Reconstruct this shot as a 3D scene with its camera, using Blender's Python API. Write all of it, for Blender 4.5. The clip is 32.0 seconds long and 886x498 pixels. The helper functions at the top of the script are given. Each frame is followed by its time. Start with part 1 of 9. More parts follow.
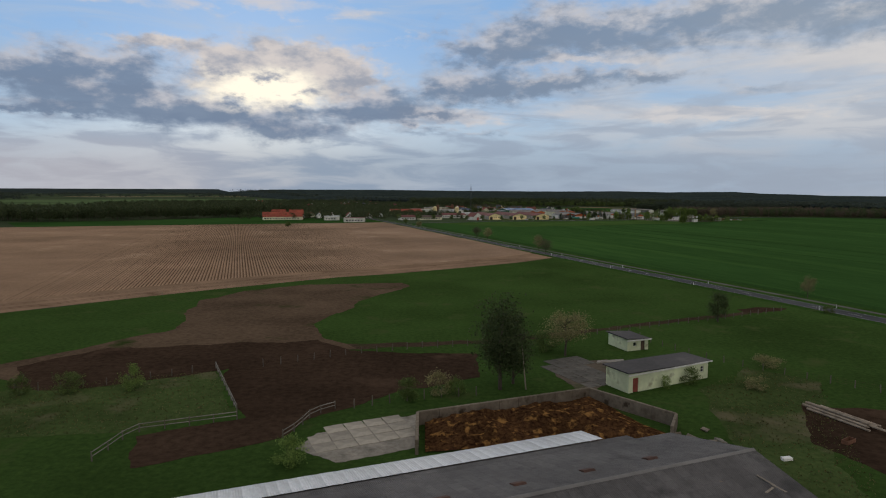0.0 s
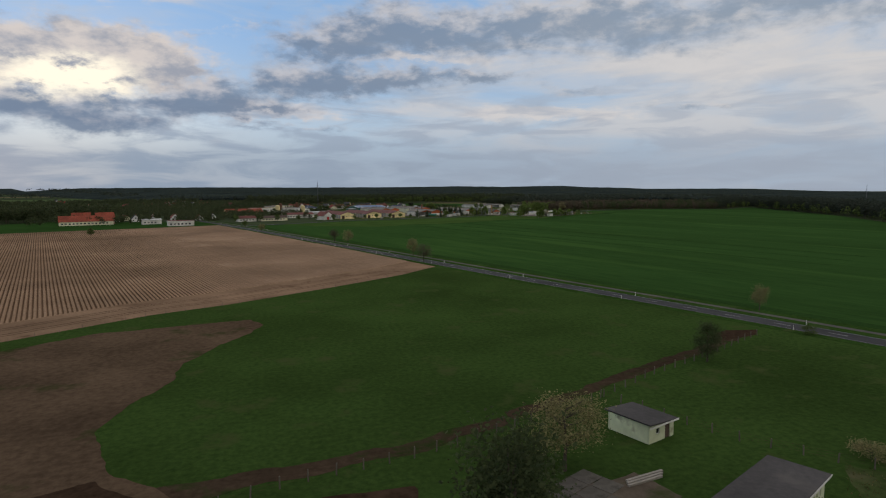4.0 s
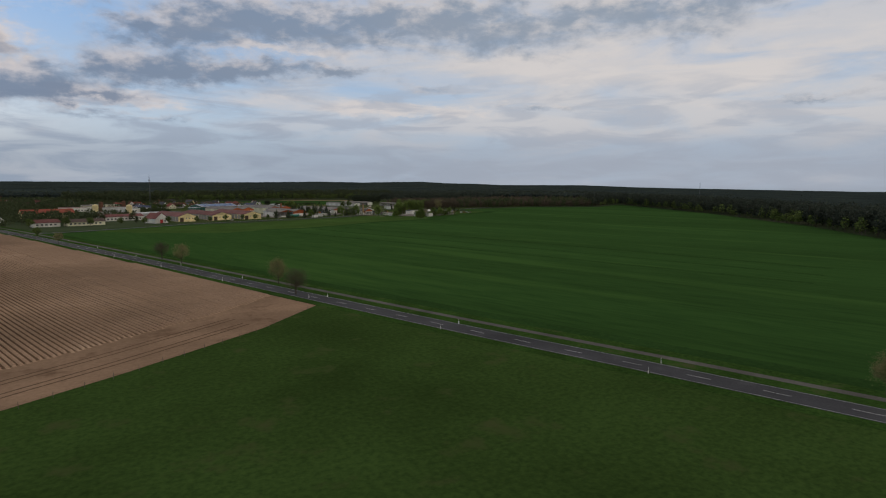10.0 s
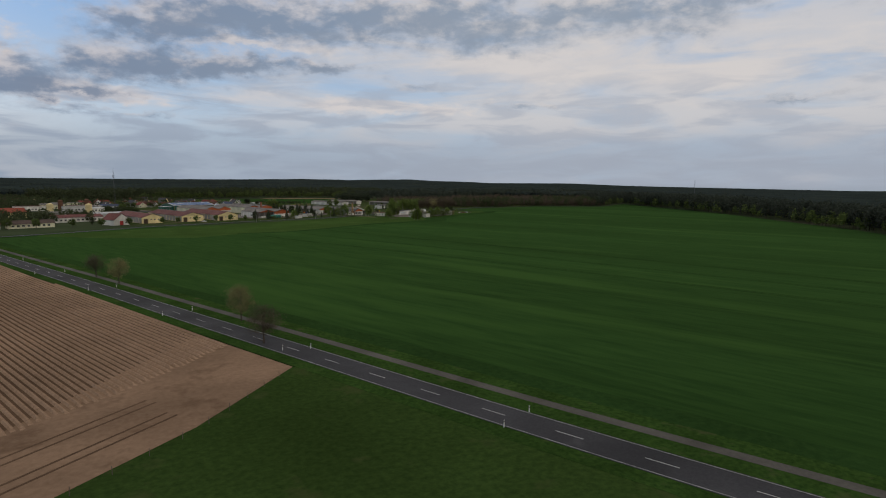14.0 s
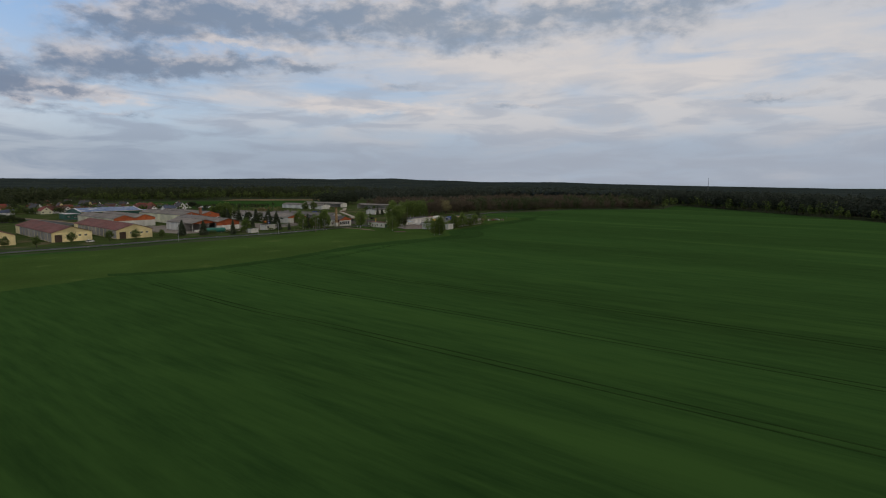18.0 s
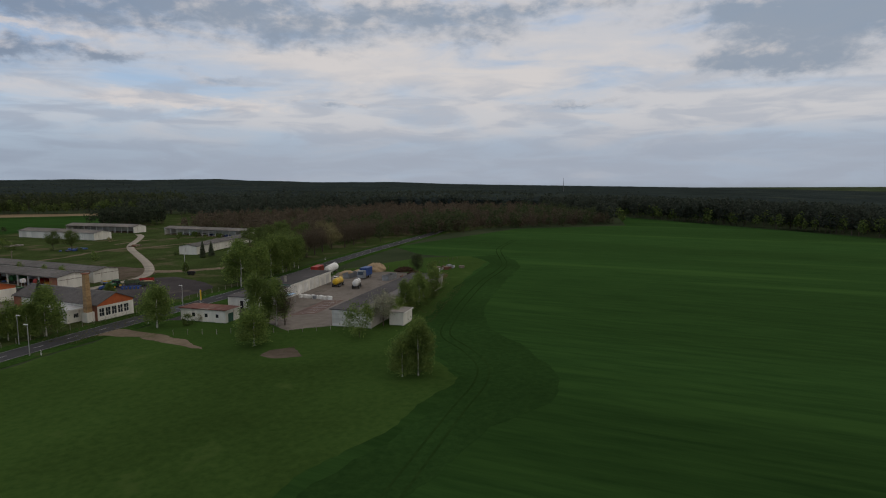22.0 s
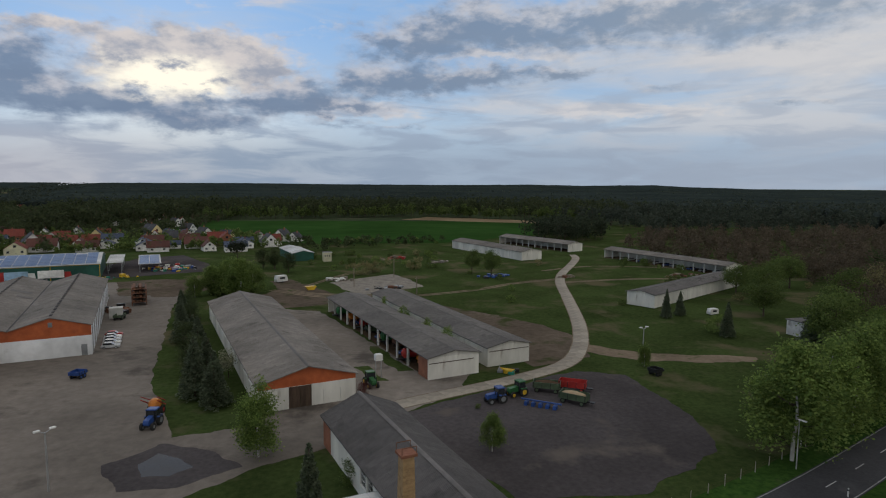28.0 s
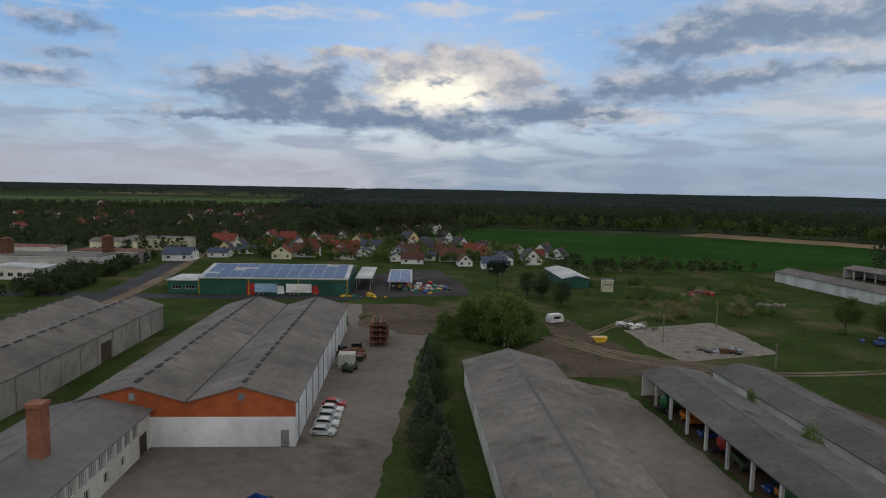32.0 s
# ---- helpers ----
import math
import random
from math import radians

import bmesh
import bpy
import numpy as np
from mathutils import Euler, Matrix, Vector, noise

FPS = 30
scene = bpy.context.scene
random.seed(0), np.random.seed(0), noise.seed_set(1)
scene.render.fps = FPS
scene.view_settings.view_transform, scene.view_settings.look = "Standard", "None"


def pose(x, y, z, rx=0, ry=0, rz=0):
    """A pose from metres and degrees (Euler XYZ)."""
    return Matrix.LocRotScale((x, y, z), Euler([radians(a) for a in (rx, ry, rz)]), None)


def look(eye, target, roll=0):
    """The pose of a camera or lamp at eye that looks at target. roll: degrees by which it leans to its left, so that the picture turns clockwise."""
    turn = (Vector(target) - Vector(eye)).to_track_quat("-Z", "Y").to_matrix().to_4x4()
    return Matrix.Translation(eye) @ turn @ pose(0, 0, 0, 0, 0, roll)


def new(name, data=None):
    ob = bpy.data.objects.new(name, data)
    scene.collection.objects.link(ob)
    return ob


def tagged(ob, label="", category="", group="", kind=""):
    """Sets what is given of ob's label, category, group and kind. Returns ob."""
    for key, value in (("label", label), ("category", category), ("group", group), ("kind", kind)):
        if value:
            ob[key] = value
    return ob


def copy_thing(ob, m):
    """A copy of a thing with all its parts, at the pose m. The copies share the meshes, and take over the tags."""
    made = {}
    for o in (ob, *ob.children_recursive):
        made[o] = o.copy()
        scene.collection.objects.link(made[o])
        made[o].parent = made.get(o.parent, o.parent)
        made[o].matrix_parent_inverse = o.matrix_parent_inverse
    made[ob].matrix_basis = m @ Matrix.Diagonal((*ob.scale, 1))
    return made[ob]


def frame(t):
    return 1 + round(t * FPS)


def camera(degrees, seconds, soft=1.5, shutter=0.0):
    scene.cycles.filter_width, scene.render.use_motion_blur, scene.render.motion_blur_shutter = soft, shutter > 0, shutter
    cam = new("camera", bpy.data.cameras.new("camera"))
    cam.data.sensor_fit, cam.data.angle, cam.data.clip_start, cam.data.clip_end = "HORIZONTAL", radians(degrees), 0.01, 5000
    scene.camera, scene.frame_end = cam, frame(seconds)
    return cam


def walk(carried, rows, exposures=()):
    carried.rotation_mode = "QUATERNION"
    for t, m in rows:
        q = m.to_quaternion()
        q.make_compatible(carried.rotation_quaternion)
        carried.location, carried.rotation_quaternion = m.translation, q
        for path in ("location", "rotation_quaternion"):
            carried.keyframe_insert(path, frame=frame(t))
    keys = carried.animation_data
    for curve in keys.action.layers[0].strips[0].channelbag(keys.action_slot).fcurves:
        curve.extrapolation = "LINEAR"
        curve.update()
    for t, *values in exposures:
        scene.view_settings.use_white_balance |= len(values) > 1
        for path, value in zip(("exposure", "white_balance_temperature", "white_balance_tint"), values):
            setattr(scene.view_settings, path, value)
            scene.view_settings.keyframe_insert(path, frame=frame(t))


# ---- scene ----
# ---- the camera's flight: seconds, place in survey metres, yaw, pitch, roll in degrees ----
SITE = 0.69  # scene metres to one survey metre, so that the flight keeps within its speed
cam = camera(72.70, 32.0, soft=1.1)
PATH = [
    (0, (-2.50, -14.80, 32.51), -1.82, -5.52, 0.33),
    (0.5, (-3.63, -7.86, 32.70), -3.00, -5.57, 0.20),
    (1, (-4.67, -0.76, 32.83), -4.29, -5.65, 0.09),
    (1.5, (-5.60, 6.12, 32.89), -5.91, -5.69, 0.01),
    (2, (-6.45, 13.24, 32.90), -7.68, -5.73, -0.02),
    (2.5, (-6.96, 20.24, 32.88), -9.45, -5.74, -0.05),
    (3, (-7.04, 27.51, 32.79), -11.66, -5.78, -0.11),
    (3.5, (-6.60, 34.74, 32.68), -14.19, -5.84, -0.23),
    (4, (-6.76, 41.99, 32.57), -16.75, -5.89, -0.28),
    (4.5, (-7.55, 49.16, 32.46), -19.36, -5.94, -0.23),
    (5, (-8.13, 56.08, 32.43), -21.99, -5.98, -0.13),
    (5.5, (-7.62, 62.61, 32.53), -24.61, -6.03, -0.03),
    (6, (-6.29, 68.88, 32.71), -27.23, -6.09, 0.05),
    (6.5, (-5.75, 74.97, 32.82), -28.72, -6.05, 0.20),
    (7, (-4.41, 81.21, 32.86), -29.13, -6.04, 0.25),
    (7.5, (-2.21, 87.57, 32.88), -29.34, -6.09, 0.19),
    (8, (0.36, 94.66, 32.93), -29.49, -6.14, 0.13),
    (8.5, (3.15, 101.64, 33.00), -29.62, -6.21, 0.07),
    (9, (5.85, 108.48, 33.08), -29.72, -6.28, 0.01),
    (9.5, (7.90, 115.14, 33.16), -29.97, -6.32, 0.01),
    (10, (10.06, 121.78, 33.24), -30.15, -6.33, 0.03),
    (10.5, (12.50, 128.74, 33.27), -30.33, -6.36, 0.02),
    (11, (15.10, 135.60, 33.20), -30.48, -6.44, -0.03),
    (11.5, (17.63, 142.59, 33.02), -30.63, -6.52, -0.11),
    (12, (20.31, 149.58, 32.75), -30.74, -6.56, -0.17),
    (12.5, (23.26, 156.94, 32.48), -30.84, -6.60, -0.17),
    (13, (25.84, 164.09, 32.38), -30.99, -6.61, -0.07),
    (13.5, (27.54, 170.01, 32.65), -31.26, -6.56, 0.12),
    (14, (29.90, 176.71, 32.69), -31.45, -6.53, 0.22),
    (14.5, (33.79, 185.35, 32.22), -31.45, -6.69, 0.14),
    (15, (41.47, 205.27, 31.82), -32.83, -6.75, 0.12),
    (15.5, (49.45, 225.74, 31.30), -36.00, -6.76, 0.08),
    (16, (58.00, 247.14, 30.70), -37.18, -6.76, 0.08),
    (16.5, (67.55, 270.15, 30.10), -35.70, -6.76, 0.11),
    (17, (77.91, 294.36, 29.70), -33.52, -6.76, 0.13),
    (17.5, (88.88, 319.40, 29.50), -32.64, -6.74, 0.10),
    (18, (100.09, 344.73, 29.00), -33.06, -6.58, 0.02),
    (18.5, (111.50, 370.29, 29.20), -34.04, -6.62, -0.03),
    (19, (123.04, 396.00, 30.30), -34.15, -6.52, 0.01),
    (19.5, (134.57, 421.75, 30.60), -34.40, -6.36, -0.09),
    (20, (146.04, 447.40, 31.80), -34.76, -6.39, -0.13),
    (20.5, (157.46, 472.86, 33.14), -35.12, -6.39, -0.10),
    (21, (168.91, 498.12, 33.35), -42.85, -6.44, -0.05),
    (21.5, (183.03, 520.14, 33.21), -48.10, -6.51, -0.08),
    (22, (199.47, 542.84, 32.85), -48.97, -6.65, -0.18),
    (22.5, (215.19, 565.54, 32.55), -45.22, -6.70, -0.24),
    (23, (226.03, 584.05, 32.44), -38.74, -6.57, -0.18),
    (23.5, (229.37, 590.54, 32.33), -36.42, -6.58, -0.23),
    (24, (231.95, 596.50, 32.31), -34.28, -6.51, -0.29),
    (24.5, (234.32, 602.69, 32.33), -32.08, -6.48, -0.30),
    (25, (236.77, 608.76, 32.44), -29.45, -6.47, -0.28),
    (25.5, (239.17, 614.81, 32.65), -26.19, -6.47, -0.23),
    (26, (241.20, 621.12, 32.86), -22.59, -6.45, -0.17),
    (26.5, (242.51, 627.98, 32.94), -19.00, -6.40, -0.10),
    (27, (243.35, 635.20, 32.92), -15.50, -6.32, -0.04),
    (27.5, (243.89, 642.11, 32.89), -12.21, -6.20, 0.11),
    (28, (244.06, 649.11, 32.87), -9.51, -6.09, 0.29),
    (28.5, (243.73, 656.11, 32.82), -7.08, -5.99, 0.43),
    (29, (243.04, 663.27, 32.76), -4.73, -5.91, 0.52),
    (29.5, (242.10, 670.65, 32.72), -2.20, -5.88, 0.57),
    (30, (240.75, 677.71, 32.70), 1.57, -5.84, 0.67),
    (30.5, (238.97, 685.26, 32.57), 6.60, -5.78, 0.84),
    (31, (236.73, 692.13, 32.41), 10.40, -5.72, 0.94),
    (31.5, (234.09, 698.98, 32.36), 12.70, -5.61, 1.06),
    (32, (230.88, 705.53, 32.41), 13.64, -5.60, 1.13),
]
walk(cam, [(t, Matrix.Translation(Vector(at) * SITE) @ pose(0, 0, 0, 0, 0, yaw) @ pose(0, 0, 0, 90 + pitch) @ pose(0, 0, 0, 0, 0, roll))
           for t, at, yaw, pitch, roll in PATH],
     [(0, 0.0, 6380, 10), (3.5, 0.0, 6420, 10), (6, 0.0, 6600, 12), (20, 0.0, 6600, 12), (24.5, 0.0, 6420, 11), (27, 0.0, 6280, 10), (32, 0.0, 6180, 9)])

# ---- sky and sun ----
world = bpy.data.worlds.new("evening_sky")
scene.world = world
world.use_nodes = True
wt = world.node_tree
wt.nodes.clear()


def wn(kind, *ins, **props):
    """A node of the sky with its inputs set or linked in order; returns its first output."""
    n = wt.nodes.new(kind)
    for k, v in props.items():
        setattr(n, k, v)
    for i, v in enumerate(ins):
        if v is None:
            continue
        if isinstance(v, bpy.types.NodeSocket):
            wt.links.new(v, n.inputs[i])
        else:
            n.inputs[i].default_value = v
    return n.outputs[0]


def wm(op, a, b=None, c=None):
    return wn("ShaderNodeMath", a, b, c, operation=op)


def wv(op, a, b=None):
    return wn("ShaderNodeVectorMath", a, b, operation=op)


def wmix(f, a, b):
    n = wt.nodes.new("ShaderNodeMix")
    n.data_type = "RGBA"
    for i, v in ((0, f), (6, a), (7, b)):
        if isinstance(v, bpy.types.NodeSocket):
            wt.links.new(v, n.inputs[i])
        else:
            n.inputs[i].default_value = v if i == 0 else (*v, 1)
    return n.outputs[2]


def wstep(x, lo, hi):
    n = wt.nodes.new("ShaderNodeMapRange")
    n.interpolation_type = "SMOOTHSTEP"
    wt.links.new(x, n.inputs[0])
    n.inputs[1].default_value, n.inputs[2].default_value = lo, hi
    return n.outputs[0]


def wnoise(vec, scale, detail=6, rough=0.55, dist=0.0):
    n = wt.nodes.new("ShaderNodeTexNoise")
    n.inputs["Scale"].default_value, n.inputs["Detail"].default_value = scale, detail
    n.inputs["Roughness"].default_value, n.inputs["Distortion"].default_value = rough, dist
    wt.links.new(vec, n.inputs["Vector"])
    return n.outputs[0], n.outputs[1]


direction = wt.nodes.new("ShaderNodeTexCoord").outputs["Generated"]
sep = wt.nodes.new("ShaderNodeSeparateXYZ")
wt.links.new(direction, sep.inputs[0])
az = wm("MULTIPLY", wm("ARCTAN2", sep.outputs[0], sep.outputs[1]), 57.2958)
el = wm("MULTIPLY", wm("ARCSINE", sep.outputs[2]), 57.2958)
flat = wn("ShaderNodeCombineXYZ", az, el, 0.0)
streak = wv("MULTIPLY", flat, (0.040, 0.20, 1.0))
puff = wv("MULTIPLY", flat, (0.11, 0.21, 1.0))
_, warp = wnoise(puff, 1.3, 3, 0.55)
_, curl = wnoise(wv("ADD", puff, (7.0, 2.0, 0.0)), 4.6, 6, 0.62)
warped = wv("ADD", flat, wv("MULTIPLY", wv("SUBTRACT", warp, (0.5, 0.5, 0.5)), (7.0, 2.6, 0.0)))
warped = wv("ADD", warped, wv("MULTIPLY", wv("SUBTRACT", curl, (0.5, 0.5, 0.5)), (4.2, 2.1, 0.0)))


def dot2(v):
    n = wt.nodes.new("ShaderNodeVectorMath")
    n.operation = "DOT_PRODUCT"
    wt.links.new(v, n.inputs[0])
    wt.links.new(v, n.inputs[1])
    return n.outputs["Value"]


def heaps(items):
    """Clouds at azimuth, height, half width, half height, weight: how dense they are, and how far the place lies over their middle."""
    mass, over = None, None
    for a, e, sa, se, w in items:
        d = wv("MULTIPLY", wv("SUBTRACT", warped, (a, e, 0)), (1 / sa, 1 / se, 0))
        bell = wm("MULTIPLY", wm("POWER", 2.718, wm("MULTIPLY", dot2(d), -1.0)), w)
        y = wt.nodes.new("ShaderNodeSeparateXYZ")
        wt.links.new(d, y.inputs[0])
        rise = wm("MULTIPLY", bell, y.outputs[1])
        mass = bell if mass is None else wm("ADD", mass, bell)
        over = rise if over is None else wm("ADD", over, rise)
    return mass, over


GREYS = [(-28, 9.6, 7, 2.3, 1.15), (-34.5, 9.2, 4, 1.2, 0.8), (-20, 6.9, 11, 1.4, 1.2), (-12.5, 5.0, 5, 1.1, 0.95), (-5, 7.7, 4.5, 1.4, 1.0), (1.5, 9.4, 4.5, 1.7, 0.95), (8, 9.7, 4.5, 1.3, 0.9), (1, 7.0, 5, 0.45, 0.7), (14.5, 10.0, 5, 0.9, 0.9), (21, 9.9, 3, 0.7, 0.8),
         (-31, 6.0, 4, 0.45, 0.65), (6, 12.6, 5.5, 1.5, 0.9), (12, 14.6, 6.5, 2.3, 1.1), (22, 13.9, 6.5, 2.2, 0.95), (31, 15.2, 7, 2.0, 0.95), (36, 12.3, 6.5, 1.4, 0.75), (45, 14.7, 8, 1.8, 0.95), (52, 12.6, 5.5, 1.0, 0.55), (58, 15.2, 8, 1.5, 0.85), (81, 14.2, 9, 3.0, 2.1), (76, 9.6, 6, 1.4, 1.1),
         (40.7, 7.0, 3.6, 0.38, 0.7), (61.5, 6.9, 3.8, 0.40, 0.75), (-47, 14.9, 4.5, 0.9, 0.8), (-46, 12.3, 4.5, 1.0, 0.85), (-45, 10.3, 4, 0.7, 0.7), (-48, 8.3, 4, 0.9, 0.8), (-36, 6.4, 5, 0.45, 0.7),
         (-44, 5.5, 4, 0.4, 0.6), (3, 5.6, 7, 0.35, 0.5), (28, 8.8, 5, 0.5, 0.5), (104, 9, 14, 4, 1.0), (-90, 12, 16, 4, 0.9)]
DOME = [(-12.0, 11.3, 7.0, 2.3, 1.3), (-15.5, 9.5, 5.0, 1.6, 1.2), (-23.5, 11.9, 5.0, 0.8, 0.85), (-8.0, 9.9, 4.2, 1.6, 1.0)]
WISPS = [(-15, 16.0, 8, 1.0, 1.0), (-31, 15.4, 6, 0.6, 0.7), (-2.5, 13.2, 5, 0.7, 0.85), (-1, 6.6, 8, 0.5, 0.75), (31, 7.0, 10, 0.7, 0.8), (4, 7.4, 8, 0.7, 0.8), (24.5, 6.4, 6, 0.6, 0.75), (-40, 7.4, 8, 0.5, 0.6), (38, 10.5, 12, 1.8, 0.7), (58, 9.5, 14, 2.4, 0.85), (-27, 8.0, 6, 0.5, 0.6), (18, 12.2, 9, 0.9, 0.7), (12, 11.6, 7, 0.5, 0.6), (-44, 13.6, 6, 0.6, 0.6)]
fine, _ = wnoise(puff, 4.2, 9, 0.60, 0.4)
coarse, _ = wnoise(puff, 1.1, 4, 0.5)
shade, _ = wnoise(wv("ADD", puff, (0.0, 0.09, 3.0)), 3.4, 8, 0.60)
high = wstep(el, 17, 32)
tufts, _ = wnoise(wv("ADD", puff, (1.7, 5.0, 0.0)), 2.1, 6, 0.58, 0.3)
mass, over = heaps(GREYS)
ragged = wm("ADD", wm("MULTIPLY", wm("SUBTRACT", fine, 0.5), 1.15), wm("MULTIPLY", wm("SUBTRACT", tufts, 0.5), 1.1))
body = wm("ADD", wm("ADD", mass, ragged), wm("MULTIPLY", high, wm("MULTIPLY_ADD", coarse, 2.0, -0.4)))
cover = wstep(body, 0.10, 1.05)
lift = wstep(wm("ADD", wm("MULTIPLY", over, 0.9), wm("ADD", wm("MULTIPLY", wm("SUBTRACT", shade, 0.5), 3.0), wm("MULTIPLY", wstep(body, 0.4, 1.3), -0.45))), -0.62, 0.62)

# clear sky, a thin white sheet that thickens towards the west, and the haze on the horizon
clear_sky = wt.nodes.new("ShaderNodeTexSky")
clear_sky.sky_type, clear_sky.sun_disc = "NISHITA", False
clear_sky.sun_elevation, clear_sky.sun_rotation = radians(10), radians(-15)
nishita = wv("MULTIPLY", clear_sky.outputs[0], (0.055, 0.06, 0.07))
ramp = wmix(wstep(el, 3, 15), (0.45, 0.61, 0.78), (0.25, 0.485, 0.84))
veil_n, _ = wnoise(streak, 2.2, 6, 0.54, 0.6)
west = wstep(az, -12, 46)
clear_col = wmix(wm("MULTIPLY", west, 0.45), wmix(0.12, ramp, nishita), (0.50, 0.58, 0.68))
band = wm("MULTIPLY", wstep(el, 2, 5.0), wm("SUBTRACT", 1.0, wm("MULTIPLY", wstep(el, 10, 16), wm("MULTIPLY_ADD", west, -0.45, 0.7))))
veil = wstep(wm("ADD", wm("MULTIPLY", wm("MULTIPLY_ADD", west, 0.60, -0.03), band), wm("MULTIPLY_ADD", veil_n, 1.9, -0.95)), -0.10, 0.66)
col = wmix(wm("MULTIPLY", veil, 0.84), clear_col, wmix(west, (0.54, 0.59, 0.66), (0.645, 0.635, 0.635)))
wisp, _ = heaps(WISPS)
wisp = wstep(wm("ADD", wisp, wm("MULTIPLY", wm("SUBTRACT", veil_n, 0.5), 2.2)), 0.30, 0.95)
col = wmix(wm("MULTIPLY", wisp, 0.85), col, wmix(west, (0.70, 0.66, 0.655), (0.70, 0.675, 0.66)))
dim_n, _ = wnoise(wv("ADD", streak, (3.0, 1.0, 0.0)), 3.6, 6, 0.54, 0.5)
grey = wm("MULTIPLY", wstep(dim_n, 0.42, 0.62), wm("SUBTRACT", 1.0, wstep(el, 6, 12)))
col = wmix(wm("MULTIPLY", grey, wm("MULTIPLY_ADD", west, -0.20, 0.78)), col, wmix(west, (0.33, 0.40, 0.51), (0.40, 0.45, 0.53)))
low = wm("MULTIPLY", wm("SUBTRACT", 1.0, wstep(el, 1.6, 6.0)), wm("MULTIPLY_ADD", dim_n, 0.7, 0.45))
pink = wstep(az, -8, -30)
haze = wmix(pink, wmix(west, (0.29, 0.36, 0.46), (0.37, 0.42, 0.50)), (0.47, 0.46, 0.50))
col = wmix(low, col, haze)
cloud = wmix(lift, wmix(west, (0.180, 0.240, 0.345), (0.280, 0.345, 0.430)), wmix(west, (0.58, 0.565, 0.59), (0.64, 0.62, 0.615)))
col = wmix(wm("MULTIPLY", cover, 0.90), col, cloud)
dome, crest = heaps(DOME)
dome_body = wm("ADD", dome, wm("MULTIPLY", wm("SUBTRACT", fine, 0.5), 1.0))
dome_lit = wstep(wm("ADD", wm("MULTIPLY", crest, 0.30), wm("MULTIPLY", wm("SUBTRACT", shade, 0.5), 3.4)), -0.70, 0.60)
col = wmix(wm("MULTIPLY", wstep(dome_body, 0.26, 0.95), 0.95), col, wmix(dome_lit, (0.36, 0.38, 0.44), (0.74, 0.665, 0.615)))
core = wm("POWER", 2.718, wm("MULTIPLY", dot2(wv("MULTIPLY", wv("SUBTRACT", warped, (-14.2, 9.1, 0)), (1 / 5.0, 1 / 1.8, 0))), -1.0))
spot = wm("MULTIPLY", core, wstep(shade, 0.24, 0.56))
col = wmix(wstep(spot, 0.08, 0.72), col, (1.20, 1.09, 0.88))
col = wmix(wm("MULTIPLY", wstep(el, 17, 34), 0.8), col, (0.50, 0.485, 0.455))
behind = wstep(wm("ABSOLUTE", az), 100, 145)
col = wmix(wm("MULTIPLY", behind, 0.75), col, (0.80, 0.75, 0.67))
under = wstep(el, 0, -3)
col = wmix(under, col, (0.05, 0.07, 0.04))
bg = wt.nodes.new("ShaderNodeBackground")
wt.links.new(col, bg.inputs[0])
bg.inputs[1].default_value = 0.92
out = wt.nodes.new("ShaderNodeOutputWorld")
wt.links.new(bg.outputs[0], out.inputs[0])

sun = new("sun", bpy.data.lights.new("sun", "SUN"))
sun.data.energy, sun.data.angle, sun.data.color = 0.5, radians(60), (1.0, 0.86, 0.68)
sun.matrix_world = look((-26 * 4, 97 * 4, 75), (0, 0, 0))

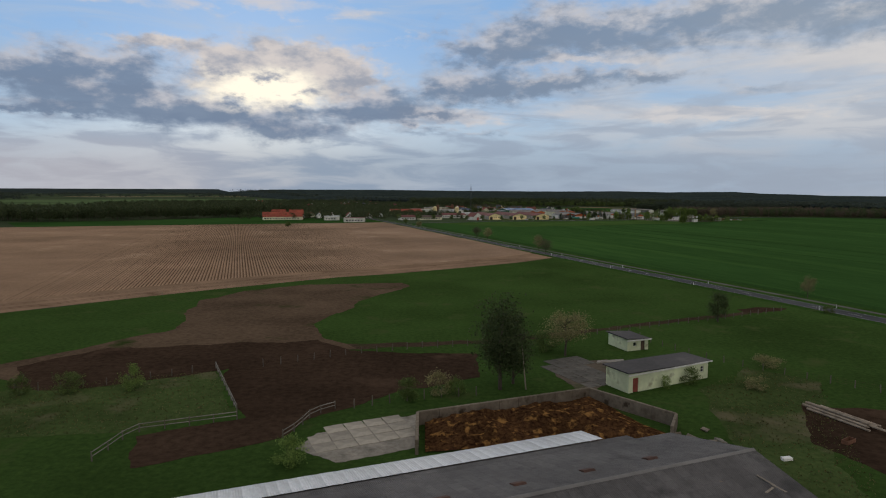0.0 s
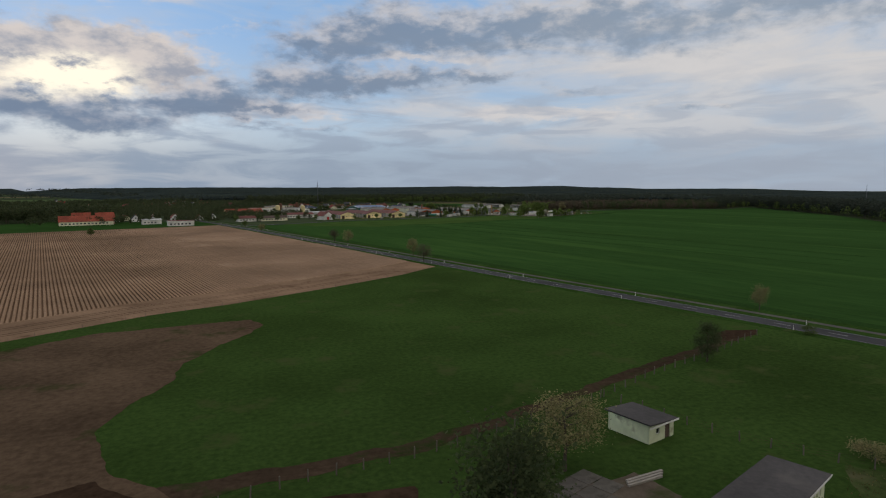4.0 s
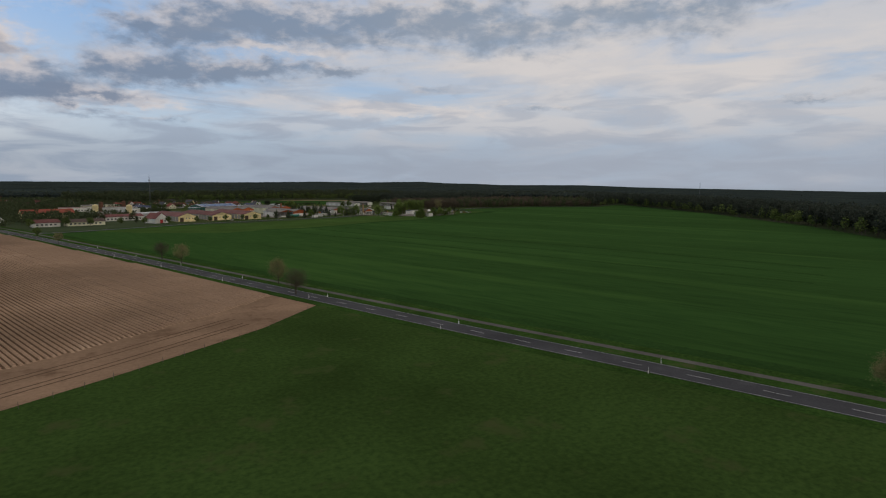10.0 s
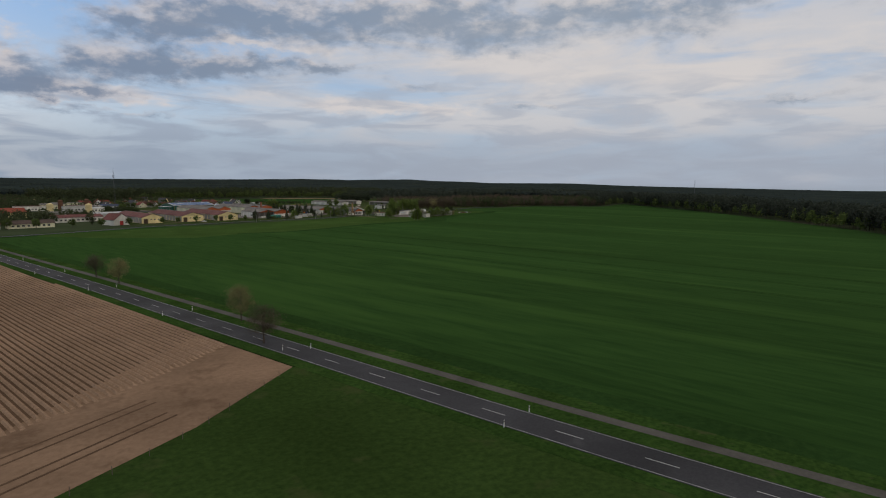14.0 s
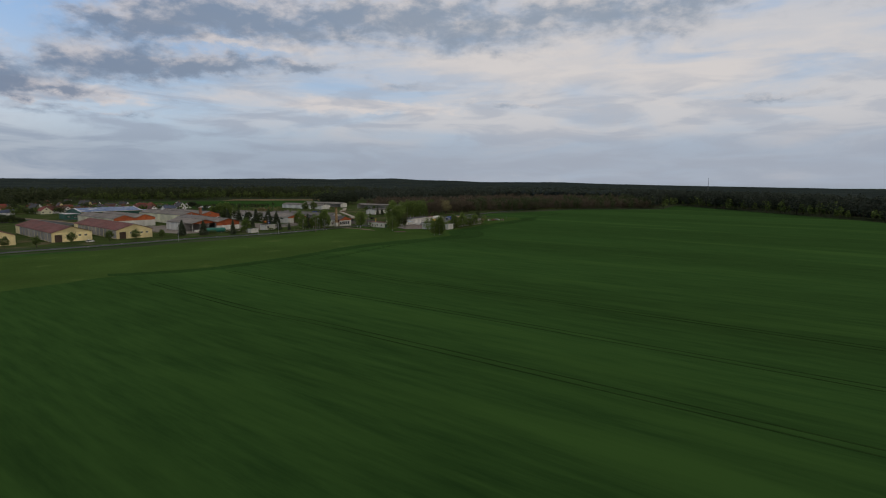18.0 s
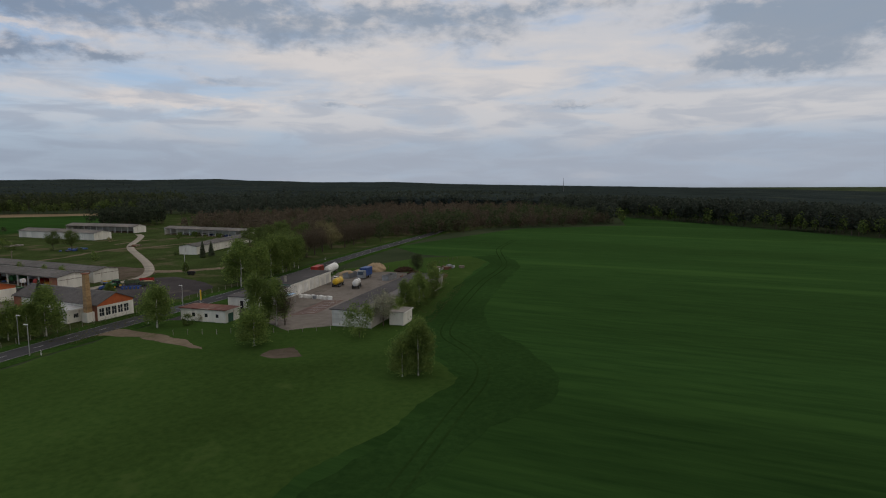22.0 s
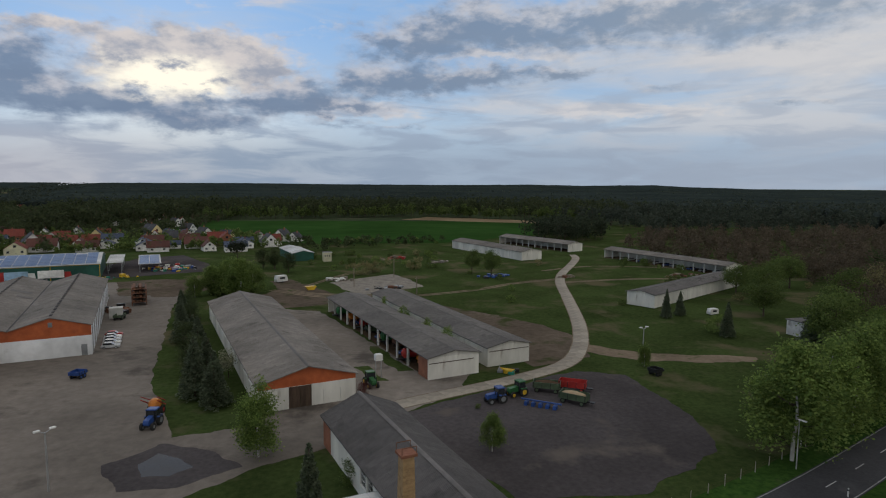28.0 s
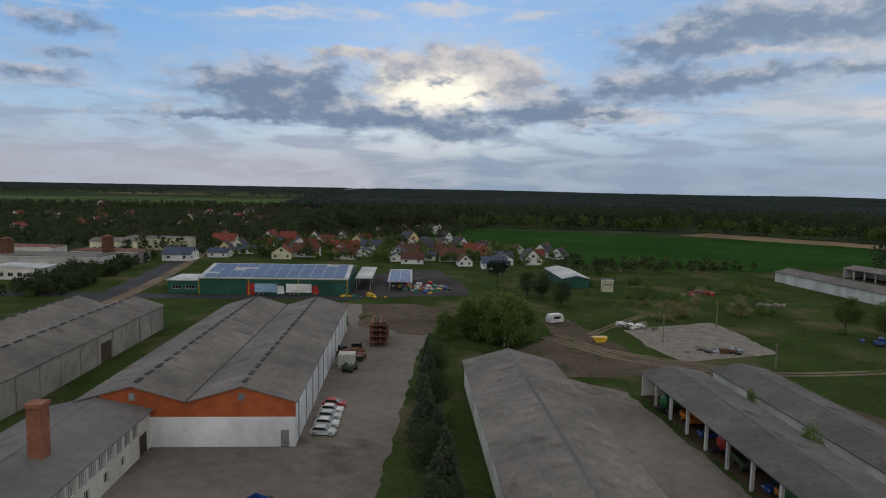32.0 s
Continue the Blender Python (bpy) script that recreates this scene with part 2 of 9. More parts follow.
# ---- materials ----
def mat(name, a, b, scale=1.0, big=0.08, rough=0.85, metal=0.0, bump=0.15, contrast=0.5, spread=0.12, stretch=(1, 1, 1), third=None, third_at=0.62, third_scale=0.35, spec=0.3, island=0.0, sheen=None, turn=0.0):
    """A surface of two tones mixed by noise at two scales, with a third tone for stains or wear, relief, and a tone of its own for each object."""
    m = bpy.data.materials.new(name)
    m.use_nodes = True
    t = m.node_tree
    p = t.nodes["Principled BSDF"]
    p.inputs["Roughness"].default_value, p.inputs["Metallic"].default_value = rough, metal
    p.inputs["Specular IOR Level"].default_value = spec
    if sheen:
        p.inputs["Sheen Weight"].default_value, p.inputs["Sheen Roughness"].default_value = sheen[0], 0.45
        p.inputs["Sheen Tint"].default_value = (*sheen[1], 1)
    co = t.nodes.new("ShaderNodeTexCoord").outputs["Object"]
    mp = t.nodes.new("ShaderNodeMapping")
    mp.inputs["Scale"].default_value = stretch
    if turn:
        mp.vector_type = "TEXTURE"
        mp.inputs["Rotation"].default_value, mp.inputs["Scale"].default_value = (0, 0, radians(turn)), tuple(1 / v for v in stretch)
    t.links.new(co, mp.inputs[0])

    def noise_tex(s, detail, rgh):
        n = t.nodes.new("ShaderNodeTexNoise")
        n.inputs["Scale"].default_value, n.inputs["Detail"].default_value, n.inputs["Roughness"].default_value = s, detail, rgh
        t.links.new(mp.outputs[0], n.inputs["Vector"])
        return n.outputs[0]

    def remap(x, lo, hi, to0=0.0, to1=1.0):
        n = t.nodes.new("ShaderNodeMapRange")
        t.links.new(x, n.inputs[0])
        for i, v in enumerate((lo, hi, to0, to1)):
            n.inputs[i + 1].default_value = v
        return n.outputs[0]

    def mix(f, x, y, kind="MIX"):
        n = t.nodes.new("ShaderNodeMix")
        n.data_type, n.blend_type = "RGBA", kind
        for i, v in ((0, f), (6, x), (7, y)):
            if isinstance(v, bpy.types.NodeSocket):
                t.links.new(v, n.inputs[i])
            else:
                n.inputs[i].default_value = v if i == 0 else (*v, 1)
        return n.outputs[2]

    fine, large = noise_tex(scale, 6, 0.65), noise_tex(big, 4, 0.55)
    c = mix(remap(fine, 0.5 - contrast / 2, 0.5 + contrast / 2), a, b)
    g = t.nodes.new("ShaderNodeCombineColor")
    tone = remap(large, 0.3, 0.7, 0.72, 1.28)
    for i in range(3):
        t.links.new(tone, g.inputs[i])
    c = mix(1.0, c, g.outputs[0], "MULTIPLY")
    if third:
        c = mix(remap(noise_tex(third_scale, 5, 0.6), third_at, third_at + 0.12), c, third)
    if spread:
        r = t.nodes.new("ShaderNodeObjectInfo").outputs["Random"]
        h = t.nodes.new("ShaderNodeHueSaturation")
        t.links.new(remap(r, 0, 1, 1 - spread, 1 + spread), h.inputs["Value"])
        t.links.new(c, h.inputs["Color"])
        c = h.outputs[0]
    if island:
        r = t.nodes.new("ShaderNodeNewGeometry").outputs["Random Per Island"]
        h = t.nodes.new("ShaderNodeHueSaturation")
        t.links.new(remap(r, 0, 1, 1 - island, 1 + island), h.inputs["Value"])
        t.links.new(remap(r, 0, 1, 0.515, 0.485), h.inputs["Hue"])
        t.links.new(c, h.inputs["Color"])
        c = h.outputs[0]
    t.links.new(c, p.inputs["Base Color"])
    if bump:
        n = t.nodes.new("ShaderNodeBump")
        n.inputs["Strength"].default_value, n.inputs["Distance"].default_value = bump, 0.1
        t.links.new(fine, n.inputs["Height"])
        t.links.new(n.outputs[0], p.inputs["Normal"])
    return m


def sheet_roof(name, a, b, third, wave=0.18, across=1.1, along=2.4, rough=0.85, turn=0.0, bump=0.5):
    """Corrugated sheets laid in courses: waves as relief, and a tone for each sheet."""
    m = mat(name, a, b, scale=1.3, big=0.12, rough=rough, bump=0, third=third, third_at=0.58, third_scale=0.25)
    t = m.node_tree
    p = t.nodes["Principled BSDF"]
    co = t.nodes.new("ShaderNodeTexCoord").outputs["Object"]
    mp = t.nodes.new("ShaderNodeMapping")
    mp.inputs["Rotation"].default_value = (0, 0, turn)
    t.links.new(co, mp.inputs[0])
    br = t.nodes.new("ShaderNodeTexBrick")
    br.inputs["Scale"].default_value = 1.0
    br.inputs["Brick Width"].default_value, br.inputs["Row Height"].default_value = along, across
    br.inputs["Mortar Size"].default_value, br.inputs["Bias"].default_value = 0.018, 0.0
    br.inputs["Color1"].default_value, br.inputs["Color2"].default_value = (0.86, 0.86, 0.86, 1), (1.1, 1.1, 1.1, 1)
    br.inputs["Mortar"].default_value = (0.66, 0.66, 0.66, 1)
    t.links.new(mp.outputs[0], br.inputs["Vector"])
    mx = t.nodes.new("ShaderNodeMix")
    mx.data_type, mx.blend_type = "RGBA", "MULTIPLY"
    mx.inputs[0].default_value = 1.0
    t.links.new(p.inputs["Base Color"].links[0].from_socket, mx.inputs[6])
    t.links.new(br.outputs[0], mx.inputs[7])
    t.links.new(mx.outputs[2], p.inputs["Base Color"])
    w = t.nodes.new("ShaderNodeTexWave")
    w.bands_direction = "Y"
    w.inputs["Scale"].default_value = 0.314 / wave
    t.links.new(mp.outputs[0], w.inputs["Vector"])
    n = t.nodes.new("ShaderNodeBump")
    n.inputs["Strength"].default_value, n.inputs["Distance"].default_value = bump, 0.05
    t.links.new(w.outputs[0], n.inputs["Height"])
    t.links.new(n.outputs[0], p.inputs["Normal"])
    return m


GRASS = mat("pasture_grass", (0.020, 0.040, 0.010), (0.040, 0.072, 0.017), 1.1, 0.03, 0.95, bump=0.8, contrast=0.38, spread=0, third=(0.050, 0.062, 0.022), third_at=0.58, third_scale=0.10, spec=0.0, sheen=(0.05, (0.45, 0.70, 0.20)))
# greens dulled towards grey, in place of haze over the far plain
LAND = mat("far_land", (0.034, 0.050, 0.026), (0.066, 0.082, 0.044), 0.02, 0.0025, 0.95, bump=0, spread=0, third=(0.13, 0.125, 0.085), third_at=0.57, third_scale=0.0035, spec=0.0)
ROUGHGRASS = mat("rough_grass", (0.029, 0.049, 0.015), (0.064, 0.084, 0.029), 1.1, 0.07, 0.95, bump=0.9, contrast=0.4, spread=0.05, third=(0.112, 0.098, 0.058), third_at=0.53, third_scale=0.06, spec=0.0, sheen=(0.02, (0.45, 0.65, 0.22)))
ROADMEADOW = mat("roadside_meadow", (0.023, 0.050, 0.011), (0.043, 0.078, 0.018), 0.8, 0.03, 0.95, bump=0.7, contrast=0.45, spread=0.05, third=(0.068, 0.096, 0.028), third_at=0.60, third_scale=0.06, spec=0.0, sheen=(0.08, (0.45, 0.70, 0.20)))
WHEAT = mat("young_wheat", (0.013, 0.036, 0.009), (0.027, 0.064, 0.015), 0.55, 0.018, 0.95, bump=0.6, contrast=0.40, spread=0, stretch=(1, 0.10, 1), third=(0.033, 0.076, 0.017), third_at=0.54, third_scale=0.05, spec=0.0, sheen=(0.065, (0.40, 0.75, 0.22)), turn=17.0)
WHEATEDGE = mat("wheat_headland", (0.011, 0.030, 0.008), (0.023, 0.053, 0.013), 0.8, 0.03, 0.95, bump=0.6, contrast=0.45, spread=0, spec=0.0, sheen=(0.055, (0.40, 0.75, 0.22)))
VERGE = mat("verge_grass", (0.016, 0.040, 0.009), (0.040, 0.080, 0.017), 1.3, 0.10, 0.95, bump=0.8, contrast=0.35, spread=0.04, third=(0.058, 0.068, 0.028), third_at=0.58, third_scale=0.20, spec=0.0, sheen=(0.03, (0.45, 0.70, 0.20)))
SOIL = mat("ploughed_soil", (0.245, 0.160, 0.104), (0.390, 0.262, 0.176), 1.8, 0.015, 0.95, bump=0.9, contrast=0.4, spread=0.05, third=(0.430, 0.300, 0.205), third_at=0.6, third_scale=0.03, spec=0.0)
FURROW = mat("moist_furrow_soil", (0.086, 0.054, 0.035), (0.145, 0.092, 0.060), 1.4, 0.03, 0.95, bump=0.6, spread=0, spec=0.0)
HEADLAND = mat("bare_soil", (0.200, 0.128, 0.083), (0.290, 0.192, 0.128), 1.1, 0.04, 0.95, bump=0.6, spread=0, third=(0.140, 0.088, 0.056), third_at=0.58, third_scale=0.10, spec=0.0)
MUD = mat("trodden_mud", (0.028, 0.018, 0.012), (0.060, 0.038, 0.026), 0.9, 0.05, 0.9, bump=1.0, contrast=0.4, spread=0, third=(0.078, 0.050, 0.034), third_at=0.60, third_scale=0.07, spec=0.0)
STRIPMUD = mat("grassy_trodden_mud", (0.036, 0.025, 0.017), (0.072, 0.050, 0.034), 0.9, 0.08, 0.95, bump=0.8, contrast=0.4, spread=0, third=(0.026, 0.042, 0.012), third_at=0.53, third_scale=0.16, spec=0.0)
DRYMUD = mat("dry_mud", (0.070, 0.047, 0.031), (0.125, 0.086, 0.058), 0.9, 0.05, 0.95, bump=0.8, contrast=0.4, spread=0, third=(0.030, 0.044, 0.013), third_at=0.60, third_scale=0.07, spec=0.0)
ASPHALT = mat("asphalt", (0.042, 0.042, 0.046), (0.066, 0.065, 0.069), 3.0, 0.06, 0.85, bump=0.2, spread=0.03, third=(0.085, 0.083, 0.086), third_at=0.62, third_scale=0.12, spec=0.06)
PATHWAY = mat("worn_asphalt_path", (0.080, 0.076, 0.066), (0.118, 0.110, 0.096), 2.0, 0.1, 0.9, bump=0.2, spread=0.04, spec=0.05)
PAINT = mat("road_paint", (0.36, 0.36, 0.35), (0.50, 0.50, 0.49), 3.0, 0.3, 0.6, bump=0.05)
YARD = mat("yard_concrete", (0.150, 0.130, 0.112), (0.235, 0.205, 0.178), 0.6, 0.045, 0.9, bump=0.3, spread=0.05, third=(0.092, 0.080, 0.070), third_at=0.55, third_scale=0.09, spec=0.08)
GRAVEL = mat("dark_gravel", (0.058, 0.052, 0.054), (0.092, 0.083, 0.084), 1.4, 0.05, 0.95, bump=0.5, spread=0, third=(0.125, 0.108, 0.096), third_at=0.58, third_scale=0.08, spec=0.0)
DARKSLAB = mat("stained_concrete_slab", (0.070, 0.062, 0.053), (0.120, 0.106, 0.090), 0.9, 0.2, 0.9, bump=0.3, spread=0.2, third=(0.040, 0.036, 0.028), third_at=0.55, third_scale=0.4)
SLAB = mat("concrete_slab", (0.240, 0.210, 0.170), (0.340, 0.300, 0.245), 0.9, 0.2, 0.9, bump=0.3, spread=0.14, third=(0.16, 0.14, 0.115), third_at=0.60, third_scale=0.4)
WORNEARTH = mat("worn_earth", (0.085, 0.068, 0.052), (0.150, 0.120, 0.094), 0.7, 0.08, 0.95, bump=0.6, spread=0, third=(0.050, 0.062, 0.024), third_at=0.56, third_scale=0.14, spec=0.0)
TRACK = mat("sandy_track", (0.150, 0.118, 0.084), (0.240, 0.190, 0.140), 0.9, 0.07, 0.95, bump=0.5, spread=0, third=(0.060, 0.085, 0.026), third_at=0.57, third_scale=0.16, spec=0.0)
MEADOW = mat("bright_meadow", (0.022, 0.058, 0.014), (0.036, 0.078, 0.020), 0.06, 0.01, 0.95, bump=0, spread=0, spec=0.0)
PALEFIELD = mat("pale_green_field", (0.070, 0.105, 0.045), (0.095, 0.130, 0.060), 0.03, 0.006, 0.95, bump=0, spread=0, spec=0.0)
STUBBLE = mat("stubble", (0.200, 0.150, 0.090), (0.270, 0.205, 0.130), 0.1, 0.02, 0.95, bump=0, spread=0, spec=0.0)
ETERNIT = sheet_roof("fibre_cement_roof", (0.142, 0.127, 0.113), (0.208, 0.187, 0.166), (0.100, 0.088, 0.077))
ETERNITDARK = sheet_roof("weathered_dark_roof", (0.072, 0.066, 0.065), (0.112, 0.103, 0.100), (0.052, 0.048, 0.047))
SHEDROOF = sheet_roof("dark_shed_roof", (0.102, 0.094, 0.088), (0.152, 0.140, 0.131), (0.072, 0.066, 0.060))
TIN = sheet_roof("pale_tin_roof", (0.400, 0.405, 0.410), (0.520, 0.520, 0.515), (0.330, 0.310, 0.280), rough=0.5)
FELT = mat("roofing_felt", (0.046, 0.042, 0.043), (0.074, 0.067, 0.066), 1.5, 0.1, 0.9, bump=0.2, third=(0.105, 0.094, 0.088), third_at=0.62, third_scale=0.12)
FELTGREY = mat("grey_felt", (0.120, 0.112, 0.108), (0.168, 0.156, 0.150), 1.2, 0.08, 0.9, bump=0.2, third=(0.095, 0.086, 0.080), third_at=0.60, third_scale=0.1)
FLAKEROOF = sheet_roof("flaking_pale_roof", (0.30, 0.27, 0.24), (0.42, 0.39, 0.36), (0.18, 0.085, 0.060))
RUSTROOF = sheet_roof("rusty_red_roof", (0.145, 0.050, 0.036), (0.200, 0.090, 0.064), (0.250, 0.200, 0.170))
REDSHEET = sheet_roof("red_sheet_roof", (0.130, 0.042, 0.037), (0.172, 0.062, 0.052), (0.110, 0.050, 0.044))
HALLWHITE = mat("fresh_white_wall", (0.70, 0.71, 0.72), (0.80, 0.81, 0.82), 0.8, 0.1, 0.75, bump=0.05, third=(0.60, 0.59, 0.57), third_at=0.66, third_scale=0.25)
WHITEWALL = mat("whitewash", (0.60, 0.585, 0.53), (0.74, 0.72, 0.66), 0.8, 0.15, 0.85, bump=0.15, third=(0.44, 0.41, 0.35), third_at=0.62, third_scale=0.55, stretch=(1, 1, 0.22))
CREAMWALL = mat("cream_render", (0.60, 0.57, 0.40), (0.72, 0.69, 0.50), 0.8, 0.15, 0.85, bump=0.15, third=(0.45, 0.42, 0.30), third_at=0.62, third_scale=0.30)
YELLOWWALL = mat("yellow_render", (0.72, 0.58, 0.29), (0.80, 0.67, 0.36), 0.8, 0.15, 0.85, bump=0.1)
GREYWALL = mat("grey_panel_wall", (0.26, 0.245, 0.225), (0.37, 0.35, 0.32), 0.6, 0.15, 0.85, bump=0.2, third=(0.19, 0.175, 0.155), third_at=0.58, third_scale=0.3)
PALEPANEL = mat("pale_panel_wall", (0.46, 0.45, 0.43), (0.60, 0.59, 0.56), 0.7, 0.2, 0.8, bump=0.15, third=(0.33, 0.31, 0.28), third_at=0.60, third_scale=0.3)
ORANGE = mat("orange_cladding", (0.36, 0.085, 0.028), (0.46, 0.120, 0.040), 0.8, 0.2, 0.7, bump=0.1, third=(0.28, 0.075, 0.035), third_at=0.62)
BRICK = mat("red_brick", (0.210, 0.085, 0.052), (0.310, 0.135, 0.082), 3.5, 0.4, 0.9, bump=0.3)
YELLOWBRICK = mat("yellow_brick", (0.27, 0.17, 0.085), (0.40, 0.27, 0.14), 3.0, 0.4, 0.9, bump=0.3, third=(0.14, 0.085, 0.05), third_at=0.56, third_scale=0.6)
CONCRETE = mat("raw_concrete", (0.255, 0.230, 0.200), (0.360, 0.325, 0.285), 1.2, 0.2, 0.9, bump=0.3, third=(0.17, 0.15, 0.125), third_at=0.58, third_scale=0.4)
GLASS = mat("window_glass", (0.020, 0.024, 0.028), (0.035, 0.040, 0.046), 0.8, 0.2, 0.12, bump=0, spec=0.6)
FRAME = mat("window_frame_paint", (0.62, 0.61, 0.57), (0.74, 0.73, 0.70), 2.0, 0.3, 0.6, bump=0.05)
RAILWOOD = mat("pale_grey_rail_wood", (0.150, 0.135, 0.115), (0.230, 0.210, 0.180), 2.5, 0.4, 0.9, bump=0.3)
POSTWOOD = mat("grey_brown_post_wood", (0.095, 0.080, 0.064), (0.165, 0.140, 0.112), 2.5, 0.4, 0.9, bump=0.3)
WOODDARK = mat("dark_boards", (0.060, 0.040, 0.028), (0.105, 0.072, 0.050), 2.0, 0.4, 0.85, bump=0.3, stretch=(4, 4, 0.5))
WOOD = mat("weathered_wood", (0.170, 0.140, 0.108), (0.270, 0.225, 0.175), 2.5, 0.4, 0.9, bump=0.3)
LOG = mat("peeled_log", (0.200, 0.155, 0.115), (0.330, 0.270, 0.210), 2.5, 0.6, 0.9, bump=0.3)
REDDOOR = mat("red_door_paint", (0.190, 0.045, 0.030), (0.260, 0.065, 0.042), 2.0, 0.4, 0.7, bump=0.1)
GREENDOOR = mat("green_door_paint", (0.028, 0.085, 0.060), (0.045, 0.120, 0.085), 2.0, 0.4, 0.7, bump=0.1)
GREENWALL = mat("dark_green_cladding", (0.018, 0.080, 0.060), (0.030, 0.110, 0.082), 1.0, 0.2, 0.6, bump=0.1)
SOLAR = mat("solar_panel", (0.060, 0.130, 0.290), (0.105, 0.190, 0.380), 0.9, 0.2, 0.45, bump=0, spec=0.2)
STEEL = mat("galvanised_steel", (0.36, 0.36, 0.36), (0.50, 0.50, 0.49), 2.0, 0.4, 0.5, metal=0.4, bump=0.05)
RUST = mat("rusty_steel", (0.110, 0.050, 0.030), (0.185, 0.088, 0.050), 2.0, 0.4, 0.85, bump=0.2)
TYRE = mat("tyre_rubber", (0.020, 0.020, 0.020), (0.035, 0.034, 0.032), 4.0, 1.0, 0.9, bump=0.2)
MANURE = mat("manure_heap", (0.018, 0.009, 0.006), (0.085, 0.042, 0.018), 1.8, 0.20, 0.95, bump=1.0, contrast=0.3, spread=0, third=(0.250, 0.130, 0.042), third_at=0.54, third_scale=0.75, spec=0.0)
SAND = mat("sand_heap", (0.330, 0.240, 0.145), (0.440, 0.330, 0.210), 1.5, 0.2, 0.95, bump=0.5)
TANKWHITE = mat("white_tank_paint", (0.68, 0.67, 0.64), (0.80, 0.79, 0.76), 1.5, 0.3, 0.4, bump=0.03)
RUBBLE = mat("rubble", (0.130, 0.112, 0.090), (0.260, 0.232, 0.195), 1.5, 0.4, 0.95, bump=0.5)
PUDDLE = mat("puddle_water", (0.012, 0.014, 0.020), (0.020, 0.022, 0.030), 0.5, 0.2, 0.04, bump=0, spread=0, spec=0.08)


def paint(name, c, rough=0.45):
    return mat(name, tuple(v * 0.85 for v in c), tuple(min(1, v * 1.12) for v in c), 1.5, 0.4, rough, bump=0.03, third=tuple(v * 0.6 for v in c), third_at=0.66, third_scale=1.2)


BLUEPAINT, GREENPAINT, REDPAINT = paint("blue_paint", (0.030, 0.075, 0.260)), paint("green_paint", (0.030, 0.125, 0.040)), paint("red_paint", (0.360, 0.035, 0.030))
YELLOWPAINT, OLIVEPAINT, GREYPAINT = paint("yellow_paint", (0.62, 0.40, 0.030)), paint("olive_paint", (0.075, 0.105, 0.062)), paint("grey_paint", (0.22, 0.23, 0.24))
ORANGEPAINT, SILVERPAINT, BLACKPAINT = paint("orange_paint", (0.58, 0.20, 0.030)), paint("silver_paint", (0.48, 0.49, 0.50)), paint("black_paint", (0.022, 0.022, 0.024))
PALEBLUE, TEAL = paint("pale_blue_paint", (0.30, 0.45, 0.60)), paint("teal_paint", (0.030, 0.190, 0.140))


def leaf(name, a, b, island=0.4):
    """Leaves that let a part of the light through."""
    m = mat(name, a, b, 1.5, 0.3, 0.75, bump=0, spread=0.14, island=island, spec=0.1)
    t = m.node_tree
    p, o = t.nodes["Principled BSDF"], t.nodes["Material Output"]
    tr, mx = t.nodes.new("ShaderNodeBsdfTranslucent"), t.nodes.new("ShaderNodeMixShader")
    t.links.new(p.inputs["Base Color"].links[0].from_socket, tr.inputs[0])
    mx.inputs[0].default_value = 0.4
    t.links.new(p.outputs[0], mx.inputs[1])
    t.links.new(tr.outputs[0], mx.inputs[2])
    t.links.new(mx.outputs[0], o.inputs[0])
    return m


BIRCHLEAF = leaf("birch_leaves", (0.112, 0.172, 0.040), (0.185, 0.250, 0.070))
GREENLEAF = leaf("green_leaves", (0.074, 0.113, 0.030), (0.130, 0.172, 0.051))
DARKLEAF = leaf("dark_leaves", (0.042, 0.060, 0.025), (0.076, 0.095, 0.040), 0.22)
SPRUCELEAF = leaf("spruce_needles", (0.072, 0.096, 0.060), (0.140, 0.165, 0.100))
PINELEAF = leaf("pine_needles", (0.024, 0.035, 0.022), (0.050, 0.061, 0.035))
BROWNTWIG = leaf("bare_twigs", (0.074, 0.058, 0.040), (0.122, 0.098, 0.068), 0.22)
BLOSSOM = leaf("blossom_and_leaves", (0.15, 0.17, 0.080), (0.40, 0.39, 0.30), 0.5)
OLIVELEAF = leaf("young_olive_leaves", (0.170, 0.155, 0.066), (0.290, 0.262, 0.130))
REDLEAF = leaf("dark_red_leaves", (0.060, 0.018, 0.018), (0.105, 0.034, 0.030))
WOODLEAF = leaf("mixed_wood_leaves", (0.044, 0.058, 0.027), (0.078, 0.094, 0.042), 0.22)
# greyer and bluer than WOODLEAF: distance haze is put into the leaf colour
FARLEAF = leaf("far_wood_leaves", (0.039, 0.049, 0.039), (0.065, 0.079, 0.056), 0.22)
TUFT = leaf("dry_grass_blades", (0.070, 0.085, 0.025), (0.150, 0.135, 0.060))
BARK = mat("bark", (0.055, 0.042, 0.032), (0.100, 0.078, 0.060), 4.0, 0.6, 0.95, bump=0.5)
BIRCHBARK = mat("birch_bark", (0.36, 0.34, 0.31), (0.58, 0.56, 0.52), 2.0, 0.6, 0.85, bump=0.2, third=(0.06, 0.055, 0.05), third_at=0.58, third_scale=1.8)
DIRTYWALL = mat("stained_store_wall", (0.110, 0.088, 0.066), (0.210, 0.175, 0.138), 1.0, 0.25, 0.95, bump=0.5, third=(0.060, 0.045, 0.032), third_at=0.55, third_scale=0.5, spec=0.05)
LIMEWALL = mat("pale_lime_render", (0.54, 0.58, 0.38), (0.68, 0.71, 0.49), 0.8, 0.15, 0.9, bump=0.15, third=(0.36, 0.36, 0.24), third_at=0.60, third_scale=0.35, spec=0.1)
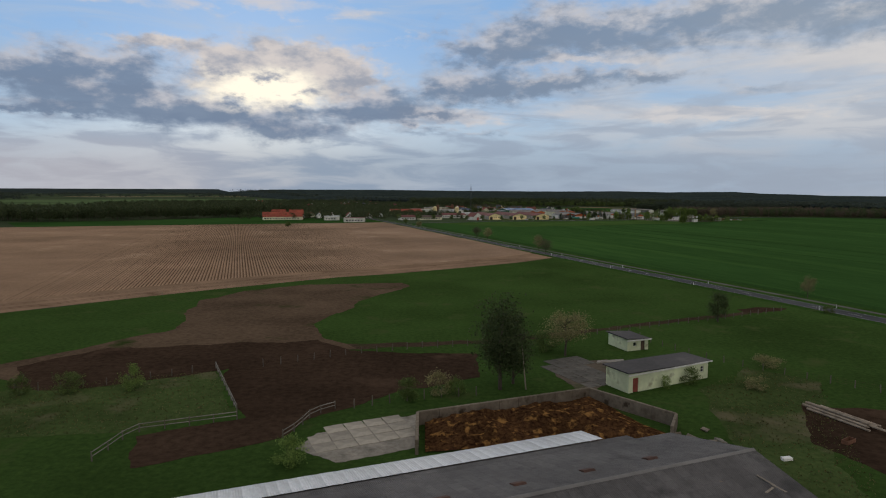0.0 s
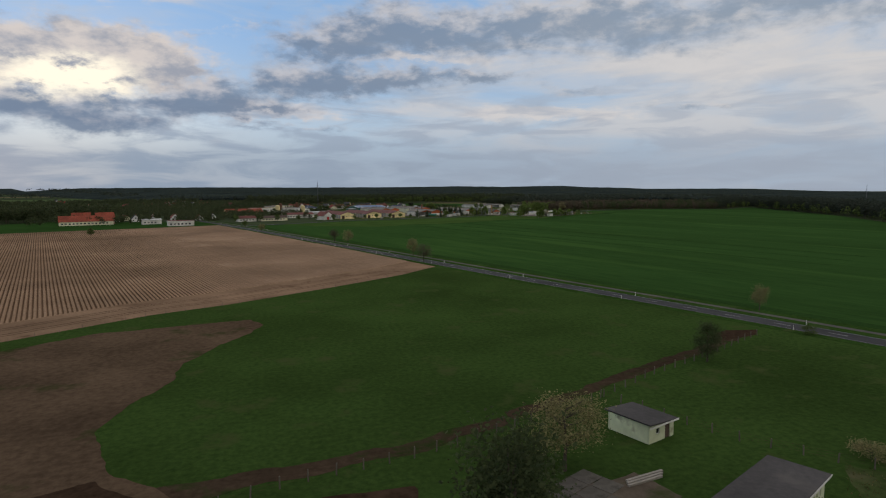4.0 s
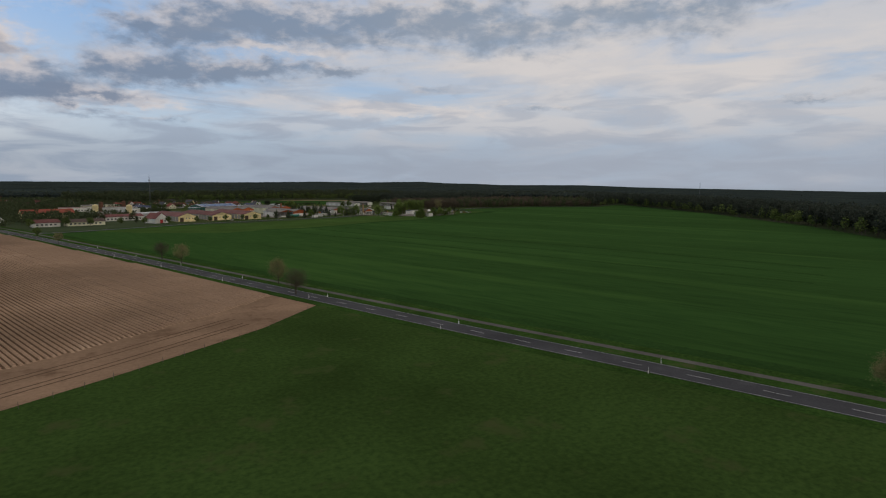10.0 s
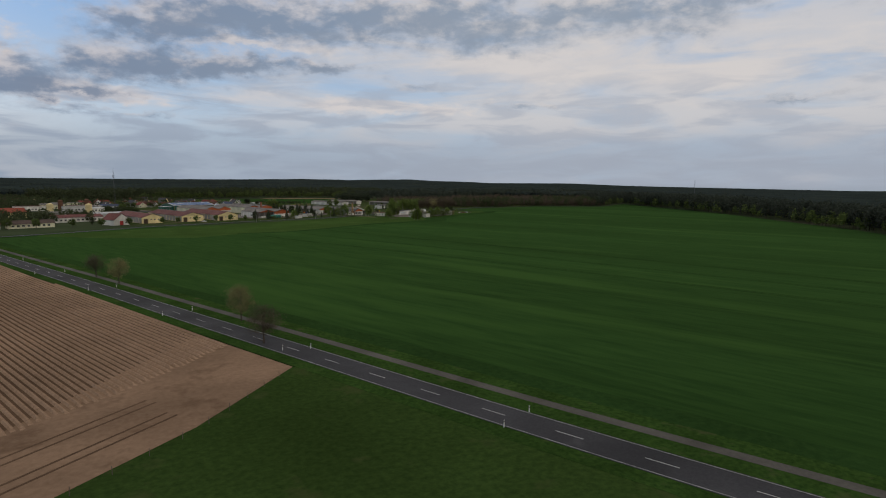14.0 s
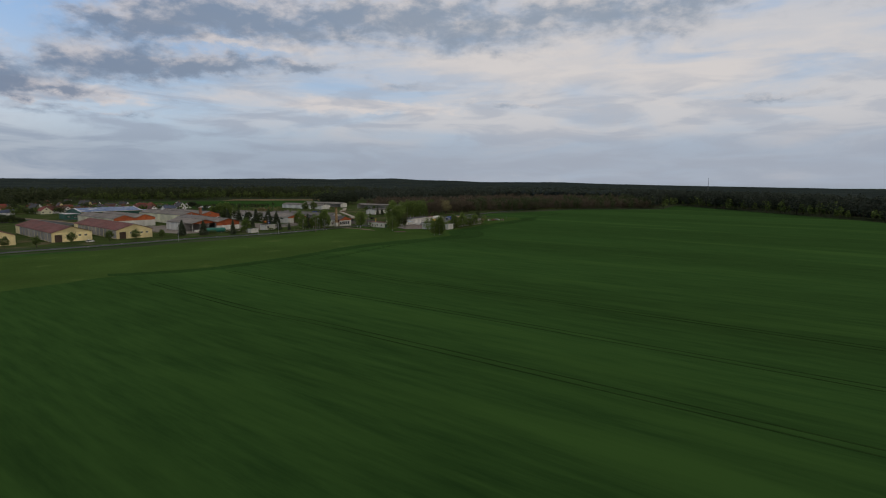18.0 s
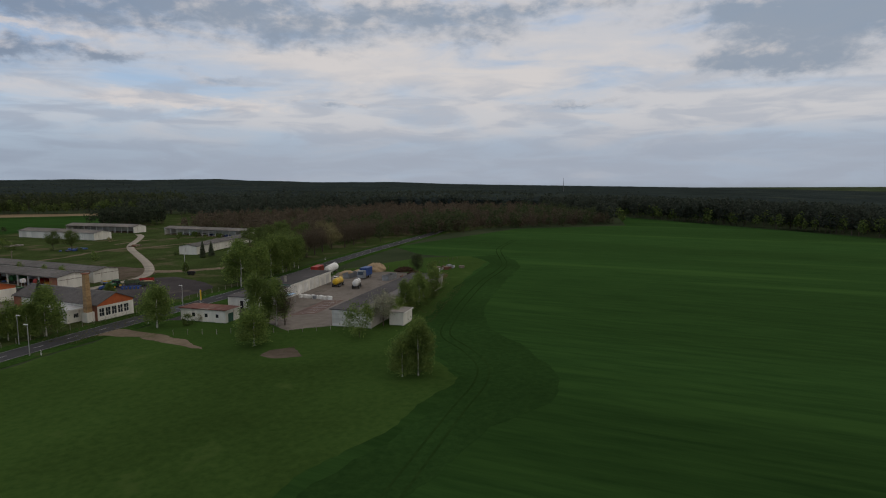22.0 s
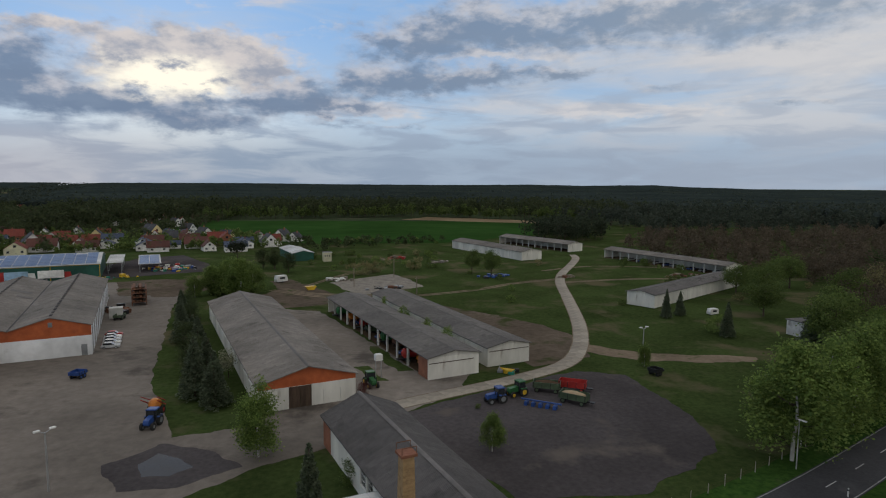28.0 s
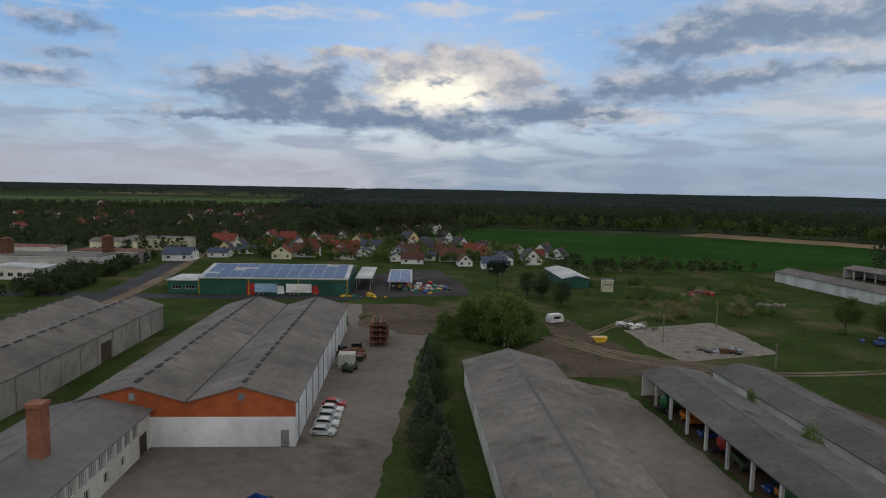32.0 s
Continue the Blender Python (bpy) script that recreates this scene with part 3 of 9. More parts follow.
WORNPAINT = mat("worn_road_paint", (0.16, 0.16, 0.155), (0.34, 0.34, 0.33), 1.6, 0.3, 0.7, bump=0.05)
RUSTDARK = mat("dark_rusty_steel", (0.050, 0.026, 0.020), (0.095, 0.050, 0.036), 2.0, 0.4, 0.9, bump=0.3)
MASTGREY = mat("dark_galvanised_steel", (0.075, 0.080, 0.088), (0.120, 0.126, 0.135), 2.0, 0.5, 0.6, bump=0)
# ---- building tools ----
class Geo:
    """Vertices and faces of one mesh, gathered from simple solids."""

    def __init__(self):
        self.v, self.f = [], []

    def add(self, verts, faces, m=None):
        o = len(self.v)
        self.v += [tuple(m @ Vector(p)) for p in verts] if m is not None else [tuple(p) for p in verts]
        self.f += [tuple(i + o for i in q) for q in faces]
        return self

    def box(self, x0, y0, z0, x1, y1, z1, m=None, chamfer=0.0):
        if chamfer:
            c = chamfer
            low = [(x0, y0, z0), (x1, y0, z0), (x1, y1, z0), (x0, y1, z0)]
            mid = [(x0, y0, z1 - c), (x1, y0, z1 - c), (x1, y1, z1 - c), (x0, y1, z1 - c)]
            top = [(x0 + c, y0 + c, z1), (x1 - c, y0 + c, z1), (x1 - c, y1 - c, z1), (x0 + c, y1 - c, z1)]
            f = [(3, 2, 1, 0), (8, 9, 10, 11)]
            for k in (0, 4):
                f += [(k + i, k + (i + 1) % 4, k + 4 + (i + 1) % 4, k + 4 + i) for i in range(4)]
            return self.add(low + mid + top, f, m)
        p = [(x, y, z) for z in (z0, z1) for x, y in ((x0, y0), (x1, y0), (x1, y1), (x0, y1))]
        return self.add(p, [(3, 2, 1, 0), (4, 5, 6, 7), (0, 1, 5, 4), (1, 2, 6, 5), (2, 3, 7, 6), (3, 0, 4, 7)], m)

    def prism(self, poly, z0, z1, m=None):
        n = len(poly)
        if sum(poly[i][0] * poly[(i + 1) % n][1] - poly[(i + 1) % n][0] * poly[i][1] for i in range(n)) < 0:
            poly = poly[::-1]
        p = [(x, y, z0) for x, y in poly] + [(x, y, z1) for x, y in poly]
        return self.add(p, [tuple(range(n, 2 * n))] + [(i, (i + 1) % n, n + (i + 1) % n, n + i) for i in range(n)], m)

    def rod(self, a, b, r0, r1=None, n=8, caps=True):
        a, b = Vector(a), Vector(b)
        r1 = r0 if r1 is None else r1
        q = (b - a).to_track_quat("Z", "Y")
        ring = [q @ Vector((math.cos(i * math.tau / n), math.sin(i * math.tau / n), 0)) for i in range(n)]
        p = [a + d * r0 for d in ring] + [b + d * r1 for d in ring]
        f = [(i, (i + 1) % n, n + (i + 1) % n, n + i) for i in range(n)]
        if caps:
            f += [tuple(range(n - 1, -1, -1)), tuple(range(n, 2 * n))]
        return self.add(p, f)

    def profile(self, pts, y0, y1, m=None):
        """A closed outline in x and z, drawn along y."""
        n = len(pts)
        p = [(x, y0, z) for x, z in pts] + [(x, y1, z) for x, z in pts]
        return self.add(p, [tuple(range(n)), tuple(range(2 * n - 1, n - 1, -1))] + [(i, n + i, n + (i + 1) % n, (i + 1) % n) for i in range(n)], m)

    def blob(self, c, r, seed, rings=4, seg=7, rough=0.25):
        rnd = random.Random(seed)
        c, r = Vector(c), Vector(r)
        p = [c + Vector((0, 0, r.z))]
        for i in range(1, rings):
            a = math.pi * i / rings
            for j in range(seg):
                k = 1 + rnd.uniform(-rough, rough)
                p.append(c + Vector((r.x * math.sin(a) * math.cos(j * math.tau / seg) * k, r.y * math.sin(a) * math.sin(j * math.tau / seg) * k, r.z * math.cos(a) * k)))
        p.append(c - Vector((0, 0, r.z)))
        f = [(0, 1 + j, 1 + (j + 1) % seg) for j in range(seg)]
        for i in range(rings - 2):
            o = 1 + i * seg
            f += [(o + j, o + seg + j, o + seg + (j + 1) % seg, o + (j + 1) % seg) for j in range(seg)]
        o, last = 1 + (rings - 2) * seg, len(p) - 1
        f += [(o + j, last, o + (j + 1) % seg) for j in range(seg)]
        return self.add(p, f)

    def mesh(self, name, material):
        me = bpy.data.meshes.new(name)
        me.from_pydata(self.v, [], self.f)
        me.materials.append(material)
        me.update()
        return me


def part(name, geo, material, parent=None, label="", m=None):
    """Links one mesh as a part under a thing or under another part."""
    me = geo if isinstance(geo, bpy.types.Mesh) else geo.mesh(name, material)
    ob = new(name, me)
    ob.parent = parent
    if m is not None:
        ob.matrix_basis = m
    return tagged(ob, label)


def thing(name, x, y, z=0.0, turn=0.0, label="", category="", group="", kind=""):
    e = new(name)
    e.matrix_basis = pose(x, y, z, 0, 0, turn)
    return tagged(e, label, category, group, kind)


def quads_mesh(name, verts, n, material):
    """A mesh of loose quads from an array of 4 * n corners."""
    me = bpy.data.meshes.new(name)
    me.vertices.add(4 * n)
    me.vertices.foreach_set("co", np.ascontiguousarray(verts, dtype=np.float32).ravel())
    me.loops.add(4 * n)
    me.loops.foreach_set("vertex_index", np.arange(4 * n, dtype=np.int32))
    me.polygons.add(n)
    me.polygons.foreach_set("loop_start", np.arange(0, 4 * n, 4, dtype=np.int32))
    me.materials.append(material)
    me.update(calc_edges=True)
    return me


def leaves(rng, centres, size, flat=0.6):
    """Corners of one leaf or spray at each centre, turned at random."""
    n = len(centres)
    a = rng.normal(size=(n, 3))
    a[:, 2] *= flat
    a /= np.linalg.norm(a, axis=1)[:, None] + 1e-9
    b = np.cross(a, rng.normal(size=(n, 3)))
    b /= np.linalg.norm(b, axis=1)[:, None] + 1e-9
    s = (size * rng.uniform(0.6, 1.4, n))[:, None]
    a, b = a * s, b * s * rng.uniform(0.5, 0.95, n)[:, None]
    return np.stack([centres - a, centres + b * 0.8 - a * 0.1, centres + a, centres - b * 0.8 + a * 0.1], 1)


def along(pts, step):
    """Points at even steps along a line of points, each with its heading."""
    out, carry = [], 0.0
    for (x0, y0), (x1, y1) in zip(pts, pts[1:]):
        d = math.hypot(x1 - x0, y1 - y0)
        s = carry
        while s < d:
            out.append((x0 + (x1 - x0) * s / d, y0 + (y1 - y0) * s / d, math.atan2(y1 - y0, x1 - x0)))
            s += step
        carry = s - d
    return out


def smooth_line(pts, n=6):
    """A rounded line through the points."""
    out = []
    for i in range(len(pts) - 1):
        p0, p1, p2, p3 = [Vector(pts[min(max(k, 0), len(pts) - 1)]) for k in (i - 1, i, i + 1, i + 2)]
        for j in range(n):
            u = j / n
            q = 0.5 * (2 * p1 + (p2 - p0) * u + (2 * p0 - 5 * p1 + 4 * p2 - p3) * u * u + (3 * p1 - p0 - 3 * p2 + p3) * u ** 3)
            out.append((q.x, q.y))
    return out + [tuple(pts[-1])]


def sides(pts, left, right):
    """The two edges of a band along a line."""
    a, b = [], []
    for i, (x, y) in enumerate(pts):
        x0, y0 = pts[max(i - 1, 0)]
        x1, y1 = pts[min(i + 1, len(pts) - 1)]
        d = math.hypot(x1 - x0, y1 - y0)
        nx, ny = -(y1 - y0) / d, (x1 - x0) / d
        a.append((x + nx * left, y + ny * left))
        b.append((x + nx * right, y + ny * right))
    return a, b


def band_geo(pts, left, right, z, thick=0.2):
    a, b = sides(pts, left, right)
    n, g = len(pts), Geo()
    p = [(x, y, z) for x, y in a] + [(x, y, z) for x, y in b] + [(x, y, z - thick) for x, y in a] + [(x, y, z - thick) for x, y in b]
    f = []
    for i in range(n - 1):
        f += [(i, n + i, n + i + 1, i + 1) if left > right else (i, i + 1, n + i + 1, n + i), (i, i + 1, 2 * n + i + 1, 2 * n + i), (n + i, 3 * n + i, 3 * n + i + 1, n + i + 1)]
    return g.add(p, f)


def patch(name, poly, z, material, label, category, jitter=0.0, seed=0, kind="structure"):
    """A flat piece of ground with an uneven edge, laid over the ground."""
    pts = list(poly)
    if jitter:
        out = []
        step = max(0.5, jitter * 0.55)
        for (x0, y0), (x1, y1) in zip(pts, pts[1:] + pts[:1]):
            d = math.hypot(x1 - x0, y1 - y0)
            k = max(2, int(d / step))
            for i in range(k):
                u = i / k
                x, y = x0 + (x1 - x0) * u, y0 + (y1 - y0) * u
                wide = noise.noise_vector((x * 0.16 / jitter, y * 0.16 / jitter, seed + 0.5))
                fine = noise.noise_vector((x * 0.7 / jitter, y * 0.7 / jitter, seed + 9.5))
                out.append((x + jitter * (1.3 * wide.x + 0.35 * fine.x), y + jitter * (1.3 * wide.y + 0.35 * fine.y)))
        pts = out
    ob = new(name, Geo().prism(pts, z - 0.3, z).mesh(name, material))
    return tagged(ob, label, category, kind=kind)


def wall_cells(length, height, holes, thick, axis, offset):
    """A straight wall in one piece with real openings: holes are (start, sill, end, head)."""
    xs = sorted({0.0, length, *[v for h in holes for v in (h[0], h[2])]})
    zs = sorted({0.0, height, *[v for h in holes for v in (h[1], h[3])]})
    nx, nz = len(xs) - 1, len(zs) - 1

    def solid(i, k):
        if not (0 <= i < nx and 0 <= k < nz):
            return False
        return not any(h[0] <= xs[i] and xs[i + 1] <= h[2] and h[1] <= zs[k] and zs[k + 1] <= h[3] for h in holes)

    pts, faces, index = [], [], {}

    def at(i, k, s):
        if (i, k, s) not in index:
            index[i, k, s] = len(pts)
            y = offset + thick * s
            pts.append((xs[i], y, zs[k]) if axis == "x" else (y, xs[i], zs[k]))
        return index[i, k, s]

    for i in range(nx):
        for k in range(nz):
            if not solid(i, k):
                continue
            faces.append((at(i, k, 0), at(i + 1, k, 0), at(i + 1, k + 1, 0), at(i, k + 1, 0)))
            faces.append((at(i, k, 1), at(i, k + 1, 1), at(i + 1, k + 1, 1), at(i + 1, k, 1)))
            if not solid(i - 1, k):
                faces.append((at(i, k, 0), at(i, k + 1, 0), at(i, k + 1, 1), at(i, k, 1)))
            if not solid(i + 1, k):
                faces.append((at(i + 1, k, 0), at(i + 1, k, 1), at(i + 1, k + 1, 1), at(i + 1, k + 1, 0)))
            if not solid(i, k - 1):
                faces.append((at(i, k, 0), at(i, k, 1), at(i + 1, k, 1), at(i + 1, k, 0)))
            if not solid(i, k + 1):
                faces.append((at(i, k + 1, 0), at(i + 1, k + 1, 0), at(i + 1, k + 1, 1), at(i, k + 1, 1)))
    if axis == "y":
        faces = [f[::-1] for f in faces]
    return Geo().add(pts, faces)


def wall_frame(side, w, l):
    """From a wall's own coordinates (along, out, up) to the building's."""
    if side == "f":
        return Matrix.Translation((0, 0, 0))
    if side == "r":
        return pose(w, 0, 0, 0, 0, 90)
    if side == "b":
        return pose(w, l, 0, 0, 0, 180)
    return pose(0, l, 0, 0, 0, -90)


def add_window(parent, m, x0, z0, x1, z1, cols=2, rows=1, frame_mat=None, depth=0.12):
    """A window in its opening: frame with glazing bars, and the panes behind them. y runs into the wall."""
    fm = frame_mat or FRAME
    g, t = Geo(), 0.07
    g.box(x0, depth, z0, x0 + t, depth + 0.06, z1, m).box(x1 - t, depth, z0, x1, depth + 0.06, z1, m)
    g.box(x0 + t, depth, z0, x1 - t, depth + 0.06, z0 + t, m).box(x0 + t, depth, z1 - t, x1 - t, depth + 0.06, z1, m)
    for i in range(1, cols):
        x = x0 + (x1 - x0) * i / cols
        g.box(x - 0.025, depth, z0 + t, x + 0.025, depth + 0.05, z1 - t, m)
    for i in range(1, rows):
        z = z0 + (z1 - z0) * i / rows
        g.box(x0 + t, depth + 0.002, z - 0.025, x1 - t, depth + 0.048, z + 0.025, m)
    w = part("window", g, fm, parent)
    part("pane", Geo().box(x0 + t, depth + 0.065, z0 + t, x1 - t, depth + 0.08, z1 - t, m), GLASS, w)
    return w


def add_door(parent, m, x0, x1, z1, material, depth=0.10, leaves_n=2, label=""):
    d = Geo()
    for i in range(leaves_n):
        a, b = x0 + (x1 - x0) * i / leaves_n, x0 + (x1 - x0) * (i + 1) / leaves_n
        d.box(a + 0.02, depth, 0.04, b - 0.02, depth + 0.06, z1 - 0.03, m)
        d.box(a + 0.08, depth - 0.02, z1 * 0.48, b - 0.08, depth, z1 * 0.52, m)
    return part("door", d, material, parent, label)


def gable_roof(parent, w, l, eave, ridge, material, over=0.4, ridge_x=None, thick=0.14, cap=True, name="roof", y0=0.0):
    """Two sloping roof planes with a ridge cap."""
    rx = w / 2 if ridge_x is None else ridge_x
    k0, k1 = (ridge - eave) / rx, (ridge - eave) / (w - rx)
    a, b = y0 - over, y0 + l + over
    part(name, Geo().profile([(-over, eave - k0 * over), (rx, ridge), (rx, ridge + thick), (-over, eave - k0 * over + thick)], a, b), material, parent)
    part(name, Geo().profile([(rx, ridge), (w + over, eave - k1 * over), (w + over, eave - k1 * over + thick), (rx, ridge + thick)], a, b), material, parent)
    if cap:
        part("ridge_cap", Geo().profile([(rx - 0.28, ridge + thick - 0.05), (rx + 0.28, ridge + thick - 0.05), (rx + 0.05, ridge + thick + 0.08), (rx - 0.05, ridge + thick + 0.08)], a, b), FELTGREY, parent)


def gable_end(parent, w, y, eave, ridge, material, thick=0.25, ridge_x=None, drop=0.0, label=""):
    """The triangle of wall over the eaves, from drop below them."""
    rx = w / 2 if ridge_x is None else ridge_x
    pts = [(0, eave - drop), (w, eave - drop), (w, eave), (rx, ridge), (0, eave)] if drop else [(0, eave), (w, eave), (rx, ridge)]
    return part("gable", Geo().profile(pts, y, y + thick), material, parent, label)


def building(name, x, y, turn, w, l, eave, ridge, wall, roof, label, category, holes=None, group="", gable=None, drop=0.0, ridge_x=None, over=0.4, cap=True, floor_mat=None):
    """A long gabled building. holes: {side: [(kind, start, sill, end, head, extra)]} with sides f, r, b, l."""
    e = thing(name, x, y, 0, turn, label, category, group)
    holes = holes or {}
    for side in "frbl":
        hs = holes.get(side, [])
        if hs == "open":
            continue
        length = w if side in "fb" else l
        m = wall_frame(side, w, l)
        cut = [(h[1], h[2], h[3], h[4]) for h in hs]
        if side in "fb":
            g = wall_cells(length, eave - (drop if side == "f" else 0), cut, 0.25, "x", 0.0)
        else:
            g = wall_cells(length - 0.5, eave, [(c[0] - 0.25, c[1], c[2] - 0.25, c[3]) for c in cut], 0.25, "x", 0.0)
            m = m @ Matrix.Translation((0.25, 0, 0))
        wall_ob = part("wall", Geo().add(g.v, g.f, m), wall, e)
        m = wall_frame(side, w, l)
        for h in hs:
            if h[0] == "window":
                c, r = h[5] if len(h) > 5 else (2, 1)
                add_window(wall_ob, m, h[1], h[2], h[3], h[4], c, r)
            elif h[0] == "door":
                add_door(wall_ob, m, h[1], h[3], h[4], h[5] if len(h) > 5 else WOODDARK)
    gable_end(e, w, 0, eave, ridge, gable or wall, ridge_x=ridge_x, drop=drop)
    gable_end(e, w, l - 0.25, eave, ridge, wall, ridge_x=ridge_x)
    gable_roof(e, w, l, eave, ridge, roof, over, ridge_x, cap=cap)
    return e


def flat_building(name, x, y, turn, w, l, h, wall, roof, label, category, holes=None, over=0.25, slope=0.3, group=""):
    """A block with a slightly sloping flat roof that stands over the walls."""
    e = thing(name, x, y, 0, turn, label, category, group)
    holes = holes or {}
    for side in "frbl":
        hs = holes.get(side, [])
        length = w if side in "fb" else l
        m = wall_frame(side, w, l)
        cut = [(q[1], q[2], q[3], q[4]) for q in hs]
        if side in "fb":
            g = wall_cells(length, h, cut, 0.25, "x", 0.0)
            mm = m
        else:
            g = wall_cells(length - 0.5, h, [(c[0] - 0.25, c[1], c[2] - 0.25, c[3]) for c in cut], 0.25, "x", 0.0)
            mm = m @ Matrix.Translation((0.25, 0, 0))
        wall_ob = part("wall", Geo().add(g.v, g.f, mm), wall, e)
        for q in hs:
            if q[0] == "window":
                c, r = q[5] if len(q) > 5 else (2, 1)
                add_window(wall_ob, m, q[1], q[2], q[3], q[4], c, r)
            else:
                add_door(wall_ob, m, q[1], q[3], q[4], q[5] if len(q) > 5 else WOODDARK, leaves_n=q[6] if len(q) > 6 else 2)
    part("roof", Geo().profile([(-over, h + slope), (w + over, h + 0.02), (w + over, h + 0.20), (-over, h + slope + 0.18)], -over, l + over), roof, e)
    part("fascia", Geo().box(-over - 0.04, -over - 0.04, h - 0.02, w + over + 0.04, -over, h + 0.2), FRAME, e)
    if slope > 0.05:
        part("gable", Geo().profile([(0, h), (w, h), (0, h + slope)], 0.0, 0.25), wall, e)
        part("gable", Geo().profile([(0, h), (w, h), (0, h + slope)], l - 0.25, l), wall, e)
        part("wall", Geo().box(0, 0.25, h, 0.25, l - 0.25, h + slope), wall, e)
    return e

# ---- the ground: one sheet to the horizon, and the fields and roads laid on it ----
U, V = Vector((0.956, 0.292)), Vector((-0.292, 0.956))  # across and along the rows, the same for fields and farm
FARM = 17.0


def uv_at(a, b):
    p = U * a + V * b
    return (p.x, p.y)


def fall(x, y):
    """How far the land lies below the plain: it drops away beyond the eastern woods."""
    return min(80.0, 0.03 * max(0.0, (x - 720) - 0.9 * (y - 720)))


gx = [-40000, -12000, -6500, -3000, -1000, 0, 500, 720, 900, 1200, 1600, 2200, 3000, 4200, 6500, 40000]
gy = [-1500, -400, 0, 400, 720, 900, 1200, 1600, 2200, 3000, 4200, 7000, 14000, 40000]
gp = [(x, y, -fall(x, y)) for y in gy for x in gx]
gf = [(j * len(gx) + i, j * len(gx) + i + 1, (j + 1) * len(gx) + i + 1, (j + 1) * len(gx) + i) for j in range(len(gy) - 1) for i in range(len(gx) - 1)]
ground = new("ground", Geo().add(gp, gf).mesh("ground", LAND))
tagged(ground, "flat open farmland of fields and grass", "ground", kind="structure")
patch("ground_pasture", [(-420, -120), (130, -120), (120, 130), (104, 150), (90, 200), (70, 262), (60, 280), (9, 255), (-32, 229), (-63, 195), (-104, 151), (-420, -60)], 0.02, GRASS, "grazed green cow pasture", "grass")
patch("ground_east", [(130, -120), (420, -120), (420, 200), (112, 190), (108, 150), (122, 130)], 0.02, WHEAT, "green cereal field beside the road", "field")
patch("ground_farm", [(60, 655), (120, 655), (180, 672), (232, 684), (258, 693), (300, 712), (360, 745), (430, 775), (700, 800), (720, 1000), (360, 1180), (60, 1010), (20, 880)], 0.02, ROUGHGRASS, "rough grass with dry patches round the farm", "grass", 2.0, 3)
patch("ground_roadside", [(236, 672), (200, 655), (150, 640), (110, 626), (60, 612), (10, 590), (40, 560), (86, 536), (112, 548), (140, 552), (175, 566), (217, 592), (258, 600), (274, 604), (287, 627), (330, 655), (388, 684), (400, 702), (380, 715), (330, 712), (300, 700), (260, 683)], 0.0425, ROADMEADOW, "rough meadow between road and wheat", "grass", 1.2, 4)

# main road
MAIN = [(128, 95), (117, 128), (106.5, 161), (95.8, 193.6), (80.2, 239.2), (65, 287), (50, 334), (36, 379), (21.5, 424), (6, 472), (-9.5, 520), (-25, 568), (-40, 612), (-70, 700), (-95, 800)]
MAIN = smooth_line(MAIN, 4)
road = tagged(new("road", band_geo(MAIN, 3.2, -3.2, 0.09).mesh("road", ASPHALT)), "grey asphalt country road with white markings", "road", kind="structure")
tagged(new("verge", band_geo(MAIN, 6.2, 3.2, 0.05).mesh("verge", VERGE)), "mown grass verge beside the road", "grass", kind="structure")
tagged(new("verge", band_geo(MAIN, -3.2, -13.0, 0.05).mesh("verge", VERGE)), "grass strip between road, path and field", "grass", kind="structure")
tagged(new("cycle_path", band_geo(MAIN, -6.9, -8.9, 0.07).mesh("cycle_path", PATHWAY)), "narrow worn asphalt path along the road", "path", kind="structure")
dash = Geo().box(-2.0, -0.07, 0, 2.0, 0.07, 0.006).mesh("dash", PAINT)
for i, (x, y, a) in enumerate(along(MAIN, 12.0)):
    if i % 1 == 0 and y < 620:
        part("centre_dash", dash, PAINT, road, m=pose(x, y, 0.095, 0, 0, math.degrees(a)))
for off in (2.95, -2.95):
    part("edge_line", band_geo(MAIN, off + 0.07, off - 0.07, 0.098, 0.008), WORNPAINT, road)

# road through the farm
FARMROAD = [(-40, 585), (-10, 592), (30, 610), (76, 636), (112, 646), (150, 658), (186, 664), (212, 670), (232, 678.5), (257, 688.5), (290, 701.5), (317.4, 714.6), (331, 721.5), (359, 736), (395, 753), (427, 767), (470, 786), (520, 815)]
FARMROAD = smooth_line(FARMROAD, 4)
road2 = tagged(new("road", band_geo(FARMROAD, 3.0, -3.0, 0.09).mesh("road", ASPHALT)), "asphalt road past the farmyard with dashed centre line", "road", kind="structure")
tagged(new("verge", band_geo(FARMROAD, 6.5, 3.0, 0.055).mesh("verge", VERGE)), "grass verge along the farm road", "grass", kind="structure")
tagged(new("verge", band_geo(FARMROAD, -3.0, -6.5, 0.055).mesh("verge", VERGE)), "grass verge along the farm road", "grass", kind="structure")
dash2 = Geo().box(-1.2, -0.06, 0, 1.2, 0.06, 0.006).mesh("dash", PAINT)
for x, y, a in along(FARMROAD, 7.5):
    if x > 100:
        part("centre_dash", dash2, PAINT, road2, m=pose(x, y, 0.095, 0, 0, math.degrees(a)))
for off in (2.8, -2.8):
    part("edge_line", band_geo(FARMROAD, off + 0.06, off - 0.06, 0.098, 0.008), WORNPAINT, road2)

# village road beside the halls
VILLAGE = smooth_line([(128, 745), (114, 795), (95, 851), (76, 895), (55, 939), (34, 985), (20, 1040)], 4)
tagged(new("road", band_geo(VILLAGE, 3.4, -3.4, 0.07).mesh("road", ASPHALT)), "worn asphalt road between works and village", "road", kind="structure")
tagged(new("verge", band_geo(VILLAGE, -3.4, -7.5, 0.05).mesh("verge", TRACK)), "sandy verge along the village road", "verge", kind="structure")

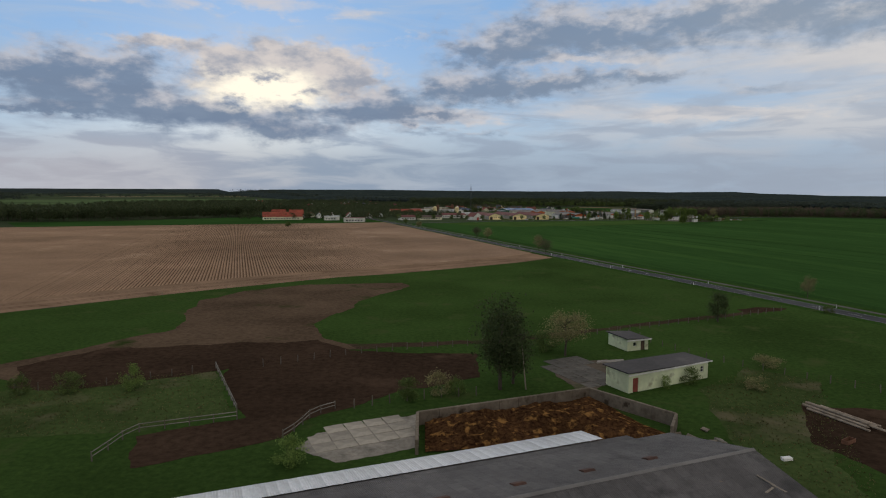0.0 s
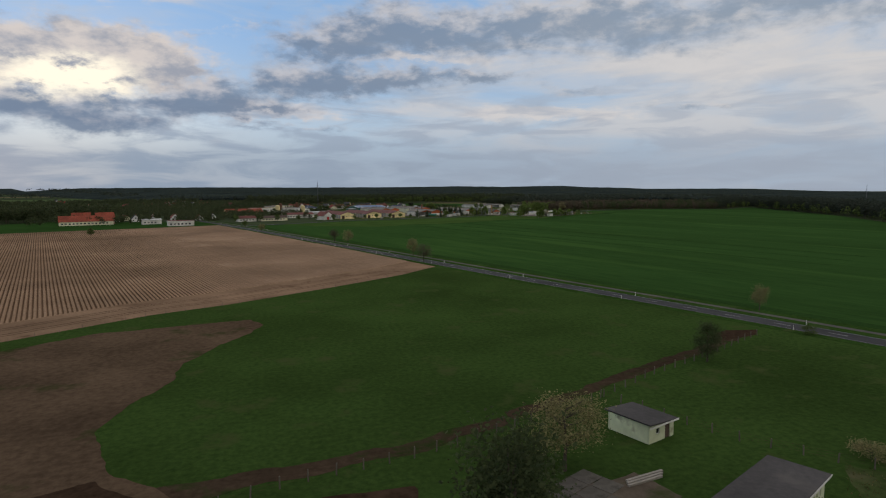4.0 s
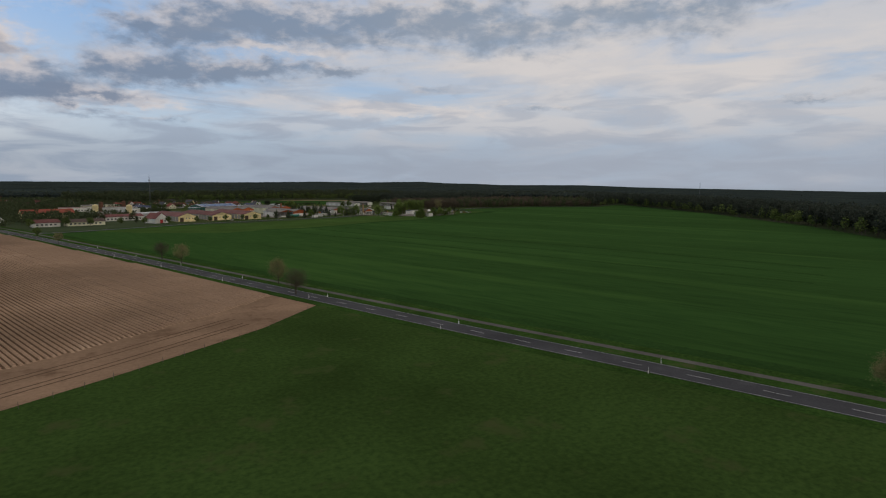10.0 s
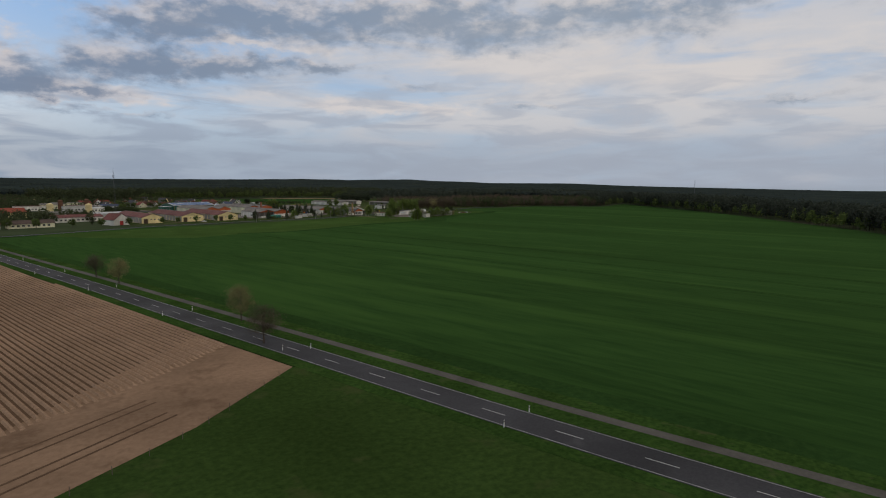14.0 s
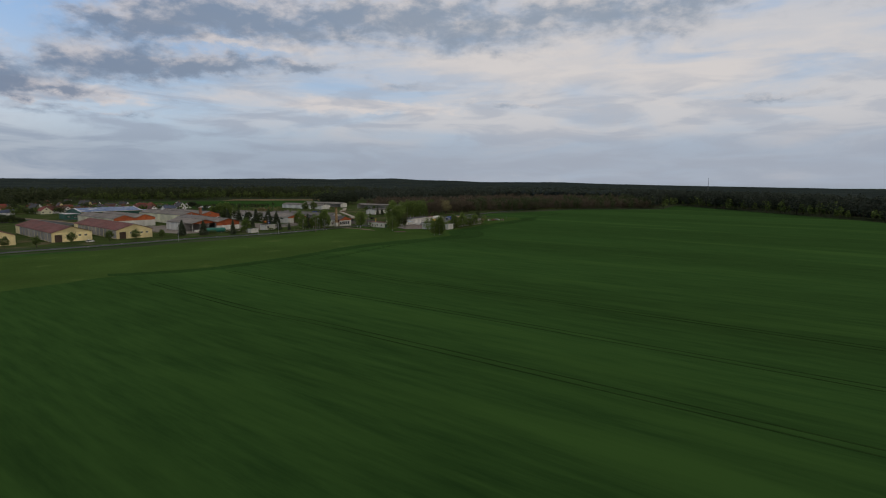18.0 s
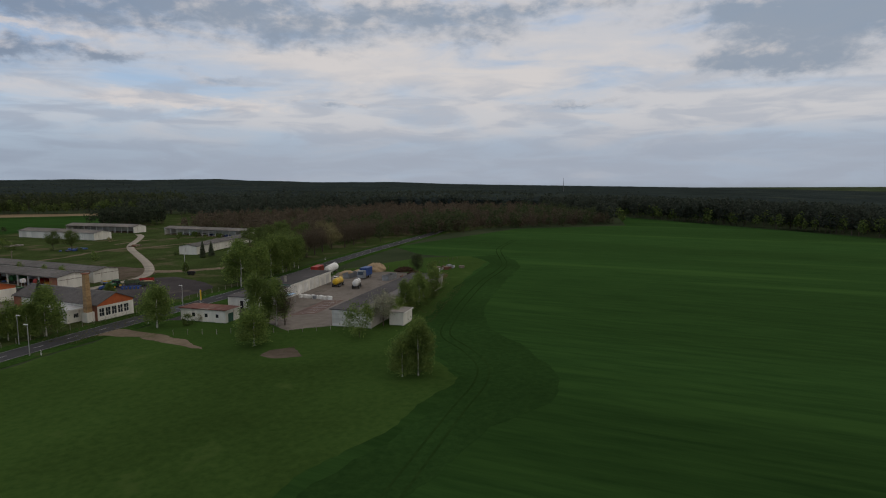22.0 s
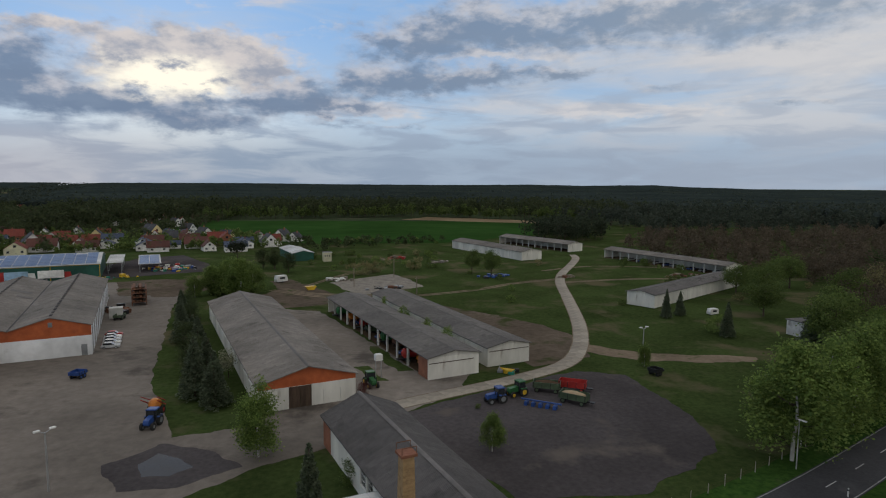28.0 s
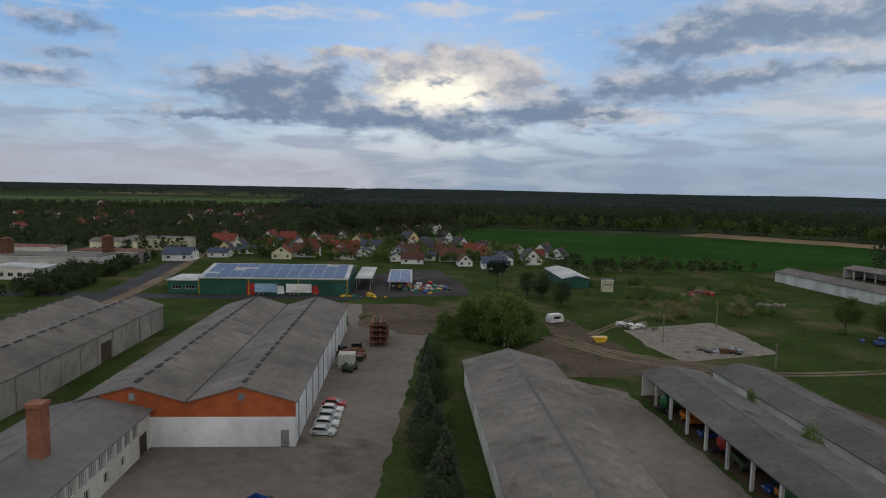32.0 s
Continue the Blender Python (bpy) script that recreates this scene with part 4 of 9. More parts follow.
# wheat field
right_edge = [p for p in sides(MAIN, -12.6, -13)[0] if 120 < p[1] < 590]
wheat_poly = right_edge + [(10, 596), (76, 628), (112, 630), (113, 560), (142, 556), (174, 569), (217, 594), (256, 602), (273, 606), (286, 630), (314, 648), (345, 666), (387, 686), (394, 698), (390, 722), (404, 752), (530, 766), (600, 722), (690, 770), (580, 535), (478, 374), (395, 278), (330, 190), (112, 150)]
patch("field_wheat", wheat_poly, 0.04, WHEAT, "wide field of young green wheat", "field")
edge_line = right_edge + [(10, 596)]
tagged(new("field_headland", band_geo(edge_line, 0.0, -5.0, 0.055).mesh("field_headland", WHEATEDGE)), "darker wheat along the field edge", "field", kind="structure")
head_in = [(113, 555), (142, 552), (174, 565), (217, 589), (256, 597), (275, 605), (288, 628), (314, 644), (345, 662), (387, 682), (398, 700)]
head_out = [(412, 694), (392, 671), (350, 650), (319, 633), (304, 620), (297, 607), (287, 594), (275, 587), (262, 588), (240, 584), (217, 581), (174, 559), (142, 546), (113, 550)]
patch("field_headland", smooth_line(head_in, 3) + smooth_line(head_out, 3), 0.055, WHEATEDGE, "darker wheat along the curved field edge", "field", 0.8, 51)
# wheel tracks through the wheat
TRAM = mat("wheel_track_soil", (0.013, 0.031, 0.008), (0.024, 0.050, 0.013), 0.6, 0.04, 0.95, bump=0.4, spread=0, spec=0.0)
tracks = []
for k in range(3):
    o = k * 26.0
    tracks.append([(123 + o * 0.9, 529 + o * 0.42), (136 + o * 0.9, 481 + o * 0.36), (147 + o * 0.9, 451 + o * 0.3), (176 + o * 0.9, 360 + o * 0.25), (215 + o * 0.8, 230 + o * 0.3)])
tracks.append([(470, 726), (428, 707), (387, 675), (352, 658.5), (325, 644), (308, 634), (294, 624.5), (288, 614), (282, 605.5), (274, 600), (263, 595.5), (248, 589), (228, 580), (206, 567), (182, 552)])
for pts in tracks:
    c = smooth_line(pts, 5)
    for off in (1.0, -1.0):
        tagged(new("wheel_track", band_geo(c, off + 0.17, off - 0.17, 0.062, 0.1).mesh("wheel_track", TRAM)), "narrow dark wheel track through young wheat", "track", kind="structure")

# ploughed field with its ridges
NEAR = [(-430, 12), (-330, 48), (-240, 80), (-160, 113), (-113, 144), (-94, 162), (-71, 182), (-58, 192), (-35, 210), (-16, 219), (0.7, 230), (13, 238), (25.5, 247), (42, 259), (61, 278)]
left_edge = [p for p in sides(MAIN, 6.6, 6)[0] if 280 < p[1] < 606]
patch("field_soil", NEAR + left_edge + [(-34, 606), (-226, 541.5), (-345, 500), (-560, 430)], 0.035, HEADLAND, "bare brown soil on the field headland", "field")
patch("grass_strip", [(-345, 502), (-226, 543), (-38, 607), (-60, 660), (-205, 716), (-313, 612), (-400, 572)], 0.03, MEADOW, "green grass strip before the woods", "grass")
# darker sheet under the ridges, so that the furrows stand out between them
patch("furrow_bed", [(x - 0.5 + V.x * 22, y + V.y * 22) for x, y in NEAR[:-2]] + [(p[0] - 1.0, p[1]) for p in left_edge if p[1] > 302] + [(-36, 602), (-226, 538), (-345, 496), (-556, 426)], 0.04, FURROW, "darker soil in the furrows", "field")
near_uv = [(Vector(p).dot(U), Vector(p).dot(V)) for p in NEAR]
far_uv = [(Vector(p).dot(U), Vector(p).dot(V)) for p in ((-560, 430), (-345, 500), (-226, 541.5), (-34, 606), (60, 640))]
road_uv = [(Vector(p).dot(U), Vector(p).dot(V)) for p in left_edge]


def cross(line, a):
    for (a0, b0), (a1, b1) in zip(line, line[1:]):
        if min(a0, a1) <= a <= max(a0, a1) and a0 != a1:
            return b0 + (b1 - b0) * (a - a0) / (a1 - a0)
    return None


ridges, rnd = Geo(), random.Random(4)
a = -330.0
while a < max(p[0] for p in near_uv) - 1.2:
    b0, b1 = cross(near_uv, a), cross(far_uv, a)
    br = cross(road_uv, a)
    if b0 is not None and b1 is not None:
        b0 += 22 + rnd.uniform(-0.6, 0.6)
        b1 -= 3
        if br is not None:
            b1 = min(b1, br - 1.0) if a > road_uv[-1][0] else b1
        if b1 > b0 + 5:
            h, w = 0.34 + rnd.uniform(-0.05, 0.05), 0.74
            cuts = [b0] + [b0 + 1.6 + (b1 - b0 - 3.2) * i / 6 for i in range(7)] + [b1]
            p, f = [], []
            for i, b in enumerate(cuts):
                sway = rnd.uniform(-0.06, 0.06)
                for da, z in ((0.0, 0.03), (w * 0.36, h if 0 < i < 8 else 0.05), (w * 0.62, h * 0.95 if 0 < i < 8 else 0.05), (w, 0.03)):
                    q = uv_at(a + da + sway, b)
                    p.append((q[0], q[1], z))
                if i:
                    o = 4 * i
                    f += [(o - 4 + k, o - 3 + k, o + 1 + k, o + k) for k in range(3)]
            ridges.add(p, f)
    a += 1.12
tagged(new("soil_ridges", ridges.mesh("soil_ridges", SOIL)), "long parallel ridges of brown ploughed soil", "field", kind="stuff")

for off in (7.0, 14.0):
    c = [(x + V.x * off, y + V.y * off) for x, y in smooth_line(NEAR[3:-1], 3)]
    for side in (0.95, -0.95):
        tagged(new("wheel_track", band_geo(c, side + 0.2, side - 0.2, 0.046, 0.05).mesh("wheel_track", FURROW)), "tractor wheel track pressed into bare soil", "track", kind="structure")

# cattle yard
patch("mud_yard", [(-62, 118), (-40, 122), (-22, 124), (-15, 116), (10, 113), (9, 99), (-4, 92), (-13, 84), (-19, 73), (-33, 66), (-37, 75), (-25, 81), (-35, 104), (-45, 98), (-58, 93), (-66, 95), (-72, 106)], 0.048, MUD, "dark trodden mud where cattle stand", "mud", 1.2, 8)
patch("dry_mud", [(-78, 104), (-66, 122), (-56, 136), (-62, 158), (-64, 172), (-57, 185), (-36, 200), (-8, 203), (-4, 196), (-14, 182), (-20, 160), (-25, 140), (-21, 124), (-15, 117), (-30, 112), (-45, 100), (-60, 96)], 0.04, DRYMUD, "brown dry mud trodden by cattle", "mud", 2.2, 9)
patch("mud_track", [(27.5, 127.4), (38.5, 131.4), (53.8, 138.4), (70.4, 145.1), (92, 154.2), (91.4, 157), (69.8, 147.8), (53.4, 141), (38.3, 134), (27.5, 130)], 0.035, STRIPMUD, "brown trodden strip along a fence", "mud", 0.5, 10)
patch("mud_track", [(-16, 116.5), (-2, 119.2), (12, 121.5), (27, 126.4), (27, 129), (12, 124.4), (-3, 122.2), (-18, 120.5)], 0.036, STRIPMUD, "dark trodden strip along the pasture fence", "mud", 0.8, 46)
patch("mud_patch", [(84, 152.6), (95, 155.2), (98.5, 158.5), (92, 160), (84, 157)], 0.045, MUD, "dark mud at the end of a trodden strip", "mud", 0.6, 36)
patch("mud_patch", [(56, 85), (70, 82), (68, 62), (52, 63), (49, 71)], 0.035, MUD, "dark bare earth round a log pile", "mud", 0.8, 11)
patch("rough_bank", [(-70, 92), (-36, 103), (-27, 83), (-38, 76), (-75, 74)], 0.03, ROUGHGRASS, "rough grass with dry tufts inside a fence", "grass", 0.8, 12)
patch("rough_bank", [(36, 60), (44, 92), (52, 96), (58, 104), (66, 96), (58, 80), (48, 66), (44, 50)], 0.03, ROUGHGRASS, "rough grass with dry tufts behind the sheds", "grass", 0.8, 13)
patch("concrete_apron", [(-15.5, 71), (-13.7, 75.6), (-0.9, 82), (-0.6, 71), (-10, 67)], 0.05, RUBBLE, "worn concrete apron beside the manure store", "paving", 0.2, 14)
patch("concrete_apron", [(22, 101), (27, 107.5), (34, 109.5), (36, 104), (30, 96), (27.5, 91.5), (24.5, 92)], 0.05, WORNEARTH, "cracked concrete before a small shed", "paving", 0.8, 15)

# farmyard ground
patch("yard", [(160, 700), (196, 690), (214, 704), (226, 712), (233, 718), (242, 723), (250, 731), (262, 740), (266, 750), (250, 772), (238, 806), (224, 812), (222, 800), (240, 742), (230, 731), (222, 729), (212, 754), (206, 784), (200, 812), (196, 838), (180, 862), (164, 862), (176, 838), (184, 826), (202, 768), (166, 757)], 0.04, YARD, "worn dusty concrete farmyard with stains", "paving", 0.5, 16)
patch("yard", [(140, 756), (168, 763.2), (198, 772.5), (206, 766), (208, 752), (214, 732), (217, 712), (204, 696), (194, 688), (176, 692), (158, 690), (148, 712)], 0.046, YARD, "worn dusty concrete before the halls", "paving", 0.3, 34)
patch("yard", [(196.4, 771.5), (206, 766), (203, 790), (196, 815), (188, 836), (176, 836)], 0.05, YARD, "worn concrete strip beside the hall", "paving", 0.3, 35)
patch("gravel_yard", [(250, 731), (262, 738), (276, 744), (284, 748), (292, 744), (294, 728), (290, 715), (276, 706), (262, 706), (258, 716), (252, 722)], 0.045, GRAVEL, "dark gravel parking yard", "paving", 1.0, 17)
patch("parking_court", [(165, 872), (196, 886), (190, 906), (172, 940), (156, 930), (150, 905), (158, 880)], 0.04, GRAVEL, "grey paved court beside the green hall", "paving", 0.5, 18)
patch("hall_lane", [(60, 838), (118, 853), (166, 868), (165, 874), (116, 860), (58, 846)], 0.045, ASPHALT, "grey lane before the green hall", "paving", 0.3, 19)
patch("compound_yard", [(274, 653), (283.5, 649), (334, 671), (352, 684), (345, 700), (334, 709), (322, 700), (297, 686), (282, 678), (277, 675)], 0.045, YARD, "concrete compound between garages and store", "paving", 0.4, 20)
patch("compound_drive", [(252, 684), (262, 690), (268, 692), (270, 686), (280, 685), (283, 676), (276, 671), (268, 676), (262, 682)], 0.05, GRAVEL, "gravel drive from the road to the garages", "paving", 0.4, 21)
patch("sandy_patch", [(243, 681.6), (249.5, 684.2), (252, 680), (254.5, 671), (255.8, 661), (255, 653), (253.6, 656), (252.4, 664), (250, 672.5), (247, 678)], 0.058, TRACK, "bare sandy track worn from the road into grass", "track", 0.7, 22)
patch("sandy_patch", [(263, 643), (268, 642), (267, 638), (264.5, 634), (261, 636), (260, 640)], 0.05, WORNEARTH, "bare sandy scrape in the grass", "track", 1.6, 23)
patch("mud_track", [(214, 806), (232, 812), (246, 818), (262, 822), (258, 828), (242, 828), (238, 838), (232, 850), (226, 862), (220, 858), (224, 842), (216, 822)], 0.044, WORNEARTH, "bare rutted earth behind the barn", "track", 1.0, 24)
patch("mud_track", [(180, 834), (196, 832), (204, 846), (200, 862), (184, 868), (170, 862)], 0.043, WORNEARTH, "bare rutted earth between hall and court", "track", 1.0, 40)
patch("mud_track", [(278, 752), (290, 755), (294, 768), (291, 782), (280, 800), (268, 813), (262, 813)], 0.045, WORNEARTH, "bare brown ground along the barn", "track", 1.6, 25)
patch("mud_track", [(291, 760), (300, 752), (320, 748), (322, 751), (302, 757), (293, 766)], 0.045, TRACK, "sandy track crossing rough grass", "track", 0.8, 26)
patch("slab_floor", [(240, 853), (262, 869), (266, 858), (270, 840), (250, 828), (244, 838)], 0.06, RUBBLE, "broken concrete floor of a vanished building", "paving", 0.5, 27)
patch("bright_field", [(150, 1010), (240, 985), (300, 985), (400, 1050), (440, 1130), (330, 1190), (120, 1215), (100, 1120)], 0.05, MEADOW, "bright green field rising behind the farm", "field", 3, 28)
patch("stubble_strip", [(300, 1215), (340, 1190), (446, 1128), (470, 1150), (330, 1260)], 0.06, STUBBLE, "pale brown stubble strip at the wood's edge", "field", 3, 29)
patch("stubble_strip", [(560, 940), (680, 990), (720, 970), (600, 910)], 0.06, STUBBLE, "pale brown clearing among the trees", "field", 3, 30)

patch("pale_field", [(-820, 1210), (-560, 1300), (-330, 1490), (-130, 1600), (-120, 2050), (-420, 2230), (-900, 2000), (-1350, 1600)], 0.05, PALEFIELD, "wide pale green field beyond the village", "field", 3, 41)
patch("pale_field", [(-1500, 2500), (-700, 2800), (-600, 2920), (-1500, 2640)], 0.06, STUBBLE, "pale ripening strip far across the plain", "field", 3, 42)
patch("pale_field", [(-1500, 3200), (-500, 3650), (-450, 3900), (-1600, 3400)], 0.06, PALEFIELD, "pale green strip far across the plain", "field", 3, 43)

def along_shed(x, y):
    """A place beside the machine shed, across and along it."""
    c, d = math.cos(radians(FARM)), math.sin(radians(FARM))
    return (258.0 + c * x - d * y, 746.8 + d * x + c * y)


patch("weedy_strip", [along_shed(*q) for q in ((-2.6, 7), (-0.2, 6), (-0.2, 24), (-1.6, 25), (-3.0, 18))], 0.053, ROUGHGRASS, "weeds and dark soil before the open shed", "grass", 0.5, 44)
patch("weedy_strip", [along_shed(*q) for q in ((-8.6, 3.5), (-6.2, 2.5), (-6.6, 12), (-8.8, 12.5))], 0.053, ROUGHGRASS, "weeds growing in the paved yard", "grass", 0.5, 45)

# tracks and the slab lane
for pts, w in (([(320, 850), (300, 842), (285, 832), (262, 824), (240, 826), (222, 840)], 1.6), ([(318, 842), (345, 846), (372, 842)], 1.5), ([(320, 870), (345, 880), (372, 872), (390, 860)], 1.2), ([(225, 843), (236, 832), (256, 826)], 1.4), ([(232, 845), (240, 862), (246, 872)], 1.3)):
    c = smooth_line(pts, 5)
    for off in (w * 0.5, -w * 0.5):
        tagged(new("wheel_track", band_geo(c, off + w * 0.3, off - w * 0.3, 0.05, 0.1).mesh("wheel_track", TRACK)), "sandy wheel track through grass", "track", kind="structure")
LANE = smooth_line([(247, 734), (258, 739), (272, 745), (284, 752), (291, 762), (297, 776), (302, 791), (309, 815), (317, 842.5), (325, 862), (337, 884), (348, 906), (352, 920)], 6)
lane = tagged(new("concrete_lane", band_geo(LANE, 1.8, -1.8, 0.05, 0.2).mesh("concrete_lane", TRACK)), "curving lane of pale concrete slabs", "path", kind="structure")
slab = Geo().box(-1.485, -1.6, -0.1, 1.485, 1.6, 0.0, chamfer=0.015).mesh("slab", SLAB)
for i, (x, y, a) in enumerate(along(LANE, 3.0)):
    part("slab", slab, SLAB, lane, m=pose(x, y, 0.075 + (i % 3) * 0.006, 0, 0, math.degrees(a) + (i * 37 % 5 - 2) * 0.3))
rnd = random.Random(71)
for i in range(5):
    for j in range(3):
        p = Vector((-13.0, 71.2)) + Vector((0.92, 0.39)) * (i * 2.7) + Vector((-0.39, 0.92)) * (j * 2.6)
        if p.x > -1.2 or (j == 2 and i < 1):
            continue
        part("slab", Geo().box(-1.28, -1.22, -0.1, 1.28, 1.22, 0.0, chamfer=0.03), SLAB, bpy.data.objects["concrete_apron"], m=pose(p.x + 0.9, p.y, 0.09 + rnd.uniform(0, 0.03), rnd.uniform(-1, 1), rnd.uniform(-1, 1), 23 + rnd.uniform(-2, 2)))
for i in range(4):
    for j in range(6):
        p = Vector((27.2, 94.6)) + Vector((0.90, 0.434)) * (i * 2.65) + Vector((-0.434, 0.90)) * (j * 2.65)
        if p.y < 90.8 + (p.x - 24) * 0.48 or (i == 3 and j < 4) or (i == 2 and j < 1) or (i == 0 and j > 4):
            continue
        part("slab", Geo().box(-1.27, -1.27, -0.1, 1.27, 1.27, 0.0, chamfer=0.03), DARKSLAB, bpy.data.objects["concrete_apron.001"], m=pose(p.x, p.y, 0.085 + rnd.uniform(0, 0.03), rnd.uniform(-1, 1), rnd.uniform(-1, 1), 25.7 + rnd.uniform(-2, 2)))
puddle = patch("puddle", [(220, 721.5), (221.5, 724.5), (224, 723), (226.5, 720.2), (224.5, 718), (221.5, 718.5)], 0.055, PUDDLE, "still rainwater puddle in the yard", "puddle", 0.3, 31)
patch("wet_concrete", [(216, 722), (221, 727), (228, 724), (232, 719), (226, 715), (220, 715)], 0.05, GRAVEL, "dark wet concrete round a puddle", "paving", 0.5, 32)

# ---- buildings by the cattle yard ----
barn = building("cattle_barn", -38.6, 40.2, -70.4, 20.8, 70, 4.5, 7.0, CONCRETE, ETERNITDARK, "long cattle barn with dark fibre-cement roof", "barn", over=0.5)
part("lean_to_roof", Geo().profile([(-2.3, 4.0), (0.1, 4.35), (0.1, 4.5), (-2.3, 4.15)], -0.4, 66), ETERNITDARK, barn)
sheet = Geo()
for i in range(9):
    y = i * 0.118
    sheet.add([(-6.4, y, 3.55 + 0.035 * (i % 2)), (-2.25, y, 4.25 + 0.035 * (i % 2)), (-2.25, y + 0.118, 4.25 + 0.035 * ((i + 1) % 2)), (-6.4, y + 0.118, 3.55 + 0.035 * ((i + 1) % 2))], [(0, 1, 2, 3)])
sheet = sheet.mesh("tin_sheet", mat("bright_tin", (0.42, 0.43, 0.45), (0.54, 0.55, 0.56), 1.2, 0.3, 0.45, metal=0.3, bump=0.05, spread=0.10, third=(0.34, 0.33, 0.32), third_at=0.62, third_scale=0.6))
for i in range(60):
    part("roof_sheet", sheet, sheet.materials[0], barn, m=pose(0, i * 1.045, 0.012 * (i % 2)))
part("outer_wall", Geo().box(-6.1, 0, 0, -5.9, 62, 3.5), CONCRETE, barn)
part("end_wall", Geo().box(-6.1, 62.2, 0, 0, 62.4, 3.4), CONCRETE, barn)
for i, y in enumerate((40, 47, 54, 61)):
    v = part("ventilator", Geo().box(6.9, y - 0.45, 5.6, 8.1, y + 0.45, 6.3).profile([(6.7, 6.3), (8.3, 6.3), (7.5, 6.6)], y - 0.6, y + 0.6), RUSTDARK, barn, "dark rusty roof ventilator")
rnd = random.Random(5)
for i in range(6):
    a = rnd.uniform(0, 180)
    part("loose_board", Geo().box(-0.9, -0.09, 0, 0.9, 0.09, 0.05), WOOD, barn, m=pose(14 + rnd.uniform(-2, 3), 64 + rnd.uniform(-4, 4), 6.35, 0, 6, a))


def wall_run(parent, pts, h, thick, material):
    for (x0, y0), (x1, y1) in zip(pts, pts[1:]):
        d, a = math.hypot(x1 - x0, y1 - y0), math.degrees(math.atan2(y1 - y0, x1 - x0))
        n = max(1, round(d / 3.2))
        for i in range(n):
            part("wall_panel", Geo().box(d * i / n + 0.03, -thick / 2, 0, d * (i + 1) / n - 0.03, thick / 2, h, chamfer=0.04), material, parent, m=pose(x0, y0, 0, 0, 0, a))


store = thing("manure_store", 0, 0, 0, 0, "concrete-walled manure store beside the barn", "manure store")
wall_run(store, [(-0.8, 69), (-0.8, 78.2), (25, 87.7), (33.8, 77), (31.4, 72.6)], 1.9, 0.4, DIRTYWALL)
# the heap: a rough surface inside the walls
hp, hf, nx, ny = [], [], 44, 22
rnd = random.Random(6)
for j in range(ny + 1):
    for i in range(nx + 1):
        u, v = i / nx, j / ny
        p = Vector((0.2 + 24.6 * u + 7.6 * u * (1 - v) * 1.0, 69.5 + 8.4 * v + (9.0 * v + 2.2 * (1 - v)) * u))
        n1 = noise.noise((p.x * 0.22, p.y * 0.22, 3.0)) * 0.9 + noise.noise((p.x * 0.7, p.y * 0.7, 7.0)) * 0.55 + noise.noise((p.x * 1.9, p.y * 1.9, 1.0)) * 0.25
        rim = min(1.0, 4.0 * min(v + 0.06, 1.08 - v, u + 0.08, 1.08 - u))
        hp.append((p.x, p.y, 0.1 + max(0.0, (0.5 + 1.25 * v + n1) * rim)))
for j in range(ny):
    for i in range(nx):
        o = j * (nx + 1) + i
        hf.append((o, o + 1, o + nx + 2, o + nx + 1))
tagged(new("manure_mound", Geo().add(hp, hf).mesh("manure_mound", MANURE)), "lumpy brown manure heap with straw inside the store", "manure heap")

shedA = flat_building("store_shed", 31.9, 90.3, 25.7, 18.0, 5.0, 2.9, LIMEWALL, FELT, "cream-walled store shed with dark flat roof and red door", "shed",
                      {"f": [("door", 0.9, 0.0, 2.1, 2.3, REDDOOR, 1), ("window", 16.2, 1.2, 17.0, 2.2, (1, 2))]}, over=0.45, slope=0.35)
shedB = flat_building("pump_house", 40.1, 115.0, 18.5, 5.0, 6.2, 2.1, LIMEWALL, FELT, "small cream pump house with dark roof", "shed",
                      {"f": [("window", 1.4, 0.9, 2.2, 1.7, (1, 1)), ("door", 3.2, 0.0, 4.2, 1.9, WOODDARK, 1)]}, over=0.4, slope=0.4)

# ---- fences ----
def fence(pts, step, h, label, wires=3, rails=0, group="pasture fences", lean=3.0, seed=0, r=0.09, material=POSTWOOD):
    """Posts in a line, with wires or wooden rails between them."""
    e = thing("fence", 0, 0, 0, 0, label, "fence", group)
    rnd = random.Random(seed)
    post = Geo().rod((0, 0, -0.2), (0, 0, h), r, r * 0.85, 7).mesh("post", material)
    spots = along(pts, step)
    tops = []
    for x, y, a in spots:
        k = rnd.uniform(0.88, 1.08)
        part("post", post, material, e, m=pose(x, y, 0, rnd.uniform(-lean, lean), rnd.uniform(-lean, lean), rnd.uniform(0, 360)) @ Matrix.Diagonal((1, 1, k, 1)))
        tops.append((x, y))
    for lev in range(wires):
        z = h * (0.35 + 0.27 * lev)
        g, n = Geo(), len(tops)
        if n > 1:
            g.add([(x + dx, y + dx, z + dz) for x, y in tops for dx, dz in ((-0.006, -0.004), (0.006, -0.004), (0.0, 0.008))],
                  [(3 * i + k, 3 * i + (k + 1) % 3, 3 * i + 3 + (k + 1) % 3, 3 * i + 3 + k) for i in range(n - 1) for k in range(3)])
            part("wire", g, RUSTDARK, e)
    for lev in range(rails):
        z = h * (0.45 + 0.40 * lev)
        for p, q in zip(tops, tops[1:]):
            part("rail", Geo().rod((*p, z), (*q, z), 0.065, 0.06, 6), RAILWOOD, e)
    return e


